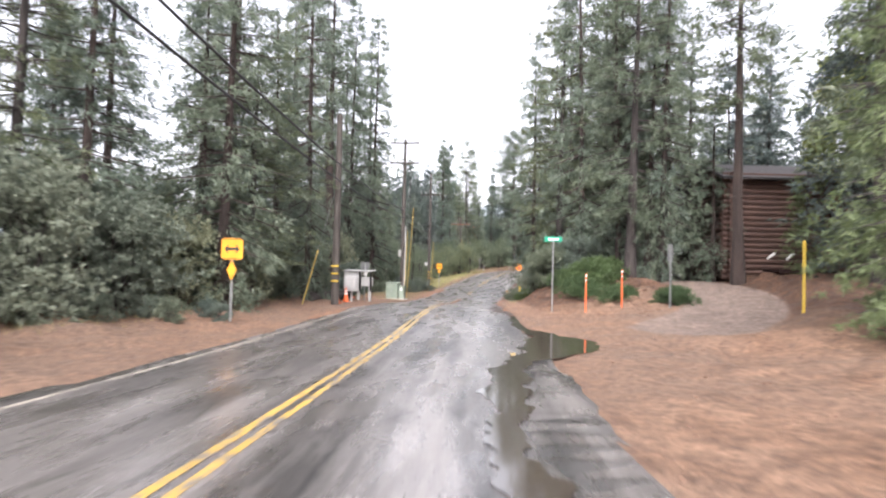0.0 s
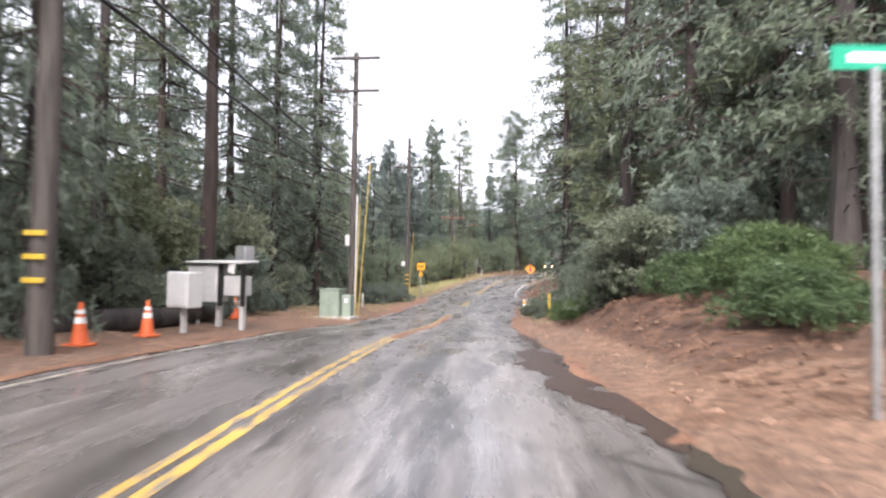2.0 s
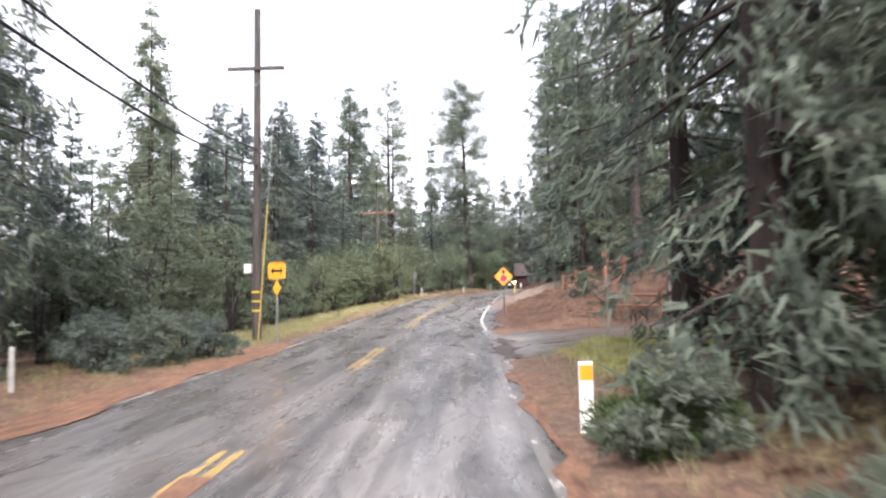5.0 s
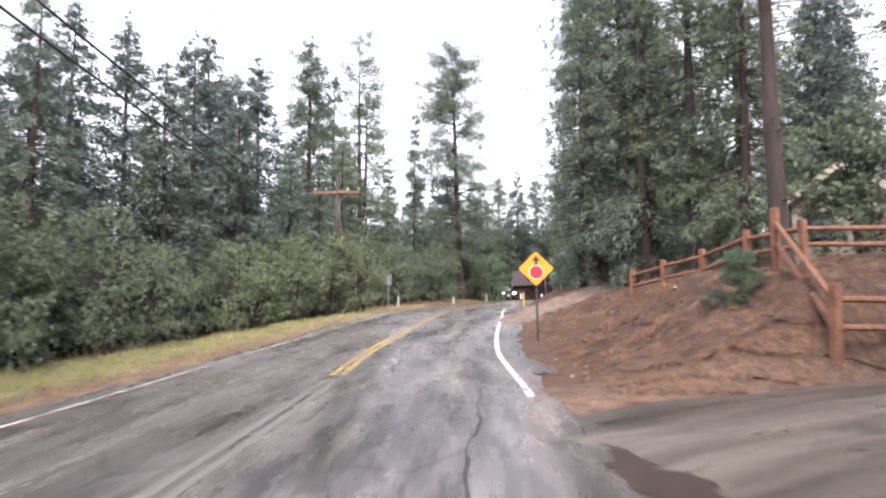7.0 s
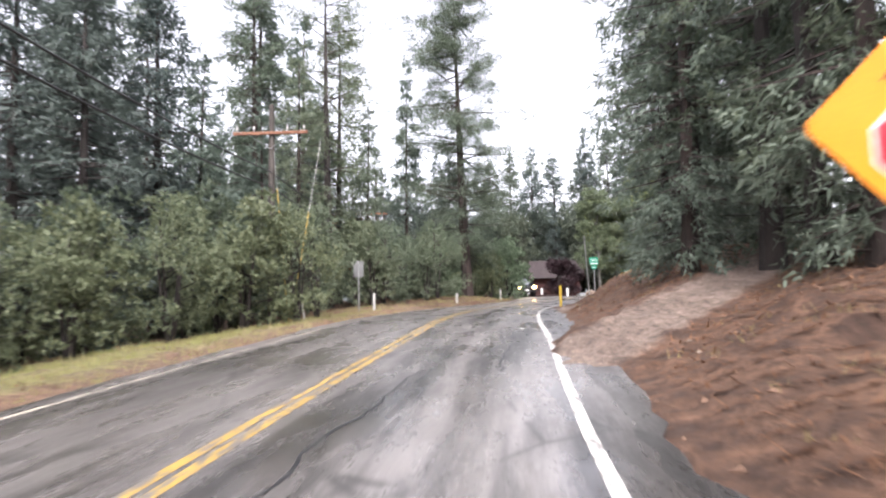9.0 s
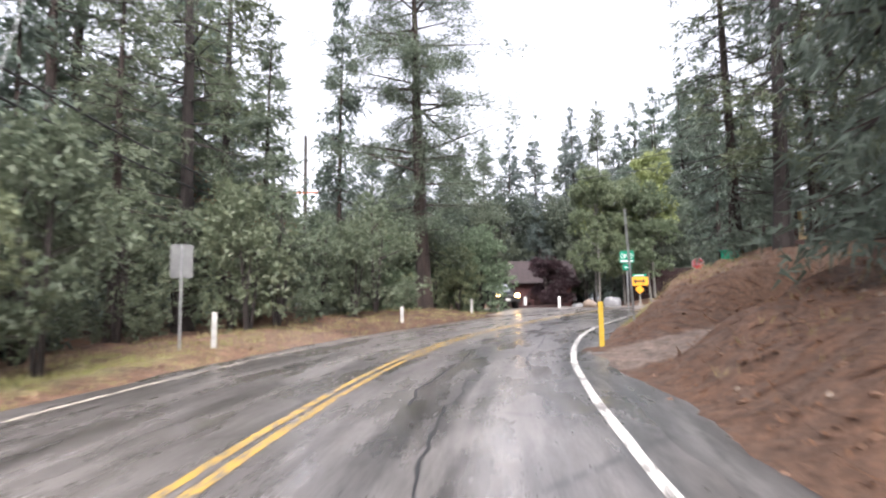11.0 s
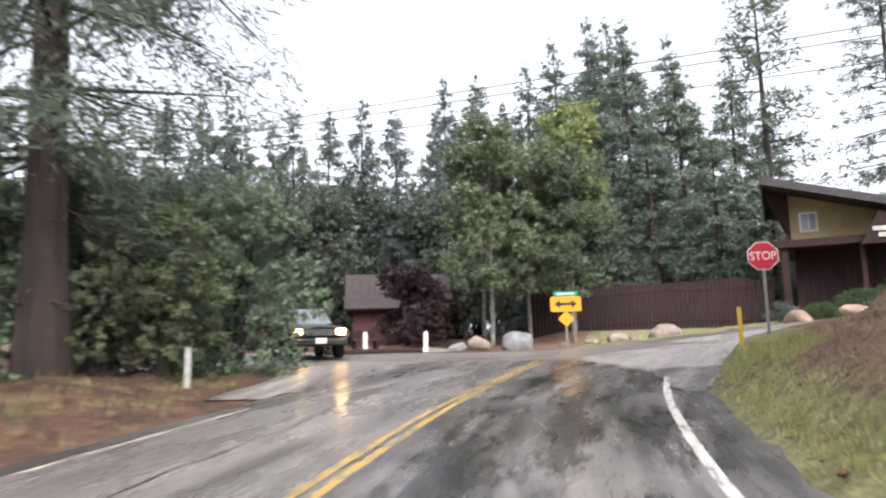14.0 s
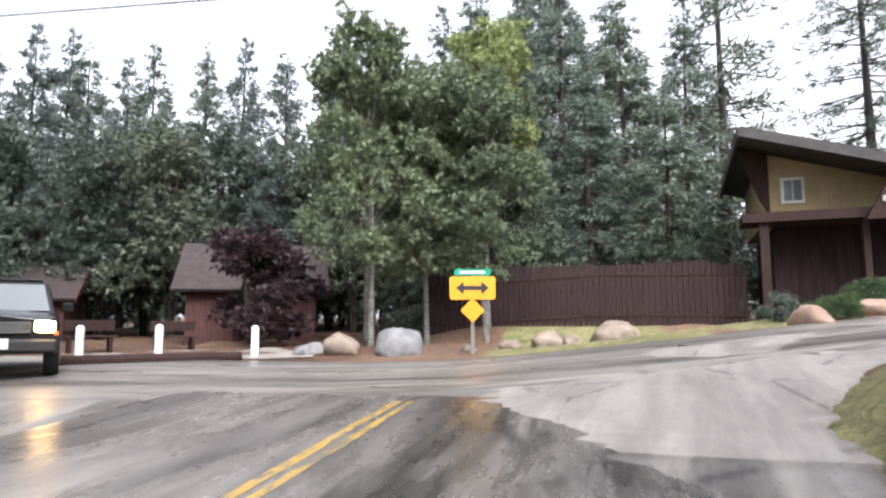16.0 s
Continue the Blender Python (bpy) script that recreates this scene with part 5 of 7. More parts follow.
# Trees that stand out
MARKED = [
    ("old", 16.25, 123.9, 1.0), ("cedar_b", 11.7, 126.0, 0.85, 1.32), ("cedar", 1.7, 115.2, 1.28), ("cedar_b", 3.5, 127.3, 1.65),
        ("cedar_n", -5.0, 31.4, 0.62, 1.3), ("cedar_n", -6.4, 23.0, 0.95), ("pine_n", -6.6, 27.0, 1.05, 0.5), ("brush", -8.6, 15.6, 0.9), ("brush", -8.2, 19.4, 0.85), ("brush", -10.4, 12.4, 1.0), ("brush", -7.4, 21.8, 0.7), ("brush", -11.6, 16.6, 1.1), ("brush", -12.5, 9.5, 1.0), ("brush", -6.4, 25.2, 0.6), ("pine_n", -13.5, 21.5, 0.9), ("cedar_n", -11.8, 25.4, 0.95), ("pine_n", -15.6, 17.0, 0.95), ("pine_n", -11.0, 18.6, 0.8), ("pine_b", -6.1, 43.9, 1.0), ("cedar_n", -8.8, 46.5, 1.0, 1.3), ("cedar_n", -7.4, 50.8, 1.0, 1.45), ("cedar_n", -6.0, 53.6, 0.95, 1.4), ("cedar_n", -7.6, 24.5, 0.8), ("pine_n", -8.0, 28.5, 0.9), ("cedar_n", -7.0, 33.5, 0.85), ("pine_n", -7.4, 38.5, 0.9), ("cedar_n", -9.5, 19.5, 0.85), ("cedar_l", 10.5, 12.3, 0.62, 0.8), ("cedar_l", 12.6, 14.2, 0.8), ("cedar_l", 13.6, 11.0, 0.8, 1.0), ("cedar_l", 20.4, 33.2, 0.42, 0.5), ("cedar_n", 9.9, 37.9, 0.85, 1.4), ("cedar_n", 11.4, 35.6, 0.8, 1.3), ("cedar_n", 13.2, 34.2, 0.8, 1.3), ("cedar_n", 14.6, 37.0, 0.8, 1.25), ("pine_b", 16.5, 32.4, 0.9), ("cedar_n", 16.6, 35.6, 0.62), ("pine_n", 16.4, 39.0, 0.8), ("pine", 12.2, 37.4, 0.95), ("pine_n", 11.35, 33.5, 1.0), ("cedar_n", 10.4, 49.4, 0.75), ("cedar_n", 12.4, 50.8, 0.95), ("cedar_n", 12.0, 54.6, 0.95), ("oak_b", 11.2, 52.2, 0.7), ("aspen", 21.5, 31.5, 0.9), ("pine", 25.0, 33.0, 0.9), ("cedar_n", 12.6, 34.6, 0.8, 1.1), ("pine_n", 9.5, 43.2, 1.05), ("cedar_n", 8.9, 51.2, 0.95, 1.2), ("pine_n", 11.0, 47.0, 1.0),
    ("pine_n", 10.6, 53.0, 1.0), ("oak_b", 20.8, 76.8, 0.9), ("cedar_n", 11.6, 38.5, 1.0), ("pine", 12.0, 42.6, 1.05), ("cedar_n", 20.0, 97.6, 1.0, 1.2), ("pine_n", 18.9, 93.4, 1.0), ("cedar_n", 19.6, 95.6, 1.0, 1.3), ("pine", 15.6, 57.5, 1.0),
    ("pine_n", 19.2, 83.4, 0.95), ("cedar_n", 18.0, 85.0, 1.0), ("cedar_n", 17.2, 90.6, 0.85), ("pine_n", 18.0, 86.6, 0.9), ("pine_n", 25.4, 107.6, 0.9), ("cedar_n", 27.6, 108.8, 0.8), ("pine_n", 30.0, 110.4, 0.9), ("cedar", 33.0, 112.6, 0.85), ("pine_n", 28.4, 104.2, 0.95), ("cedar", 36.5, 115.0, 0.8), ("pine", 18.8, 89.5, 0.9), ("pine", 22.5, 85.0, 0.95), ("cedar", 21.5, 91.5, 0.95), ("cedar", 24.5, 98, 0.95),
    ("pine", 6.6, 119.5, 0.95), ("sparse", 6.3, 114.0, 0.9),
    ("plum", 28.6, 140.4, 1.15, 0.9), ("birch", 31.8, 137.4, 0.95), ("birch", 34.3, 138.3, 0.9), ("aspen", 37.0, 138.6, 1.0), ("birch", 35.6, 136.4, 0.85), ("aspen", 33.0, 141.0, 0.9),
    ("light", 19.9, 127.3, 1.0), ("light", 18.4, 126.4, 0.8), ("light", 17.0, 128.6, 0.75), ("oak_n", 13.4, 118.6, 0.85), ("oak_n", 11.0, 117.0, 0.7), ("oak_n", 13.6, 123.4, 0.8), ("light", 14.6, 124.4, 0.85), ("oak_n", 9.6, 113.6, 0.8), ("oak_n", 17.0, 125.2, 0.75), ("oak_b", 12.4, 115.8, 0.7), ("brown", 8.0, 123.0, 1.0), ("brown", 5.5, 120.0, 1.1), ("light", 13.4, 121.6, 0.75), ("oak_b", 18.3, 124.9, 0.7), ("oak_b", 12.0, 118.5, 0.8),
    ("oak_b", 9.0, 110.5, 0.8), ("oak", 8.0, 113.5, 0.75),
    ("grey", 7.4, 35.4, 0.95, 0.72), ("grey", 8.2, 36.9, 0.95, 0.8), ("grey", 6.9, 36.8, 0.6), ("grey", 9.2, 35.6, 1.0, 0.85), ("juniper", 9.4, 39.4, 0.85), ("juniper", 8.6, 41.2, 0.8), ("grey", 8.6, 46.6, 0.7), ("juniper", 7.2, 41.4, 0.6), ("juniper", 6.9, 39.5, 0.6), ("juniper", 7.8, 38.4, 0.75), ("juniper", 7.5, 50.8, 0.6),
    ("cedar_n", -4.6, 58.4, 1.0, 1.45), ("cedar_n", -6.6, 57.1, 1.0, 1.4), ("cedar_n", 10.0, 55.4, 0.85, 1.05), ("cedar_n", 26.2, 111.2, 0.95), ("pine_b", 18.2, 76.8, 0.85), ("cedar_n", 25.0, 78.0, 0.9), ("cedar_n", 19.6, 80.6, 0.9), ("oak_n", 6.2, 98.2, 0.65), ("oak_b", 4.6, 97.0, 0.9), ("oak", 6.6, 102.0, 0.7), ("oak_b", 3.2, 99.4, 1.0), ("cedar_b", 1.8, 101.5, 0.8), ("pine_n", 26.5, 74.8, 0.9),
    ("cedar_n", -5.2, 60.4, 1.05, 1.4), ("pine_n", 57, 131, 1.25), ("pine_n", 60.5, 137, 1.3), ("pine", 55, 142, 1.2), ("pine", 63, 128, 1.2), ("oak_b", 21.4, 84.6, 0.9), ("oak_b", 20.4, 83.2, 0.6), ("sage", 13.0, 71.2, 0.4), ("light", 13.4, 71.0, 0.19),
    ("juniper", 7.9, 29.2, 0.9), ("juniper", 8.8, 31.4, 1.1), ("juniper", 9.8, 33.8, 1.2), ("juniper", 8.2, 34.0, 0.9), ("juniper", 8.0, 36.2, 0.8), ("juniper", 10.4, 36.0, 1.2),
    ("juniper", 8.5, 25.6, 0.66), ("juniper", 10.3, 24.3, 0.66), ("juniper", 8.6, 46.0, 0.9), ("juniper", 9.4, 44.6, 1.0), ("juniper", 7.6, 44.0, 0.6),
    ("sage", -5.8, 17.4, 0.7), ("sage", -4.8, 18.2, 0.55), ("sage", -6.7, 18.6, 0.75), ("sage", -7.3, 16.3, 0.75), ("sage", -8.4, 15.2, 0.75), ("sage", -5.6, 19.6, 0.6), ("sage", -9.4, 13.6, 0.7),
    ("sage", -4.9, 45.2, 1.1), ("sage", -5.8, 46.6, 1.2), ("sage", -4.4, 47.6, 0.9), ("sage", -1.2, 59.6, 1.2), ("sage", -0.4, 61.0, 1.3), ("sage", -2.0, 61.6, 1.4), ("sage", 0.4, 62.6, 1.1),
    ("sage", -0.6, 63.6, 1.3), ("sage", 7.3, 50.2, 0.9), ("sage", 7.0, 47.4, 0.7), ("juniper", 41.0, 127.9, 0.6), ("juniper", 44.2, 128.4, 0.9), ("juniper", 46.2, 128.2, 0.9), ("sage", 40.2, 128.8, 0.8), ("sage", -4.6, 39.5, 1.3), ("sage", -4.9, 41.2, 1.4), ("sage", 12.2, 118.2, 0.9), ("sage", 10.8, 116.6, 1.0),
]
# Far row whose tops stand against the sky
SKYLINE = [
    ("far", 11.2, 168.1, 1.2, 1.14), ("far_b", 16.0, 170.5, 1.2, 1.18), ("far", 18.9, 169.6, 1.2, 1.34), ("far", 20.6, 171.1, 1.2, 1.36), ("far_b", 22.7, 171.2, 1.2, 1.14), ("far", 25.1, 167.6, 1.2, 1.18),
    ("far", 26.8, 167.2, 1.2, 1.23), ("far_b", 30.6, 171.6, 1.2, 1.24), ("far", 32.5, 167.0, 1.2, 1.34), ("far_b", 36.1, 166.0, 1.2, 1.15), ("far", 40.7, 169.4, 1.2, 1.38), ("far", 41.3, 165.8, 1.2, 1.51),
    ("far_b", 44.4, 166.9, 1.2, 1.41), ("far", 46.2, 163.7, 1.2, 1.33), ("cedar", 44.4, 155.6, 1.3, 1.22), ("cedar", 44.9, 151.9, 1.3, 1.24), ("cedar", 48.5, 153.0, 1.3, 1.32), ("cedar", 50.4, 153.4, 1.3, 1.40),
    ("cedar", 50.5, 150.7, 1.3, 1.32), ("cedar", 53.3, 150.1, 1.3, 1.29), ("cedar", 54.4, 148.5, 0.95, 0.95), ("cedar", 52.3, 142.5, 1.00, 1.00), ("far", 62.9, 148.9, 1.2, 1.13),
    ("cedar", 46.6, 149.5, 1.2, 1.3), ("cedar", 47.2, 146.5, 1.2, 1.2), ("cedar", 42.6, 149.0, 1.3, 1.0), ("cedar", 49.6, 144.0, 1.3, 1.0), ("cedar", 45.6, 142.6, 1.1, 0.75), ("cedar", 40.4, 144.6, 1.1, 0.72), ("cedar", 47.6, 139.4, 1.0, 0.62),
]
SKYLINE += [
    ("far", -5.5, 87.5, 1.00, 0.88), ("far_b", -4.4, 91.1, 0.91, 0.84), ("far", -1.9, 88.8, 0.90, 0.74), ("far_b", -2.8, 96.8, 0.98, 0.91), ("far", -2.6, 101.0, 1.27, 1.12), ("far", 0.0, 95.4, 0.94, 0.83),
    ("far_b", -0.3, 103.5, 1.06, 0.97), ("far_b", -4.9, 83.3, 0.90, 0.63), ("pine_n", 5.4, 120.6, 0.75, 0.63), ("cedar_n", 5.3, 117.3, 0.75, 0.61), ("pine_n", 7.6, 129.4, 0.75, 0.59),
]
for key, x, y, size, *tall in MARKED + SKYLINE:
    free(x, y, 0.1)
    plant(key, x, y, size, tall=tall[0] if tall else None)

# Woods along the road
grow = random.Random(11)


def wood(count, ys, ds, keys, sizes, gap, margin=2.5):
    made = tries = 0
    while made < count and tries < count * 40:
        tries += 1
        y0, d = grow.uniform(*ys), grow.uniform(*ds)
        i = int(np.interp(y0, MID[:, 1], np.arange(len(S))))
        x, y = MID[i] + SIDE[i] * d
        if clear(x, y, margin) and free(x, y, gap):
            key = grow.choice(keys)
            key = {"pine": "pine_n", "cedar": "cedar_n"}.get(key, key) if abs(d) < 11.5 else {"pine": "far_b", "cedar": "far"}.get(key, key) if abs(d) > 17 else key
            plant(key, x, y, grow.uniform(*sizes), rng=grow)
            made += 1


wood(26, (-2, 62), (-24, -11), ["pine", "pine_b", "cedar", "cedar", "cedar_b"], (0.6, 0.95), 2.8)
wood(42, (62, 112), (-26, -9), ["cedar", "cedar_b", "cedar", "cedar_b"], (0.6, 0.9), 2.3)
wood(5, (105, 122), (-26, -12), ["pine_b", "pine", "cedar_b"], (0.75, 1.0), 2.4)
wood(16, (24, 60), (12, 26), ["pine", "cedar", "pine_b", "cedar"], (0.75, 1.1), 3.0)
wood(15, (74, 116), (14, 30), ["pine", "pine_b", "cedar", "pine"], (0.7, 1.0), 3.2)
wood(8, (-12, 16), (13, 24), ["cedar", "pine"], (0.8, 1.0), 3.2)
wood(30, (0, 60), (-14, -8.6), ["brush", "oak_b", "brush", "oak_b"], (0.7, 1.1), 2.0, 1.0)
wood(14, (18, 50), (-8.8, -6.6), ["grey", "sage", "grey"], (0.5, 0.8), 1.6, 1.0)
wood(34, (62, 118), (-12, -7.6), ["oak_n", "oak_b", "oak_n", "oak_n"], (0.55, 0.9), 1.8, 1.0)


def row(count, x0, x1, y0, y1, keys, sizes, gap):
    made = tries = 0
    while made < count and tries < count * 40:
        tries += 1
        x, y = grow.uniform(x0, x1), grow.uniform(y0, y1)
        if clear(x, y, 1.5) and free(x, y, gap):
            plant(grow.choice(keys), x, y, grow.uniform(*sizes), rng=grow)
            made += 1


row(34, -25, 62, 150, 172, ["far", "far_b", "far"], (0.5, 0.72), 2.6)
row(14, 36, 62, 141, 150, ["oak_far", "cedar_b", "oak_far"], (0.6, 0.85), 2.6)
row(16, -18, 14, 140.5, 147, ["oak", "oak", "far", "oak", "cedar_b"], (0.9, 1.3), 2.2)
row(13, 10, 37, 151, 156, ["oak_far"], (1.0, 1.25), 2.6)
row(5, 12, 22, 142, 147, ["oak_far"], (0.6, 0.85), 2.2)
row(12, -40, 14, 142, 165, ["far", "far_b", "cedar"], (0.6, 0.85), 2.6)
row(16, 4, 60, 158, 163, ["oak_far"], (0.8, 1.1), 2.4)
row(9, 37, 56, 143, 151, ["oak"], (1.2, 1.6), 2.4)
row(8, 50, 75, 112, 135, ["pine", "far_b", "pine"], (0.9, 1.1), 3.0)


# ---- signs, posts and poles ----
def facing(deg_right):
    """The turn of a plate so that it faces someone who heads that many degrees right of north."""
    return -deg_right


def plate(w, h, corner=0.03):
    c = corner
    return [(-w / 2 + c, -h / 2), (w / 2 - c, -h / 2), (w / 2, -h / 2 + c), (w / 2, h / 2 - c), (w / 2 - c, h / 2), (-w / 2 + c, h / 2), (-w / 2, h / 2 - c), (-w / 2, -h / 2 + c)]


def diamond(r):
    c = 0.05 * r
    return [(0 - c, -r + c), (0 + c, -r + c), (r - c, -c), (r - c, c), (c, r - c), (-c, r - c), (-r + c, c), (-r + c, -c)]


def octagon(w):
    return [(w / 2 / math.cos(math.pi / 8) * math.cos(math.pi / 8 + k * math.pi / 4), w / 2 / math.cos(math.pi / 8) * math.sin(math.pi / 8 + k * math.pi / 4)) for k in range(8)]


def two_arrow(w, h):
    a, s = 0.33 * w, 0.16 * h
    return [(-w / 2, 0), (-w / 2 + a * 0.7, h / 2), (-w / 2 + a * 0.7, s), (w / 2 - a * 0.7, s), (w / 2 - a * 0.7, h / 2), (w / 2, 0), (w / 2 - a * 0.7, -h / 2),
            (w / 2 - a * 0.7, -s), (-w / 2 + a * 0.7, -s), (-w / 2 + a * 0.7, -h / 2)]


def flat(name, outline, y, material, parent, z=0.0, x=0.0, label="", thick=0.004):
    return part(name, slab(bmesh.new(), outline, thick, pose(x, y, z)), material, parent, label)


def u_post(parent, tall, material=STEEL, name="post"):
    bm = bmesh.new()
    box(bm, (0, 0.015, tall / 2 - 0.2), (0.05, 0.006, tall + 0.4))
    for s in (-1, 1):
        box(bm, (s * 0.027, 0, tall / 2 - 0.2), (0.006, 0.035, tall + 0.4))
    return part(name, bm, material, parent)


def curve_sign(x, y, turn, size, centre):
    """Amber square with a black double arrow, and a tall amber diamond below it."""
    z0 = height(x, y)
    t = thing("warning_sign", (x, y, z0), turn, "amber square arrow sign above a tall diamond plate", "road sign")
    c = centre - z0
    u_post(t, c + size / 2)
    p = flat("plate", plate(size, size, 0.05), -0.03, SIGN_YELLOW, t, c)
    flat("arrow", two_arrow(size * 0.7, size * 0.42), -0.036, BLACK, p, c)
    flat("border", plate(size * 1.0, 0.02, 0.004), -0.035, BLACK, p, c - size * 0.455)
    flat("border", plate(size * 1.0, 0.02, 0.004), -0.035, BLACK, p, c + size * 0.455)
    low = c - size * 0.5 - size * 0.48
    flat("diamond_plate", [(0, -size * 0.46), (size * 0.23, 0), (0, size * 0.46), (-size * 0.23, 0)], -0.03, SIGN_YELLOW, t, low, label="tall amber diamond plate")
    return t


curve_sign(-4.4, 17.9, facing(1), 0.6, 2.2)
curve_sign(1.6, 66.1, facing(8), 0.56, 1.82)


def stop_ahead(x, y, turn, centre):
    z0 = height(x, y)
    t = thing("stop_ahead_sign", (x, y, z0), turn, "amber diamond sign with arrow over red octagon on a thin post", "road sign")
    c = centre - z0
    u_post(t, c + 0.35, material=POLE_WOOD)
    p = flat("plate", diamond(0.47), -0.03, SIGN_ORANGE, t, c)
    flat("octagon", octagon(0.37), -0.036, SIGN_WHITE, p, c - 0.09)
    flat("red_octagon", octagon(0.34), -0.041, SIGN_RED, p, c - 0.09)
    flat("arrow", [(-0.04, 0.1), (0.04, 0.1), (0.04, 0.21), (0.12, 0.2), (0, 0.36), (-0.12, 0.2), (-0.04, 0.21)], -0.036, BLACK, p, c)


stop_ahead(11.15, 76.9, facing(10), 1.9)


def street_sign(x, y, turn, tall, w=0.66, label="green street name sign with white edge on a steel post"):
    t = thing("street_sign", (x, y, height(x, y)), turn, label, "road sign")
    part("post", bm_rod((0, 0, -0.3), (0, 0, tall), 0.03, None, 10), STEEL, t)
    p = part("plate", bm_box((0, 0, tall + 0.1), (w, 0.012, 0.19), bevel=0.003), SIGN_GREEN, t)
    part("word_bar", bm_box((0, -0.008, tall + 0.1), (w * 0.62, 0.004, 0.07)), SIGN_WHITE, p)
    part("bracket", bm_box((0, 0, tall), (0.06, 0.05, 0.05), bevel=0.01), STEEL, t)
    return t


street_sign(5.68, 24.3, facing(2), 2.62)
street_sign(16.3, 69.4, facing(38), 2.65, 0.7, "green street name sign on a thin dark post beside the driveway")


def bike_sign(x, y, turn):
    z0 = height(x, y)
    t = thing("bike_route_sign", (x, y, z0), turn, "green bicycle route sign with small arrow plate", "road sign")
    c = 3.84 - z0
    u_post(t, c + 0.2)
    p = flat("plate", plate(0.5, 0.44, 0.04), -0.03, SIGN_GREEN, t, c)
    for s in (-0.13, 0.13):
        ring = bmesh.new()
        bmesh.ops.create_cone(ring, cap_ends=False, segments=18, radius1=0.085, radius2=0.085, depth=0.004, matrix=pose(s, -0.036, c + 0.03, 90))
        bmesh.ops.solidify(ring, geom=ring.faces[:], thickness=0.016)
        part("wheel", ring, SIGN_WHITE, p)
    bm = bmesh.new()
    for a, b in (((-0.13, 0.03), (-0.04, 0.1)), ((-0.04, 0.1), (0.1, 0.1)), ((0.1, 0.1), (0, 0.03)), ((0, 0.03), (-0.13, 0.03)), ((0, 0.03), (-0.04, 0.1)), ((0.13, 0.03), (0.09, 0.14))):
        rod(bm, (a[0], -0.037, c + a[1]), (b[0], -0.037, c + b[1]), 0.008, None, 5)
    part("frame", bm, SIGN_WHITE, p)
    part("word_bar", bm_box((0, -0.036, c - 0.15), (0.44, 0.004, 0.055)), SIGN_WHITE, p)
    q = flat("arrow_plate", plate(0.3, 0.22, 0.03), -0.03, SIGN_GREEN, t, c - 0.37)
    flat("arrow", two_arrow(0.2, 0.1), -0.036, SIGN_WHITE, q, c - 0.37)


bike_sign(22.0, 111.4, facing(16))


def stop_sign(x, y, turn):
    z0 = height(x, y)
    t = thing("stop_sign", (x, y, z0), turn, "red octagonal stop sign with white lettering on a post", "road sign")
    c = 4.25 - z0
    u_post(t, c + 0.3)
    p = flat("plate", octagon(0.58), -0.03, SIGN_WHITE, t, c)
    flat("red_field", octagon(0.545), -0.036, SIGN_RED, p, c)
    lettering("letters", "STOP", 0.212, SIGN_WHITE, p, (0, -0.042, c - 0.005), stretch=1.15)


stop_sign(29.8, 119.9, facing(36))


def junction_sign(x, y, turn):
    z0 = height(x, y)
    t = thing("junction_sign", (x, y, z0), turn, "amber double arrow sign with green name plate and diamond", "road sign")
    c = 3.96 - z0
    part("post", bm_box((0, 0.06, c / 2), (0.1, 0.1, c + 0.7), bevel=0.01), BIRCH, t)
    p = flat("plate", plate(1.2, 0.6, 0.05), -0.02, SIGN_YELLOW, t, c)
    flat("arrow", two_arrow(0.86, 0.34), -0.026, BLACK, p, c)
    flat("diamond_plate", diamond(0.32), -0.02, SIGN_YELLOW, t, c - 0.58, label="small amber diamond plate")
    g = flat("name_plate", plate(0.95, 0.17, 0.02), -0.02, SIGN_GREEN, t, c + 0.41, label="green street name plate")
    part("word_bar", bm_box((0, -0.026, c + 0.41), (0.66, 0.004, 0.065)), SIGN_WHITE, g)


junction_sign(32.6, 132.2, facing(30))


def sign_back(x, y, tall, w, h, label, turn=0.0):
    t = thing("sign_back", (x, y, height(x, y)), turn, label, "road sign")
    u_post(t, tall)
    flat("plate", plate(w, h, 0.03), 0.03, BACK_GREY, t, tall - h / 2)


sign_back(8.3, 104.8, 2.35, 0.48, 0.76, "plain grey back of a road sign on a post", 10)
sign_back(-2.85, 37.5, 2.2, 0.5, 0.42, "faded grey sign back behind the mailboxes", 12)
sign_back(9.75, 23.2, 2.3, 0.24, 0.62, "narrow grey back of a sign on a post", 20)


def marker(x, y, tall, material, label, w=0.09, name="marker_post", lean=(0, 0), cap=None):
    t = thing(name, (x, y, height(x, y)), 0, label, "marker post", lean=lean)
    bm = bmesh.new()
    box(bm, (0, 0, tall / 2 - 0.1), (w, 0.02, tall + 0.2), bevel=0.006)
    box(bm, (0, 0.012, tall / 2 - 0.1), (w * 0.35, 0.02, tall + 0.18))
    part("post", bm, material, t)
    if cap:
        part("band", bm_box((0, -0.013, tall - 0.12), (w * 0.9, 0.006, 0.16)), cap, t)
    return t


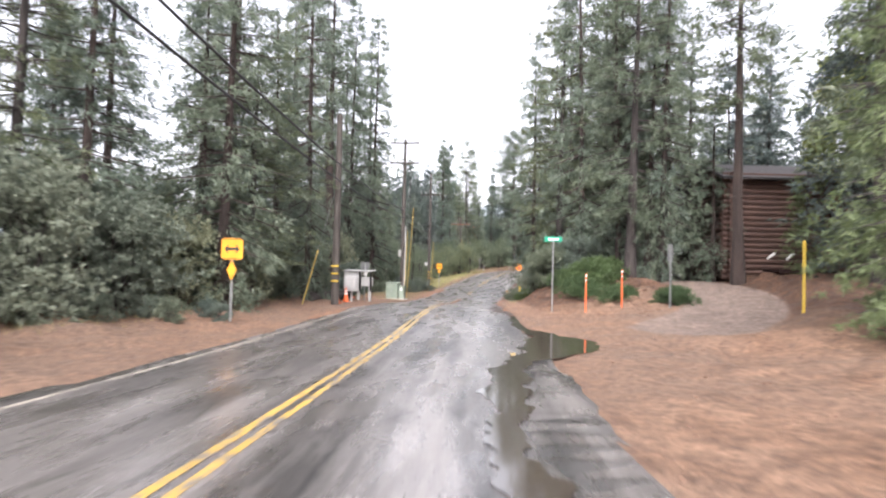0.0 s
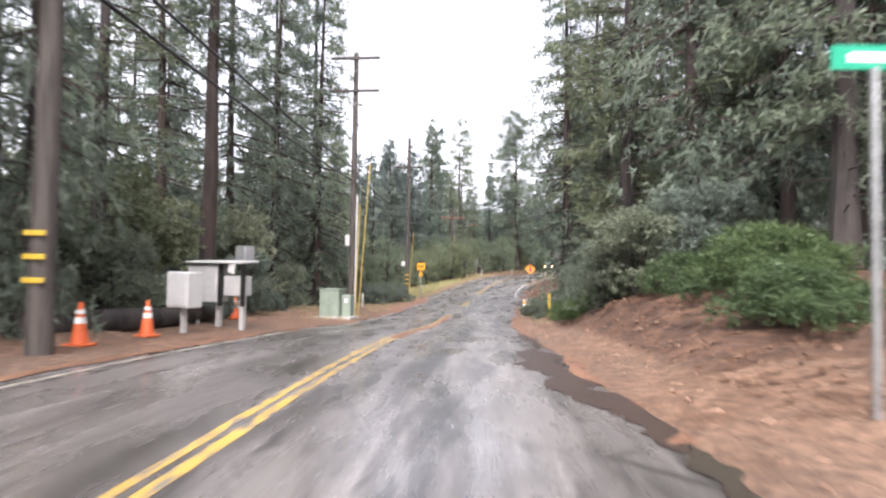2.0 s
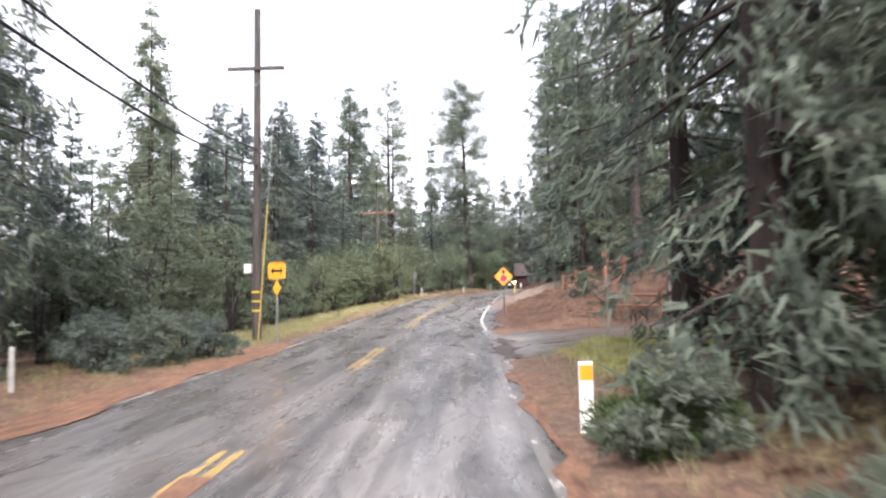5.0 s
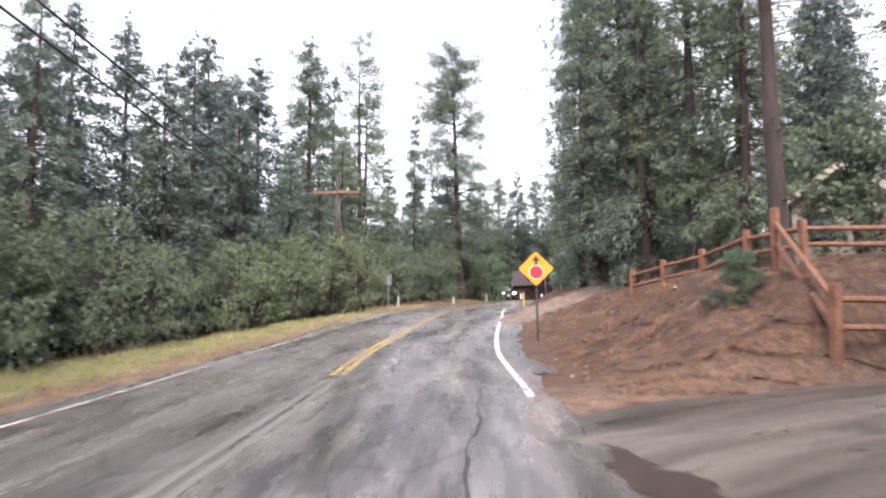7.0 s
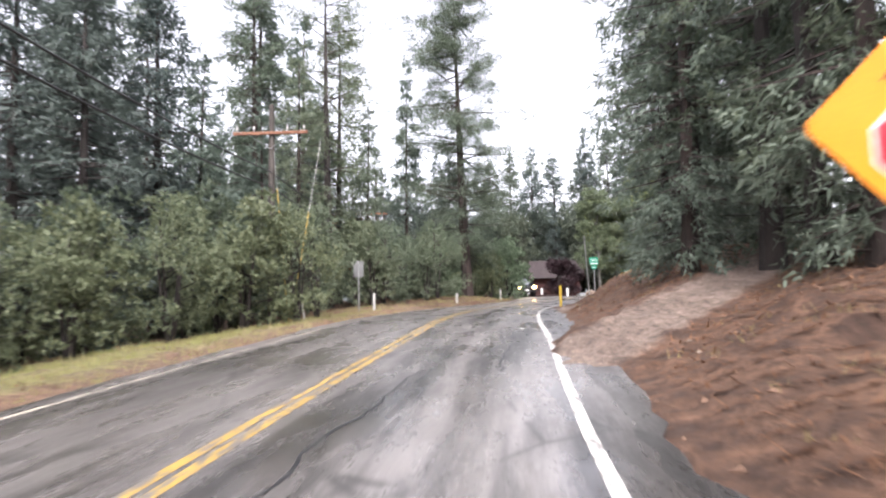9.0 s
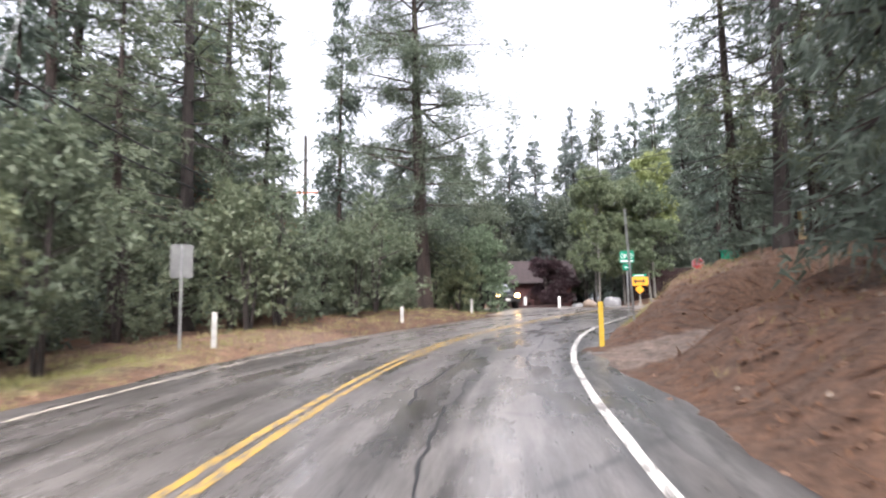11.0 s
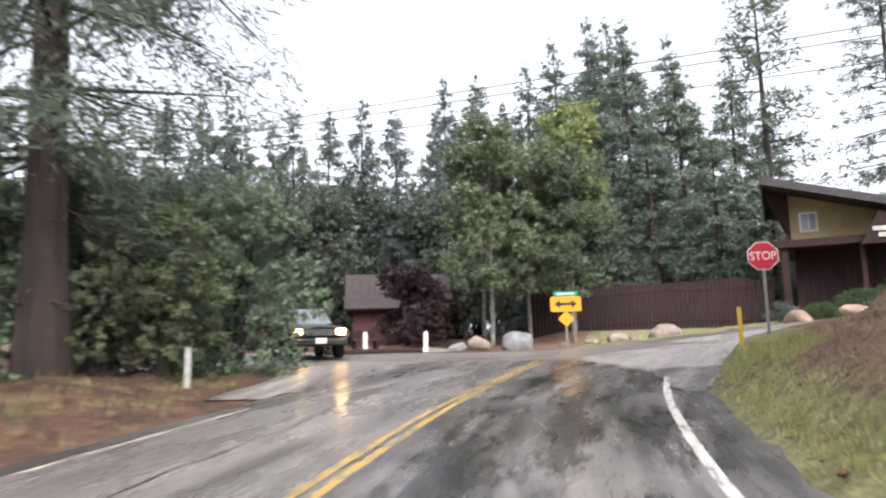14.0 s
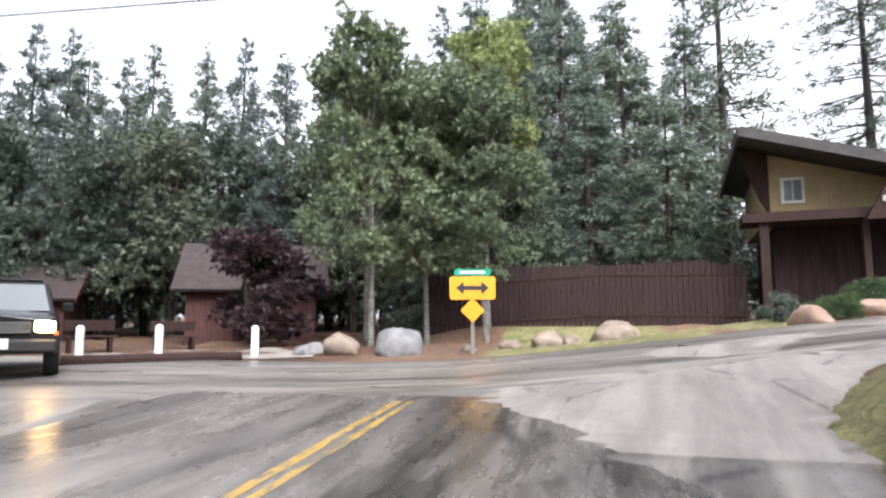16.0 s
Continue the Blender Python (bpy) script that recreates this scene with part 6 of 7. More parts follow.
marker(17.28, 102.65, 0.95, YELLOW, "yellow fibreglass marker post on the dirt bank", 0.11)
marker(28.55, 119.4, 0.76, YELLOW, "yellow fibreglass marker post beside the stop sign", 0.1)
marker(7.45, 47.4, 0.95, YELLOW, "yellow fibreglass marker post by the culvert", 0.11)
marker(7.0, 51.7, 0.75, SIGN_WHITE, "white marker post with a yellow reflector", 0.16, cap=SIGN_YELLOW)
marker(9.0, 105.0, 0.82, POST_WHITE, "white roadside marker post on the grass verge", 0.12, cap=GREY_PAINT)
marker(14.2, 114.6, 0.62, POST_WHITE, "white roadside marker post beside the bushes", 0.13, cap=GREY_PAINT)
marker(18.8, 123.6, 0.8, POST_WHITE, "white roadside marker post at the corner", 0.12, cap=GREY_PAINT)
marker(6.2, 101.2, 0.9, GREY_PAINT, "grey leaning marker post on the verge", 0.08, lean=(0, -8))
marker(-1.6, 57.0, 0.8, POST_WHITE, "white roadside marker post in the brush", 0.1, cap=GREY_PAINT)
marker(12.9, 20.2, 2.3, YELLOW, "tall yellow marker post by the dirt driveway", 0.09)
for x, y in ((6.72, 23.3), (8.2, 23.9)):
    t = marker(x, y, 1.35, ORANGE, "orange delineator post with white top", 0.05, "delineator_post")
    tagged(t, group="orange delineators")
    part("reflector", bm_box((0, -0.014, 1.27), (0.047, 0.006, 0.09)), SIGN_WHITE, t)
    part("reflector", bm_box((0, -0.014, 1.1), (0.047, 0.006, 0.06)), SIGN_WHITE, t)

t = thing("steel_post", (20.2, 107.2, height(20.2, 107.2)), 0, "bare leaning galvanised steel post on the bank", "post", lean=(0, -3))
u_post(t, 3.3)


def traffic_cone(x, y):
    t = thing("traffic_cone", (x, y, height(x, y)), random.uniform(0, 90), "orange traffic cone with white bands on dirt", "traffic cone", "cones along the shoulder")
    part("base", bm_box((0, 0, 0.02), (0.36, 0.36, 0.04), bevel=0.01), ORANGE, t)
    body = part("cone", bm_rod((0, 0, 0.04), (0, 0, 0.7), 0.14, 0.03, 18), ORANGE, t)
    part("band", bm_rod((0, 0, 0.36), (0, 0, 0.46), 0.093, 0.077, 18), SIGN_WHITE, body)
    part("band", bm_rod((0, 0, 0.51), (0, 0, 0.58), 0.07, 0.059, 18), SIGN_WHITE, body)


for x, y in ((-3.3, 30.0), (-3.2, 32.25), (-4.0, 40.6)):
    traffic_cone(x, y)


def utility_pole(x, y, tall, arms, label, arm_material=POLE_WOOD, lean=(0, 0), bands=False, turn=-8.0, thick=0.17):
    """A wooden pole with crossarms, braces and insulators."""
    z0 = height(x, y)
    t = thing("utility_pole", (x, y, z0), turn, label, "utility pole", lean=lean)
    part("pole", bm_rod((0, 0, -0.5), (0, 0, tall), thick, 0.65 * thick, 12), POLE_WOOD, t)
    for z, half in arms:
        a = part("crossarm", bm_box((0, -0.16, z), (2 * half, 0.1, 0.12), bevel=0.01), arm_material, t)
        for s in (-0.9, -0.45, 0.45, 0.9):
            bm = bmesh.new()
            rod(bm, (s * half, -0.16, z + 0.05), (s * half, -0.16, z + 0.2), 0.015, None, 6)
            rod(bm, (s * half, -0.16, z + 0.17), (s * half, -0.16, z + 0.3), 0.05, 0.03, 8)
            part("insulator", bm, GREY_PAINT, a)
        bm = bmesh.new()
        for s in (-1, 1):
            rod(bm, (s * half * 0.6, -0.2, z - 0.04), (0, -0.2, z - 0.65), 0.012, None, 5)
        part("brace", bm, STEEL, t)
    if bands:
        for k in range(3):
            part("reflector_band", bm_box((0.02, -thick - 0.005, 1.05 + 0.33 * k), (1.75 * thick, 0.02, 0.075), bevel=0.005), YELLOW, t, "yellow reflective band")
    return t


POLES = [(-4.6, -9.0, 11.0), (-1.3, 49.1, 12.1), (0.5, 68.7, 12.2), (4.95, 100.6, 9.0), (9.5, 134.0, 12.3)]
utility_pole(*POLES[0], [(10.6, 1.1)], "weathered wooden utility pole with one crossarm")
p1 = utility_pole(*POLES[1], [(11.8, 1.15), (10.28, 1.15)], "tall weathered utility pole with two crossarms")
p2 = utility_pole(*POLES[2], [(9.9, 1.05)], "weathered utility pole with yellow reflective bands and a grey meter box", bands=True)
utility_pole(*POLES[3], [(7.8, 1.5)], "utility pole with reddish covered crossarm and yellow guys", FENCE_WOOD)
utility_pole(*POLES[4], [(8.3, 1.0)], "thin utility pole with bright orange covered crossarm", ORANGE)
part("meter_box", bm_box((-0.28, -0.1, 2.55), (0.26, 0.2, 0.34), bevel=0.02), SIGN_WHITE, p2)
part("conduit", bm_rod((0.2, -0.1, 0), (0.2, -0.08, 5.5), 0.045, None, 8), GREY_PAINT, p1)
part("meter_box", bm_box((-0.2, -0.12, 3.4), (0.2, 0.15, 0.5), bevel=0.02), GREY_PAINT, p1)
t = utility_pole(-3.2, 28.75, 8.5, [], "dark wooden pole with three yellow reflective bands", bands=True, thick=0.19)


def cable(name, a, b, sag, r, label, material=CABLE):
    cu = bpy.data.curves.new(name, "CURVE")
    cu.dimensions, cu.bevel_depth, cu.bevel_resolution = "3D", r, 1
    sp = cu.splines.new("POLY")
    n = 22
    sp.points.add(n)
    for k in range(n + 1):
        u = k / n
        p = Vector(a).lerp(Vector(b), u)
        sp.points[k].co = (p.x, p.y, p.z - 4 * sag * u * (1 - u), 1)
    tmp = bpy.data.objects.new(name, cu)
    me = bpy.data.meshes.new_from_object(tmp)
    bpy.data.objects.remove(tmp)
    ob = link_mesh(name, me, material)
    return tagged(ob, label, "cable", "overhead cables")


tops = [(x, y, height(x, y)) for x, y, _ in POLES]
levels = [(5.9, 6.6), (6.1, 6.7), (6.3, 6.9), (5.6, 6.2), (6.4, 7.0)]
armz = [10.8, 11.8, 10.1, 8.0, 9.1]
for k in range(4):
    (xa, ya, za), (xb, yb, zb) = tops[k], tops[k + 1]
    for j in range(2):
        cable("telephone_cable", (xa, ya - 0.2, za + levels[k][j]), (xb, yb - 0.2, zb + levels[k + 1][j]), 0.9 if k == 0 else 0.6, 0.03 if k < 2 else 0.028, "thick black overhead cable between wooden poles")
    for s in (-0.8, 0.8):
        cable("power_line", (xa + s, ya - 0.2, za + armz[k]), (xb + s, yb - 0.2, zb + armz[k + 1]), 0.7, 0.007, "thin overhead power line between crossarms")
for za, zb in ((8.7, 13.8), (9.0, 15.0), (9.2, 15.5)):
    cable("power_line", (-6, 151.2, za), (58, 116, zb), 0.3, 0.02, "thin overhead power line across the junction")


GUARD = plain("faded_yellow_plastic", (0.4, 0.29, 0.06), (0.5, 0.37, 0.1), 6.0, 0.6, 0, 0.05, 0.002)


def guy(x, y, top, foot, guard, label):
    """A stay wire with a yellow plastic guard on its lower end."""
    t = thing("guy_wire", (x, y, height(x, y)), 0, label, "guy wire")
    top, foot = Vector(top), Vector(foot)
    way = (top - foot).normalized()
    part("wire", bm_rod(tuple(foot), tuple(top), 0.008, None, 5), STEEL, t)
    part("guard", bm_rod(tuple(foot), tuple(foot + way * guard), 0.024, None, 8), GUARD, t, "yellow plastic guy guard")


guy(-1.08, 48.8, (0.2, 0.0, 9.0), (0, 0, -0.1), 5.2, "stay wire with a long yellow guard beside the pole")
guy(-1.02, 48.6, (0.75, 0.4, 12.0), (0.1, 0, -0.1), 7.0, "stay wire with a long yellow guard leaning from the pole")
guy(-4.4, 28.4, (1.2, 1.0, 6.0), (-0.2, 0, -0.1), 2.6, "leaning stay wire with yellow guard in the brush")
guy(0.7, 68.0, (0.45, 0.6, 9.0), (0.0, -0.2, -0.1), 5.0, "stay wire with a yellow guard beside the pole")
guy(5.4, 100.3, (-0.4, 0.3, 7.5), (0.3, -0.4, -0.1), 5.5, "stay wire with a long yellow guard by the orange crossarm")
guy(5.6, 99.6, (1.3, 1.2, 7.5), (0.2, -0.2, -0.1), 4.6, "leaning stay wire with yellow guard on the verge")


def cabinet(x, y, turn):
    t = thing("transformer_cabinet", (x, y, height(x, y)), turn, "pale green metal transformer cabinet on a concrete pad", "utility cabinet")
    part("pad", bm_box((0.02, 0, 0.0), (1.5, 1.2, 0.12), bevel=0.02), CONCRETE, t)
    body = part("body", bm_box((-0.2, 0, 0.6), (0.84, 0.95, 1.1), bevel=0.025), CAB_GREEN, t)
    part("lid", bm_box((-0.2, -0.02, 1.17), (0.89, 1.0, 0.06), bevel=0.015), CAB_GREEN, body)
    for s in (-0.405, 0.005):
        part("door", bm_box((s, -0.482, 0.58), (0.39, 0.012, 0.95), bevel=0.004), CAB_GREEN, body)
    part("lock", bm_box((-0.2, -0.5, 0.6), (0.05, 0.03, 0.12), bevel=0.006), STEEL, body)
    side = part("side_box", bm_box((0.43, 0.1, 0.5), (0.38, 0.5, 0.9), bevel=0.02), CAB_GREEN, t)
    part("warning_label", bm_box((0.43, -0.153, 0.72), (0.14, 0.004, 0.16)), SIGN_WHITE, side)


cabinet(-1.6, 46.9, -12)


GREY_PALE = plain("pale_grey_paint", (0.5, 0.5, 0.49), (0.6, 0.6, 0.58), 2.0, 0.5, 0, 0.1, 0.003)


def mailboxes(x, y, turn):
    z0 = height(x, y)
    t = thing("parcel_box", (x + 0.18, y, z0), turn, "plain pale grey parcel box on a post", "mailbox")
    part("post", bm_box((0, 0, 0.2), (0.1, 0.1, 0.9)), GREY_PAINT, t)
    b = part("body", bm_box((0, 0, 0.95), (0.58, 0.5, 0.8), bevel=0.03), GREY_PALE, t)
    part("door", bm_box((0, -0.256, 0.95), (0.5, 0.01, 0.68), bevel=0.004), GREY_PALE, b)
    u = thing("mailbox_shelter", (x - 0.05, y + 2.2, height(x, y + 2.2)), turn, "grey cluster mailbox under a grey metal shelter", "mailbox")
    for sx in (-0.35, 0.35, 1.05):
        part("post", bm_box((sx, 0, 0.25), (0.12, 0.12, 1.1)), GREY_PAINT, u)
    b = part("mailbox", bm_box((0, 0, 1.05), (0.9, 0.5, 0.95), bevel=0.03), GREY_PAINT, u)
    for i in range(3):
        for j in range(4):
            part("door", bm_box((-0.28 + 0.28 * i, -0.255, 0.7 + 0.23 * j), (0.25, 0.012, 0.2), bevel=0.004), GREY_PAINT, b)
    part("roof", bm_box((0.4, 0, 1.6), (1.7, 0.7, 0.05), (4, 0, 0), 0.01), GREY_PAINT, u)
    for sx in (0.52, 1.18):
        part("frame", bm_box((sx, -0.2, 1.05), (0.07, 0.1, 1.1)), BLACK, u)
    part("slot_box", bm_box((0.85, 0.05, 1.0), (0.55, 0.4, 0.5), bevel=0.02), GREY_PAINT, u)
    part("flap", bm_box((0.9, -0.28, 1.45), (0.2, 0.02, 0.28), (15, 20, 0)), SIGN_WHITE, u)


mailboxes(-3.3, 33.9, -20)

t = thing("fallen_log", (-4.2, 34.0, height(-4.2, 34.0) + 0.22), -10, "long fallen dark log lying along the shoulder", "log")
bm = bmesh.new()
for k in range(5):
    rod(bm, (0.05 * math.sin(2 * k), -3.4 + 1.36 * k, 0.03 * math.cos(3 * k)), (0.05 * math.sin(2 * k + 2), -3.4 + 1.36 * (k + 1), 0.03 * math.cos(3 * k + 3)), 0.3 - 0.02 * k, 0.28 - 0.02 * k, 12)
part("log", bm, BARK, t, smooth=True)
for k in range(3):
    part("branch_stub", bm_rod((0.2, -1.8 + 1.7 * k, 0.1), (0.45, -1.7 + 1.7 * k, 0.35), 0.05, 0.02, 6), BARK, t)


# ---- rail fence ----
def rail_fence(points, label, rails=(0.55, 1.0), tall=1.25):
    t = thing("rail_fence", label=label, category="fence")
    for (ax, ay), (bx, by) in zip(points, points[1:]):
        ln = math.hypot(bx - ax, by - ay)
        n = max(1, round(ln / 2.2))
        spots = [(ax + (bx - ax) * k / n, ay + (by - ay) * k / n) for k in range(n + 1)]
        spots = [(x, y, height(x, y)) for x, y in spots]
        for x, y, z in spots[(0 if (ax, ay) == points[0] else 1):]:
            part("post", bm_box((x, y, z + tall / 2 - 0.15), (0.14, 0.14, tall + 0.3), (random.uniform(-2, 2), random.uniform(-2, 2), random.uniform(0, 30)), 0.012), FENCE_WOOD, t)
        for (xa, ya, za), (xb, yb, zb) in zip(spots, spots[1:]):
            for r in rails:
                part("rail", bm_rod((xa, ya, za + r), (xb, yb, zb + r + random.uniform(-0.03, 0.03)), 0.062, 0.05, 7), FENCE_WOOD, t)


rail_fence([(24.5, 69.6), (13.6, 69.0), (14.5, 71.6)], "reddish split-rail fence on the dirt bank by the driveway")
rail_fence([(26, 73.0), (15.6, 72.3), (15.3, 75.8), (15.1, 79.8)], "reddish split-rail fence along the crest of the bank", (0.4, 0.75), 0.95)


PALE_WALL = plain("pale_siding", (0.36, 0.31, 0.25), (0.48, 0.43, 0.36), 2.0, 0.8, 0, 0.2, 0.005)


# ---- buildings ----
def gable(bm, w, d, eave, peak, over=0.4, thick=0.12):
    """Two roof slabs with the ridge along y."""
    for s in (-1, 1):
        half = w / 2 + over
        ln = math.hypot(half, (peak - eave) * half / (w / 2))
        ang = math.degrees(math.atan2(peak - eave, w / 2))
        cx, cz = s * half / 2, peak - (peak - eave) * (half / 2) / (w / 2)
        box(bm, (cx, 0, cz + thick / 2), (ln, d + 2 * over, thick), (0, s * ang, 0))
    return bm


def window(parent, x, y, z, w, h, trim=SIGN_WHITE):
    f = part("window", bm_box((x, y, z), (w + 0.16, 0.1, h + 0.16), bevel=0.01), trim, parent)
    for s in (-1, 1):
        part("pane", bm_box((x + s * w / 4, y - 0.055, z), (w / 2 - 0.03, 0.02, h - 0.04)), GLASS, f)


def log_cabin(x, y, turn):
    t = thing("log_cabin", (x, y, height(x, y)), turn, "brown log cabin with a dark porch deck above the driveway", "house")
    w, d, tall = 9.6, 5.6, 5.7
    part("core", bm_box((0, 0, tall / 2 - 0.5), (w - 0.3, d - 0.3, tall + 1)), DARK_WOOD, t)
    front = thing("wall")
    front.parent = t
    n = 20
    for k in range(n):
        z = 0.15 + k * (tall - 0.15) / (n - 1)
        part("log", bm_rod((-w / 2 - 0.25, -d / 2 + 0.12, z), (w / 2, -d / 2 + 0.12, z), 0.155, None, 8), LOG_WOOD, front)
        part("log", bm_rod((-w / 2 + 0.12, -d / 2 - 0.25, z), (-w / 2 + 0.12, d / 2, z), 0.155, None, 8), LOG_WOOD, front)
    bm = bmesh.new()
    gable(bm, d, w, 0, 1.0, 0.5)
    bm.transform(pose(0, 0, tall - 0.1, 0, 0, 90))
    part("roof", bm, ROOF_DARK, t)
    for s in (-1, 1):
        part("gable_wall", slab(bmesh.new(), [(-d / 2, 0), (d / 2, 0), (0, 0.95)], 0.2, pose(s * (w / 2 - 0.2), 0, tall, 0, 0, 90)), LOG_WOOD, t)
    window(t, 1.4, -d / 2 - 0.06, 3.3, 1.2, 1.1, DARK_WOOD)
    part("deck", bm_box((0.6, -d / 2 - 0.9, 0.55), (7.0, 1.7, 0.14)), DARK_WOOD, t)
    for k in range(4):
        part("deck_post", bm_box((-2.7 + 2.2 * k, -d / 2 - 1.6, 0.1), (0.16, 0.16, 0.9)), DARK_WOOD, t)
    for s in (-3.2, -2.2):
        part("stair_rail", bm_box((s, -d / 2 - 1.5, 1.3), (0.5, 0.07, 0.1), (0, -40, 0)), SIGN_WHITE, t)


log_cabin(21.8, 37.5, 0)


def small_house(x, y, turn, w, d, eave, peak, wall, roof, trim, label, name="house"):
    t = thing(name, (x, y, height(x, y)), turn, label, "house")
    outline = [(-w / 2, -0.6), (w / 2, -0.6), (w / 2, eave), (0, peak), (-w / 2, eave)]
    part("wall", slab(bmesh.new(), outline, d), wall, t)
    part("roof", gable(bmesh.new(), w, d, eave, peak, 0.5), roof, t)
    for s in (-1, 1):
        half = w / 2 + 0.5
        ang = math.degrees(math.atan2(peak - eave, w / 2))
        ln = half / math.cos(math.radians(ang))
        part("fascia", bm_box((s * half / 2, -d / 2 - 0.52, peak - (peak - eave) * half / w + 0.02), (ln, 0.05, 0.2), (0, s * ang, 0)), trim, t)
    n = int(w / 0.3)
    for k in range(n):
        part("board", bm_box((-w / 2 + (k + 0.5) * w / n, -d / 2 - 0.012, eave / 2 - 0.2), (0.25, 0.024, eave + 0.4)), wall, t)
    return t


h = small_house(23.0, 45.6, 0, 7.6, 5.6, 3.2, 5.0, DARK_WOOD, SHINGLE, DARK_WOOD, "dark low house with pale eaves and balcony among the pines")
part("eave_board", bm_box((-4.3, 0, 2.95), (0.08, 6.6, 0.34)), SIGN_WHITE, h, "pale board along the eave")
part("balcony", bm_box((-4.3, 0.2, 1.3), (1.0, 5.6, 0.3)), SIGN_WHITE, h, "pale balcony front")
h = small_house(22.9, 80.2, -38, 2.9, 3.0, 2.4, 3.4, PALE_WALL, ROOF_DARK, PALE_WALL, "small pale cottage with a dark roof behind the rail fence", "cottage")
window(h, -0.6, -1.56, 1.5, 0.6, 0.8, DARK_WOOD)
part("door", bm_box((0.7, -1.53, 0.9), (0.8, 0.06, 1.9), bevel=0.01), DARK_WOOD, h)

# Barn beyond the junction
b = small_house(30.0, 146.8, 76, 5.2, 5.0, 2.1, 3.9, MAROON, SHINGLE, MAROON, "maroon board barn with brown shingle roof beyond the junction", "barn")
part("door", bm_box((-2.64, -0.4, 1.0), (0.08, 2.2, 2.1), bevel=0.01), DARK_WOOD, b)
for s in (-1.0, 1.0):
    part("door_brace", bm_box((-2.69, -0.4, 1.0), (0.03, 0.1, 2.5), (s * 42, 0, 0)), MAROON, b)
h = small_house(19.0, 152.0, 82, 5.0, 8.0, 1.9, 3.2, MAROON, SHINGLE, MAROON, "low maroon shed with brown roof behind the trees", "shed")


def chalet(x, y, turn):
    """The tan house under a steep dark shed roof; its wall faces the junction, x runs along the wall."""
    z0 = height(x, y)
    t = thing("chalet_house", (x, y, z0), turn, "tan house with a steep dark overhanging roof and maroon lower storey", "house")
    low, top = 6.95 - z0, 9.35 - z0
    w, d, fall = 10.0, 9.0, 0.31
    roof_at = lambda q: top - fall * q
    part("lower_wall", bm_box((w / 2 + 0.3, d / 2 + 0.5, low / 2 - 0.5), (w - 0.4, d, low + 1)), FENCE_DARK, t, "dark maroon boarded lower storey")
    for k in range(24):
        part("lower_board", bm_box((0.32 + k * 0.4, 0.485, low / 2 - 0.2), (0.36, 0.03, low + 0.2)), FENCE_DARK, t)
    part("upper_wall", slab(bmesh.new(), [(0, low), (w, low), (w, max(low + 0.1, roof_at(w))), (3 * w / 4, max(low + 0.1, roof_at(0.75 * w))), (0.0, top)], d - 0.4, pose(0, d / 2, 0)), TAN_WALL, t)
    n = 25
    for k in range(n):
        xx = (k + 0.5) * w / n
        hh = max(0.1, roof_at(xx) - 0.08 - low)
        part("board", bm_box((xx, 0.185, low + hh / 2), (w / n - 0.04, 0.03, hh)), TAN_WALL, t)
    ang = math.degrees(math.atan(fall))
    ln = (w + 1.6) / math.cos(math.radians(ang))
    mid = roof_at(w / 2 - 0.2)
    part("roof", bm_box((w / 2 - 0.2, d / 2 - 0.6, mid + 0.16), (ln, d + 2.6, 0.2), (0, ang, 0)), ROOF_DARK, t)
    part("fascia", bm_box((w / 2 - 0.2, -1.94, mid + 0.1), (ln, 0.08, 0.36), (0, ang, 0)), ROOF_DARK, t)
    part("end_fascia", bm_box((-1.03, d / 2 - 0.6, roof_at(-1.0) + 0.06), (0.1, d + 2.6, 0.4)), ROOF_DARK, t)
    # Dark panel added in the shape of the overhang's shade beside the wall
    part("roof_wing", slab(bmesh.new(), [(-0.95, roof_at(-0.95)), (0.06, top - 0.05), (0.06, low + 0.1), (-0.28, low + 0.7)], 0.3, pose(0, 0.1, 0)), DARK_WOOD, t, "dark tapering panel added for the shade under the roof's tip")
    part("deck", bm_box((w / 2 - 0.3, -0.5, low - 0.2), (w + 1.4, 1.6, 0.34)), DARK_WOOD, t)
    for k in range(4):
        part("deck_post", bm_box((-0.3 + 3.1 * k, -1.0, low / 2 - 0.5), (0.3 if k == 0 else 0.2, 0.28, low + 0.3)), DARK_WOOD, t)
    window(t, 0.85, 0.13, low + 0.95, 0.62, 0.8)
    window(t, 6.3, 0.44, low - 1.3, 0.9, 0.8, DARK_WOOD)
    p = part("porch_gable", slab(bmesh.new(), [(2.7, low - 0.5), (4.9, low - 0.5), (3.5, low + 1.0)], 0.3, pose(0, -1.6, 0)), DARK_WOOD, t, "dark gable over the entrance")
    part("house_sign", bm_box((3.75, -1.79, low + 0.12), (1.15, 0.05, 0.2), (0, 3, 0), bevel=0.01), CONCRETE, p, "pale wooden name board")
    part("house_sign", bm_box((3.75, -1.79, low - 0.16), (0.75, 0.05, 0.2), (0, 3, 0), bevel=0.01), CONCRETE, p, "pale wooden name board")
    for k in range(2):
        part("entrance_post", bm_rod((4.8 + 1.5 * k, -1.3, -0.5), (4.8 + 1.5 * k, -1.3, low - 0.3), 0.16, 0.14, 9), DARK_WOOD, t, "thick log post")
    part("porch_lamp", bm_rod((6.6, -0.15, low + 0.35), (6.6, -0.15, low + 0.6), 0.08, 0.06, 8), LAMP, t, "small lit porch lamp")
    return t


chalet(45.7, 132.9, -48)


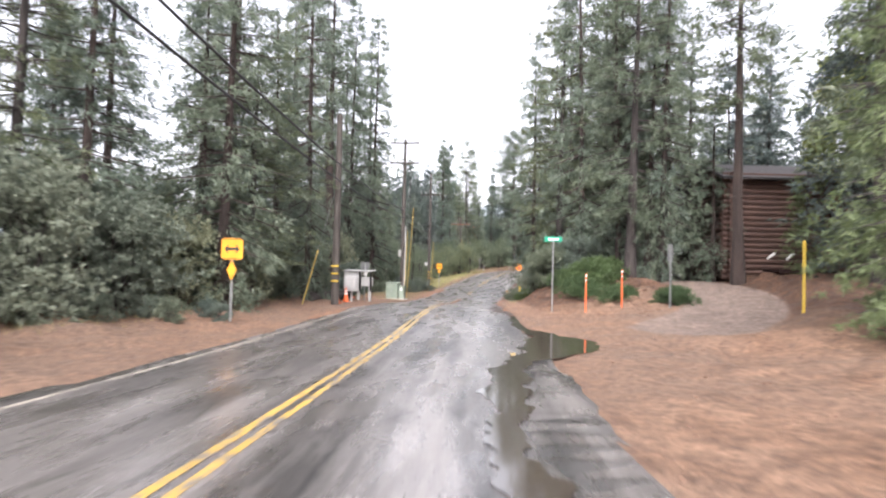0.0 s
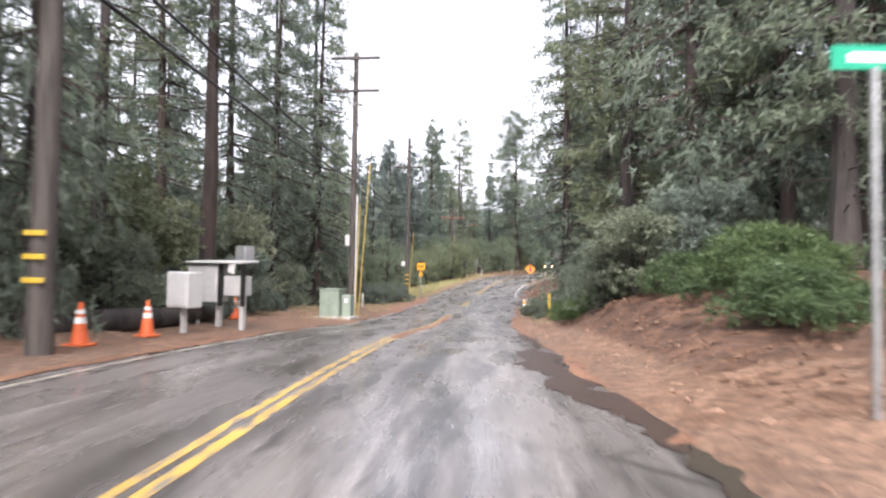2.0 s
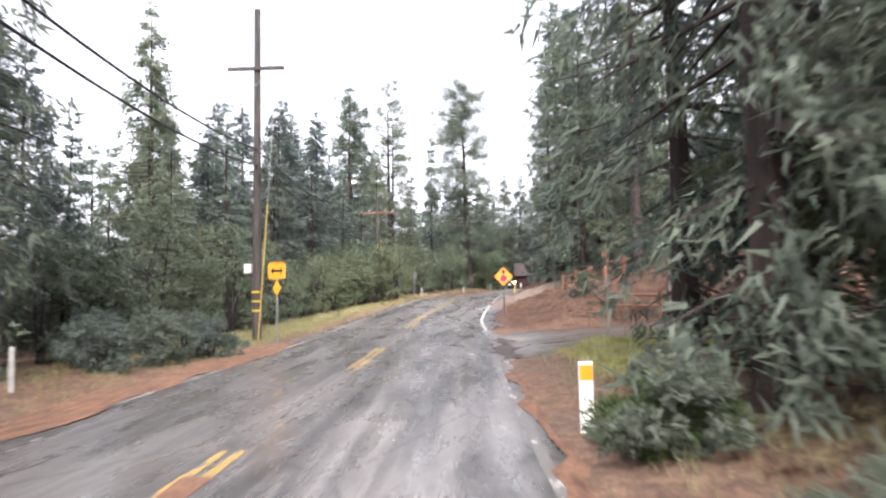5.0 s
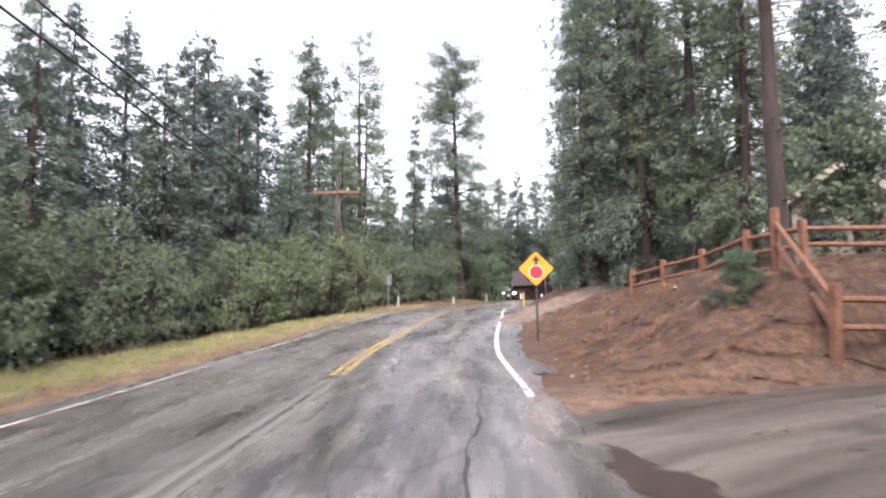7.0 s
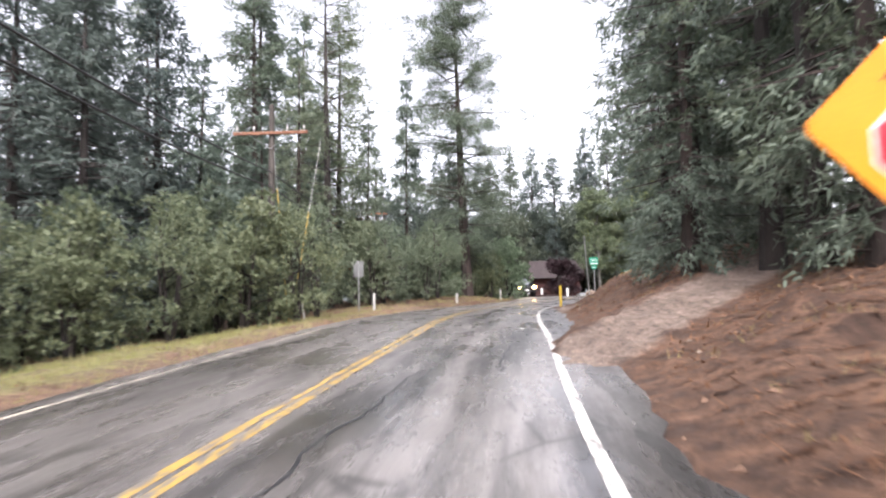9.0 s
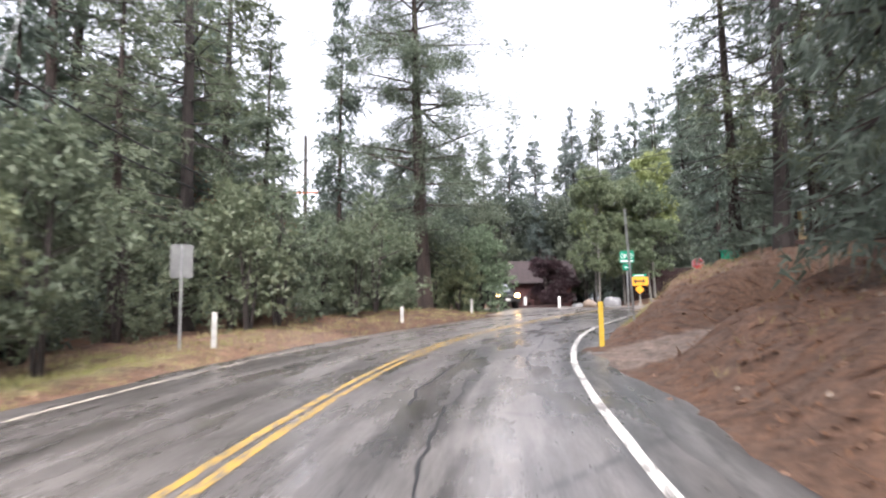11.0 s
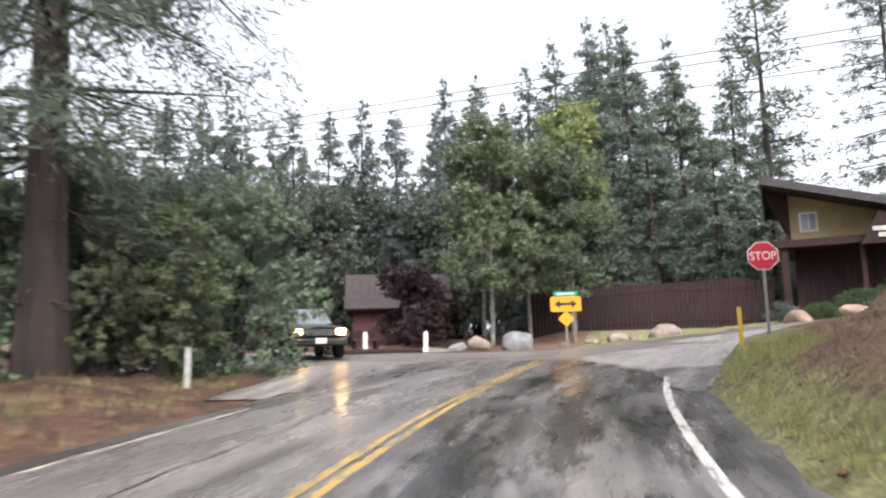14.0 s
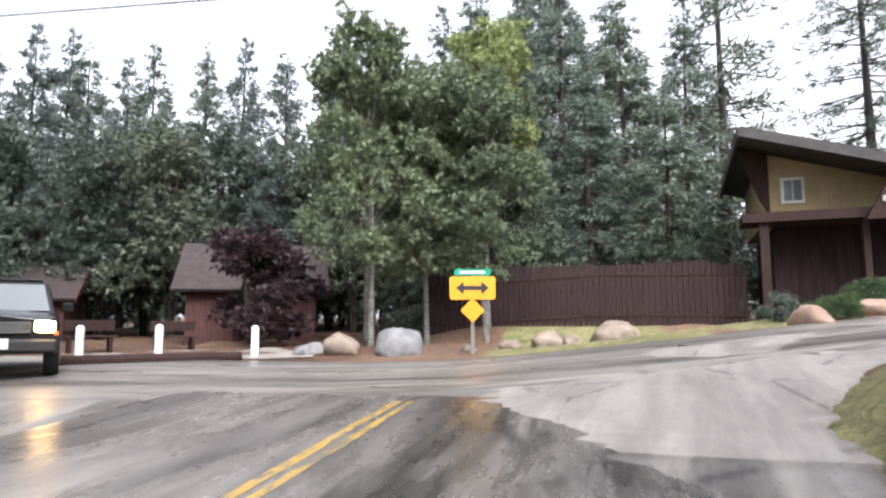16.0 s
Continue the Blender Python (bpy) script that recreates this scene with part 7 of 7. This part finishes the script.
def board_fence(points, tall, label):
    t = thing("board_fence", label=label, category="fence")
    for (ax, ay), (bx, by) in zip(points, points[1:]):
        ln = math.hypot(bx - ax, by - ay)
        n = int(ln / 0.2)
        turn = math.degrees(math.atan2(by - ay, bx - ax))
        me = None
        for k in range(n):
            x, y = ax + (bx - ax) * (k + 0.5) / n, ay + (by - ay) * (k + 0.5) / n
            ob = part("board", bm_box((0, 0, tall / 2 - 0.1), (0.18, 0.025, tall + 0.2)), FENCE_DARK, t) if me is None else link_mesh("board", me, None, t)
            me = ob.data
            ob.matrix_basis = pose(x, y, height(x, y), 0, 0, turn)
        for z in (0.4, tall - 0.4):
            part("rail", bm_rod((ax, ay, height(ax, ay) + z), (bx, by, height(bx, by) + z), 0.05, None, 5), DARK_WOOD, t)


board_fence([(35.6, 141.0), (41.0, 136.9), (45.2, 133.6)], 2.35, "tall dark brown board fence beside the lawn")


# ---- junction: stones, bollards, kerbs ----
def boulder(x, y, sx, sy, sz, material, label, seed):
    rng = random.Random(seed)
    t = thing("boulder", (x, y, height(x, y) + sz * 0.28), rng.uniform(0, 180), label, "boulder", "boulders along the junction")
    bm = bmesh.new()
    bmesh.ops.create_icosphere(bm, subdivisions=3, radius=1)
    for v in bm.verts:
        k = 1 + 0.28 * noise.noise(v.co * 1.3 + Vector((seed, 0, 0))) + 0.1 * noise.noise(v.co * 3.7 + Vector((0, seed, 0)))
        v.co *= k
    for _ in range(9):
        way = Vector((rng.gauss(0, 1), rng.gauss(0, 1), rng.gauss(0, 0.8))).normalized()
        cut = rng.uniform(0.68, 0.95)
        for v in bm.verts:
            v.co -= way * max(0.0, v.co.dot(way) - cut) * 0.9
    for v in bm.verts:
        v.co += v.co.normalized() * 0.05 * noise.noise(v.co * 6.0 + Vector((seed, seed, 0)))
        v.co = Vector((v.co.x * sx, v.co.y * sy, v.co.z * sz)) * 1.1
    part("stone", bm, material, t, smooth=True)


for k, (x, y, s, m, label) in enumerate((
        (30.0, 134.9, 0.62, STONE, "tan rounded boulder beside the road"), (31.3, 133.9, 0.75, STONE_GREY, "large grey flat-topped boulder beside the road"), (33.9, 132.4, 0.3, STONE, "small tan stone beside the road"),
        (34.7, 131.9, 0.42, STONE, "tan rounded boulder beside the road"), (35.3, 131.6, 0.28, STONE, "small reddish stone beside the road"), (36.6, 131.4, 0.72, STONE, "large pale rounded boulder at the corner"),
        (39.6, 127.6, 0.5, STONE_RED, "reddish pointed boulder beside the side road"), (42.4, 127.6, 0.5, STONE_RED, "long reddish boulder beside the side road"), (38.9, 131.9, 0.3, STONE, "small tan stone on the lawn"), (40.0, 132.0, 0.28, STONE, "small tan stone on the lawn"),
        (28.9, 134.9, 0.3, STONE_GREY, "small grey stone beside the road"), (29.4, 135.6, 0.35, STONE_GREY, "small grey stone beside the road"), (33.0, 133.2, 0.24, STONE, "small tan stone beside the road"))):
    boulder(x, y, s, s * 0.85, s * 0.68, m, label, k + 3)

for x, y in ((27.6, 134.8), (25.4, 136.0), (23.6, 136.2)):
    t = thing("bollard", (x, y, height(x, y)), 0, "short white bollard on the pale gravel", "bollard", "white bollards")
    part("post", bm_rod((0, 0, -0.2), (0, 0, 0.75), 0.1, None, 12), SIGN_WHITE, t)
    part("cap", bm_rod((0, 0, 0.75), (0, 0, 0.82), 0.1, 0.05, 12), SIGN_WHITE, t)
t = thing("kerb_log", (25.2, 133.7, height(25.2, 133.7)), 6, "dark timber kerb log along the pale forecourt", "kerb")
part("log", bm_rod((-1.9, 0, 0.08), (1.9, 0, 0.08), 0.13, None, 10), DARK_WOOD, t)
pad = raw("forecourt", [(18, 133.9, height(18, 133.9) + 0.03), (29, 134.0, height(29, 134) + 0.03), (29, 138.5, height(29, 138.5) + 0.03), (18, 138.5, height(18, 138.5) + 0.03)], [(0, 1, 2, 3)], FORECOURT)
tagged(pad, "pale gravel forecourt before the maroon barn", "pavement", kind="structure")
for x, y in ((23.8, 138), (26.0, 138.4)):
    t = thing("bench", (x, y, height(x, y)), 10, "weathered brown wooden bench on the forecourt", "bench")
    part("seat", bm_box((0, 0, 0.45), (1.3, 0.4, 0.06), bevel=0.01), DARK_WOOD, t)
    part("backrest", bm_box((0, 0.2, 0.75), (1.3, 0.05, 0.3), bevel=0.01), DARK_WOOD, t)
    for s in (-0.5, 0.5):
        part("leg", bm_box((s, 0, 0.22), (0.08, 0.4, 0.44)), DARK_WOOD, t)
t = thing("small_sign", (20.6, 139.0, height(20.6, 139)), 0, "small green and white sign by the forecourt", "road sign")
u_post(t, 1.5)
flat("plate", plate(0.34, 0.4), -0.03, GREY_PAINT, t, 1.3)
flat("lower_plate", plate(0.34, 0.14), -0.03, SIGN_GREEN, t, 1.02)
t = thing("utility_box", (25.4, 110.4, height(25.4, 110.4)), 15, "low teal utility box on top of the bank", "utility cabinet")
part("body", bm_box((0, 0, 0.2), (0.55, 0.35, 0.4), bevel=0.03), SIGN_GREEN, t)
part("lid", bm_box((0, 0, 0.4), (0.6, 0.4, 0.05), bevel=0.01), SIGN_GREEN, t)


# ---- the oncoming dark car ----
def car(x, y, turn):
    """Dark pickup-like car; its nose points to -y."""
    t = thing("car", (x, y, float(base_z(x, y)[0]) + 0.01), turn, "black off-road car with lit headlamps on the wet road", "car")
    w = 0.88

    def loft(rings):
        bm = bmesh.new()
        loops = [[bm.verts.new(p) for p in ring] for ring in rings]
        for a, b in zip(loops, loops[1:]):
            for k in range(len(a)):
                bm.faces.new((a[k], a[(k + 1) % len(a)], b[(k + 1) % len(b)], b[k]))
        bm.faces.new(loops[0][::-1])
        bm.faces.new(loops[-1])
        bmesh.ops.bevel(bm, geom=bm.edges[:], offset=0.03, segments=2, affect="EDGES", profile=0.5)
        return bm

    def section(yy, half, lo, hi, crown=0.05):
        return [(-half, yy, lo), (half, yy, lo), (half, yy, hi - 0.12), (half - 0.1, yy, hi), (0, yy, hi + crown), (-half + 0.1, yy, hi), (-half, yy, hi - 0.12)]

    body = part("body", loft([section(-2.15, w - 0.08, 0.42, 0.96), section(-1.95, w, 0.38, 1.02), section(-0.75, w, 0.36, 1.1), section(0.2, w, 0.36, 1.08, 0.0), section(2.05, w, 0.38, 1.06, 0.0), section(2.2, w - 0.05, 0.45, 1.02, 0.0)]), CAR_BLACK, t, smooth=False)
    roof = [(-0.78, 1.08), (0.78, 1.08)]
    cabin = [[(-0.8, -0.8, 1.06), (0.8, -0.8, 1.06), (0.8, 2.05, 1.04), (-0.8, 2.05, 1.04)], [(-0.64, -0.18, 1.68), (0.64, -0.18, 1.68), (0.66, 1.85, 1.68), (-0.66, 1.85, 1.68)]]
    part("cabin", loft(cabin), CAR_BLACK, t)
    bm = bmesh.new()
    vs = [bm.verts.new(p) for p in ((-0.7, -0.77, 1.13), (0.7, -0.77, 1.13), (0.58, -0.24, 1.64), (-0.58, -0.24, 1.64))]
    bm.faces.new(vs)
    bmesh.ops.solidify(bm, geom=bm.faces[:], thickness=0.02)
    part("windscreen", bm, SCREEN_SKY, t, "windscreen with the sky's reflection painted into its pale colour")
    for s in (-1, 1):
        bm = bmesh.new()
        vs = [bm.verts.new(p) for p in ((s * 0.795, -0.55, 1.14), (s * 0.8, 1.9, 1.14), (s * 0.675, 1.75, 1.62), (s * 0.66, -0.12, 1.62))]
        bm.faces.new(vs)
        bmesh.ops.solidify(bm, geom=bm.faces[:], thickness=0.015)
        part("side_window", bm, GLASS, t)
        part("headlamp", bm_box((s * 0.66, -2.15, 0.84), (0.3, 0.08, 0.19), bevel=0.03), LAMP, body, "lit yellowish headlamp")
        part("turn_lamp", bm_box((s * 0.8, -2.08, 0.72), (0.14, 0.12, 0.08), bevel=0.02), ORANGE, body)
        part("mirror", bm_box((s * 1.0, -0.5, 1.2), (0.2, 0.12, 0.17), bevel=0.03), CAR_BLACK, t)
        for yy in (-1.35, 1.35):
            wh = part("wheel", bm_rod((s * 0.66, yy, 0.37), (s * 0.9, yy, 0.37), 0.37, None, 24), TYRE, t)
            part("rim", bm_rod((s * 0.89, yy, 0.37), (s * 0.915, yy, 0.37), 0.22, 0.19, 16), STEEL, wh)
    part("grille", bm_box((0, -2.16, 0.82), (0.92, 0.06, 0.2), bevel=0.01), BLACK, body)
    for k in range(5):
        part("grille_bar", bm_box((0, -2.2, 0.745 + 0.038 * k), (0.9, 0.02, 0.012)), STEEL, body)
    part("bumper", bm_box((0, -2.2, 0.52), (1.72, 0.18, 0.22), bevel=0.04), BLACK, t)
    part("number_plate", bm_box((0, -2.3, 0.56), (0.34, 0.02, 0.17), bevel=0.004), SIGN_WHITE, t)
    part("roof_rack", bm_box((0, 0.8, 1.74), (1.1, 1.6, 0.04), bevel=0.01), BLACK, t)


car(22.45, 132.5, 3)


# ---- far hill, its haze put into the base colour ----
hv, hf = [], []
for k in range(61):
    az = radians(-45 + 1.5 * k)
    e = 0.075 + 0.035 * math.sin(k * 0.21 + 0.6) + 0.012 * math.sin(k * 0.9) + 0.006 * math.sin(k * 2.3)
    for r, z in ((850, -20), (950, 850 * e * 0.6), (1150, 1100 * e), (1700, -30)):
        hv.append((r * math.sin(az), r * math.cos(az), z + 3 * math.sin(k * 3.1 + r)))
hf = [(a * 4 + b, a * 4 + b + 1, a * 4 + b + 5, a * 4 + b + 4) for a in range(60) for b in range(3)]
tagged(raw("far_hill", hv, hf, HILL_HAZE, smooth=True), "distant wooded hill with haze painted into its grey-blue colour", "backdrop", kind="structure")


# ---- small stuff on the ground ----
def scatter(count, ys, ds, keep, seed):
    rng = np.random.default_rng(seed)
    y0, d = rng.uniform(*ys, count), rng.uniform(*ds, count)
    i = np.interp(y0, MID[:, 1], np.arange(len(S))).astype(int)
    p = MID[i] + SIDE[i] * d[:, None]
    ok = rng.random(count) < keep(y0, d)
    p = p[ok]
    for name, (pts, half) in SIDEWAYS.items():
        line, _ = polyline(pts, 1.0)
        p = p[((p[:, None, :] - line[None, :, :2]) ** 2).sum(-1).min(1) > (half + 0.3) ** 2]
    return np.c_[p, terrain(p[:, 0], p[:, 1])]


def tufts(name, places, per, tall, material, label, seed):
    rng = np.random.default_rng(seed)
    n = len(places) * per
    c = np.repeat(places, per, 0) + np.c_[rng.normal(0, 0.09, (n, 2)), np.full(n, -0.02)]
    a = rng.uniform(0, 2 * np.pi, n)
    w = np.c_[np.cos(a), np.sin(a), np.zeros(n)] * 0.006
    tip = c + np.c_[rng.normal(0, 0.35, (n, 2)) * tall, np.full(n, 1.0) * tall * rng.uniform(0.5, 1.2, n)]
    v = np.stack([c - w, c + w, tip], 1).reshape(-1, 3)
    ob = blade_mesh(name, v, material, None)
    return tagged(ob, label, "grass", kind="stuff")


tufts("grass_verge", scatter(5200, (52, 124), (-8.0, -3.7), lambda y, d: smooth(y, 52, 68) * (1 - 0.7 * smooth(y, 99, 106)) * (0.35 + 0.65 * (-d > 4.6)), 1), 9, 0.13, GRASS, "green and straw grass on the road verge", 2)
tufts("grass_corner", scatter(3000, (112.0, 122), (4.0, 6.6), lambda y, d: np.clip((4.75 + 0.9 * (y > 119.5) - d) / 0.6, 0, 1), 3), 9, 0.1, GRASS, "bright green grass on the corner bank", 4)
tufts("corner_straw", scatter(1500, (110, 122), (3.9, 8.0), lambda y, d: np.full(len(y), 0.7), 15), 7, 0.14, DRYGRASS, "straw and dry grass on the corner bank", 16)
tufts("dry_grass", scatter(3000, (44, 122), (-8.5, -3.6), lambda y, d: np.full(len(y), 0.8), 5), 6, 0.22, DRYGRASS, "straw coloured dry grass on the verge", 6)
tufts("bank_weeds", scatter(1300, (43, 62), (3.9, 8.0), lambda y, d: np.full(len(y), 0.8), 7), 6, 0.2, DRYGRASS, "dry weeds by the culvert", 8)
tufts("bank_grass", scatter(500, (74, 106), (4.5, 12.0), lambda y, d: np.full(len(y), 0.5), 9), 6, 0.15, DRYGRASS, "sparse dry grass on the dirt bank", 10)
tufts("mound_grass", scatter(2200, (55, 63), (4.6, 9.5), lambda y, d: np.full(len(y), 0.8), 13), 9, 0.16, GRASS, "green and yellow grass on the mound by the driveway", 14)
tufts("shade_grass", scatter(1600, (0, 60), (-11, -6.5), lambda y, d: np.full(len(y), 0.6), 11), 6, 0.2, DRYGRASS, "dry grass at the edge of the woods", 12)


def stones(name, places, lo, hi, material, label, seed):
    rng = np.random.default_rng(seed)
    base = np.array([(1, 0, 0), (-1, 0, 0), (0, 1, 0), (0, -1, 0), (0, 0, 1), (0, 0, -1)], float)
    tris = np.array([(0, 2, 4), (2, 1, 4), (1, 3, 4), (3, 0, 4), (2, 0, 5), (1, 2, 5), (3, 1, 5), (0, 3, 5)])
    n = len(places)
    size = lo + (hi - lo) * rng.random(n) ** 3
    v = base[None] * rng.uniform(0.6, 1.2, (n, 6, 1)) * size[:, None, None] * np.array([1, 0.8, 0.6])
    v = v + rng.normal(0, 0.12, v.shape) * size[:, None, None]
    a = rng.uniform(0, 2 * np.pi, n)[:, None]
    v = np.stack([v[..., 0] * np.cos(a) - v[..., 1] * np.sin(a), v[..., 0] * np.sin(a) + v[..., 1] * np.cos(a), v[..., 2]], -1) + places[:, None, :]
    f = (tris[None] + 6 * np.arange(n)[:, None, None]).reshape(-1, 3)
    ob = raw(name, v.reshape(-1, 3).tolist(), f.tolist(), material)
    return tagged(ob, label, "stones", kind="stuff")


CLOD = plain("dirt_clods", (0.12, 0.065, 0.042), (0.24, 0.15, 0.1), 4.0, 0.9, 0, 0.5, 0.01)
stones("clods", scatter(4200, (22, 50), (3.6, 9), lambda y, d: np.full(len(y), 0.8), 21), 0.015, 0.075, CLOD, "loose dirt clods on the cut bank", 22)
stones("bank_clods", scatter(5200, (70, 120), (3.8, 12), lambda y, d: np.full(len(y), 0.8), 23), 0.015, 0.07, CLOD, "loose clods on the reddish bank", 24)


def needles(name, places, length, material, label, seed):
    """Fallen needles and twigs lying on the ground, one thin blade each."""
    rng = np.random.default_rng(seed)
    n = len(places)
    a = rng.uniform(0, 2 * np.pi, n)
    ln = length * rng.uniform(0.4, 1.4, n)
    w = np.c_[np.cos(a), np.sin(a), rng.normal(0, 0.25, n)] * ln[:, None]
    s = np.c_[-np.sin(a), np.cos(a), np.zeros(n)] * (0.05 * ln + 0.003)[:, None]
    c = places + np.array([0, 0, 0.025])
    v = np.stack([c - s, c + s, c + w], 1).reshape(-1, 3)
    return tagged(blade_mesh(name, v, material, None), label, "litter", kind="stuff")


TWIG = leafy("fallen_needles", (0.05, 0.026, 0.018), (0.3, 0.16, 0.09), 0.8)
needles("bank_litter", scatter(26000, (67, 112), (4.2, 11), lambda y, d: np.full(len(y), 0.9), 31), 0.2, TWIG, "brown needle litter and twigs on the bank", 32)
needles("corner_litter", scatter(13000, (25, 56), (4.4, 10), lambda y, d: np.full(len(y), 0.9), 33), 0.2, TWIG, "brown needle litter under the bushes", 34)
needles("corner_leaves", scatter(2400, (111, 123), (3.6, 8.5), lambda y, d: np.clip(1.3 - 0.5 * np.abs(d - 4.0), 0.25, 1), 37), 0.12, TWIG, "brown fallen leaves and twigs at the corner", 38)
needles("verge_litter", scatter(9000, (60, 122), (-8, -3.8), lambda y, d: np.full(len(y), 0.9), 35), 0.18, TWIG, "brown needle litter on the verge", 36)
stones("gravel", scatter(3600, (0, 30), (3.5, 13), lambda y, d: np.full(len(y), 0.6), 25), 0.01, 0.05, CLOD, "gravel on the dirt apron", 26)
stones("shoulder_gravel", scatter(3600, (0, 60), (-9, -3.4), lambda y, d: np.full(len(y), 0.6), 27), 0.01, 0.05, CLOD, "gravel on the dirt shoulder", 28)
stones("pale_stones", scatter(90, (70, 122), (3.9, 8), lambda y, d: np.full(len(y), 0.6), 29), 0.05, 0.12, STONE, "few pale stones on the bank", 30)


# ---- set out all plants: copies first, then the first-built one itself ----
for key, places in SOWN.items():
    root, label, category = KINDS[key]
    tagged(root, label, category)
    for m in places[1:]:
        copy_thing(root, m)
    root.matrix_basis = places[0]
for key, (root, label, category) in KINDS.items():
    if key not in SOWN:
        for ob in (*root.children_recursive, root):
            bpy.data.objects.remove(ob)
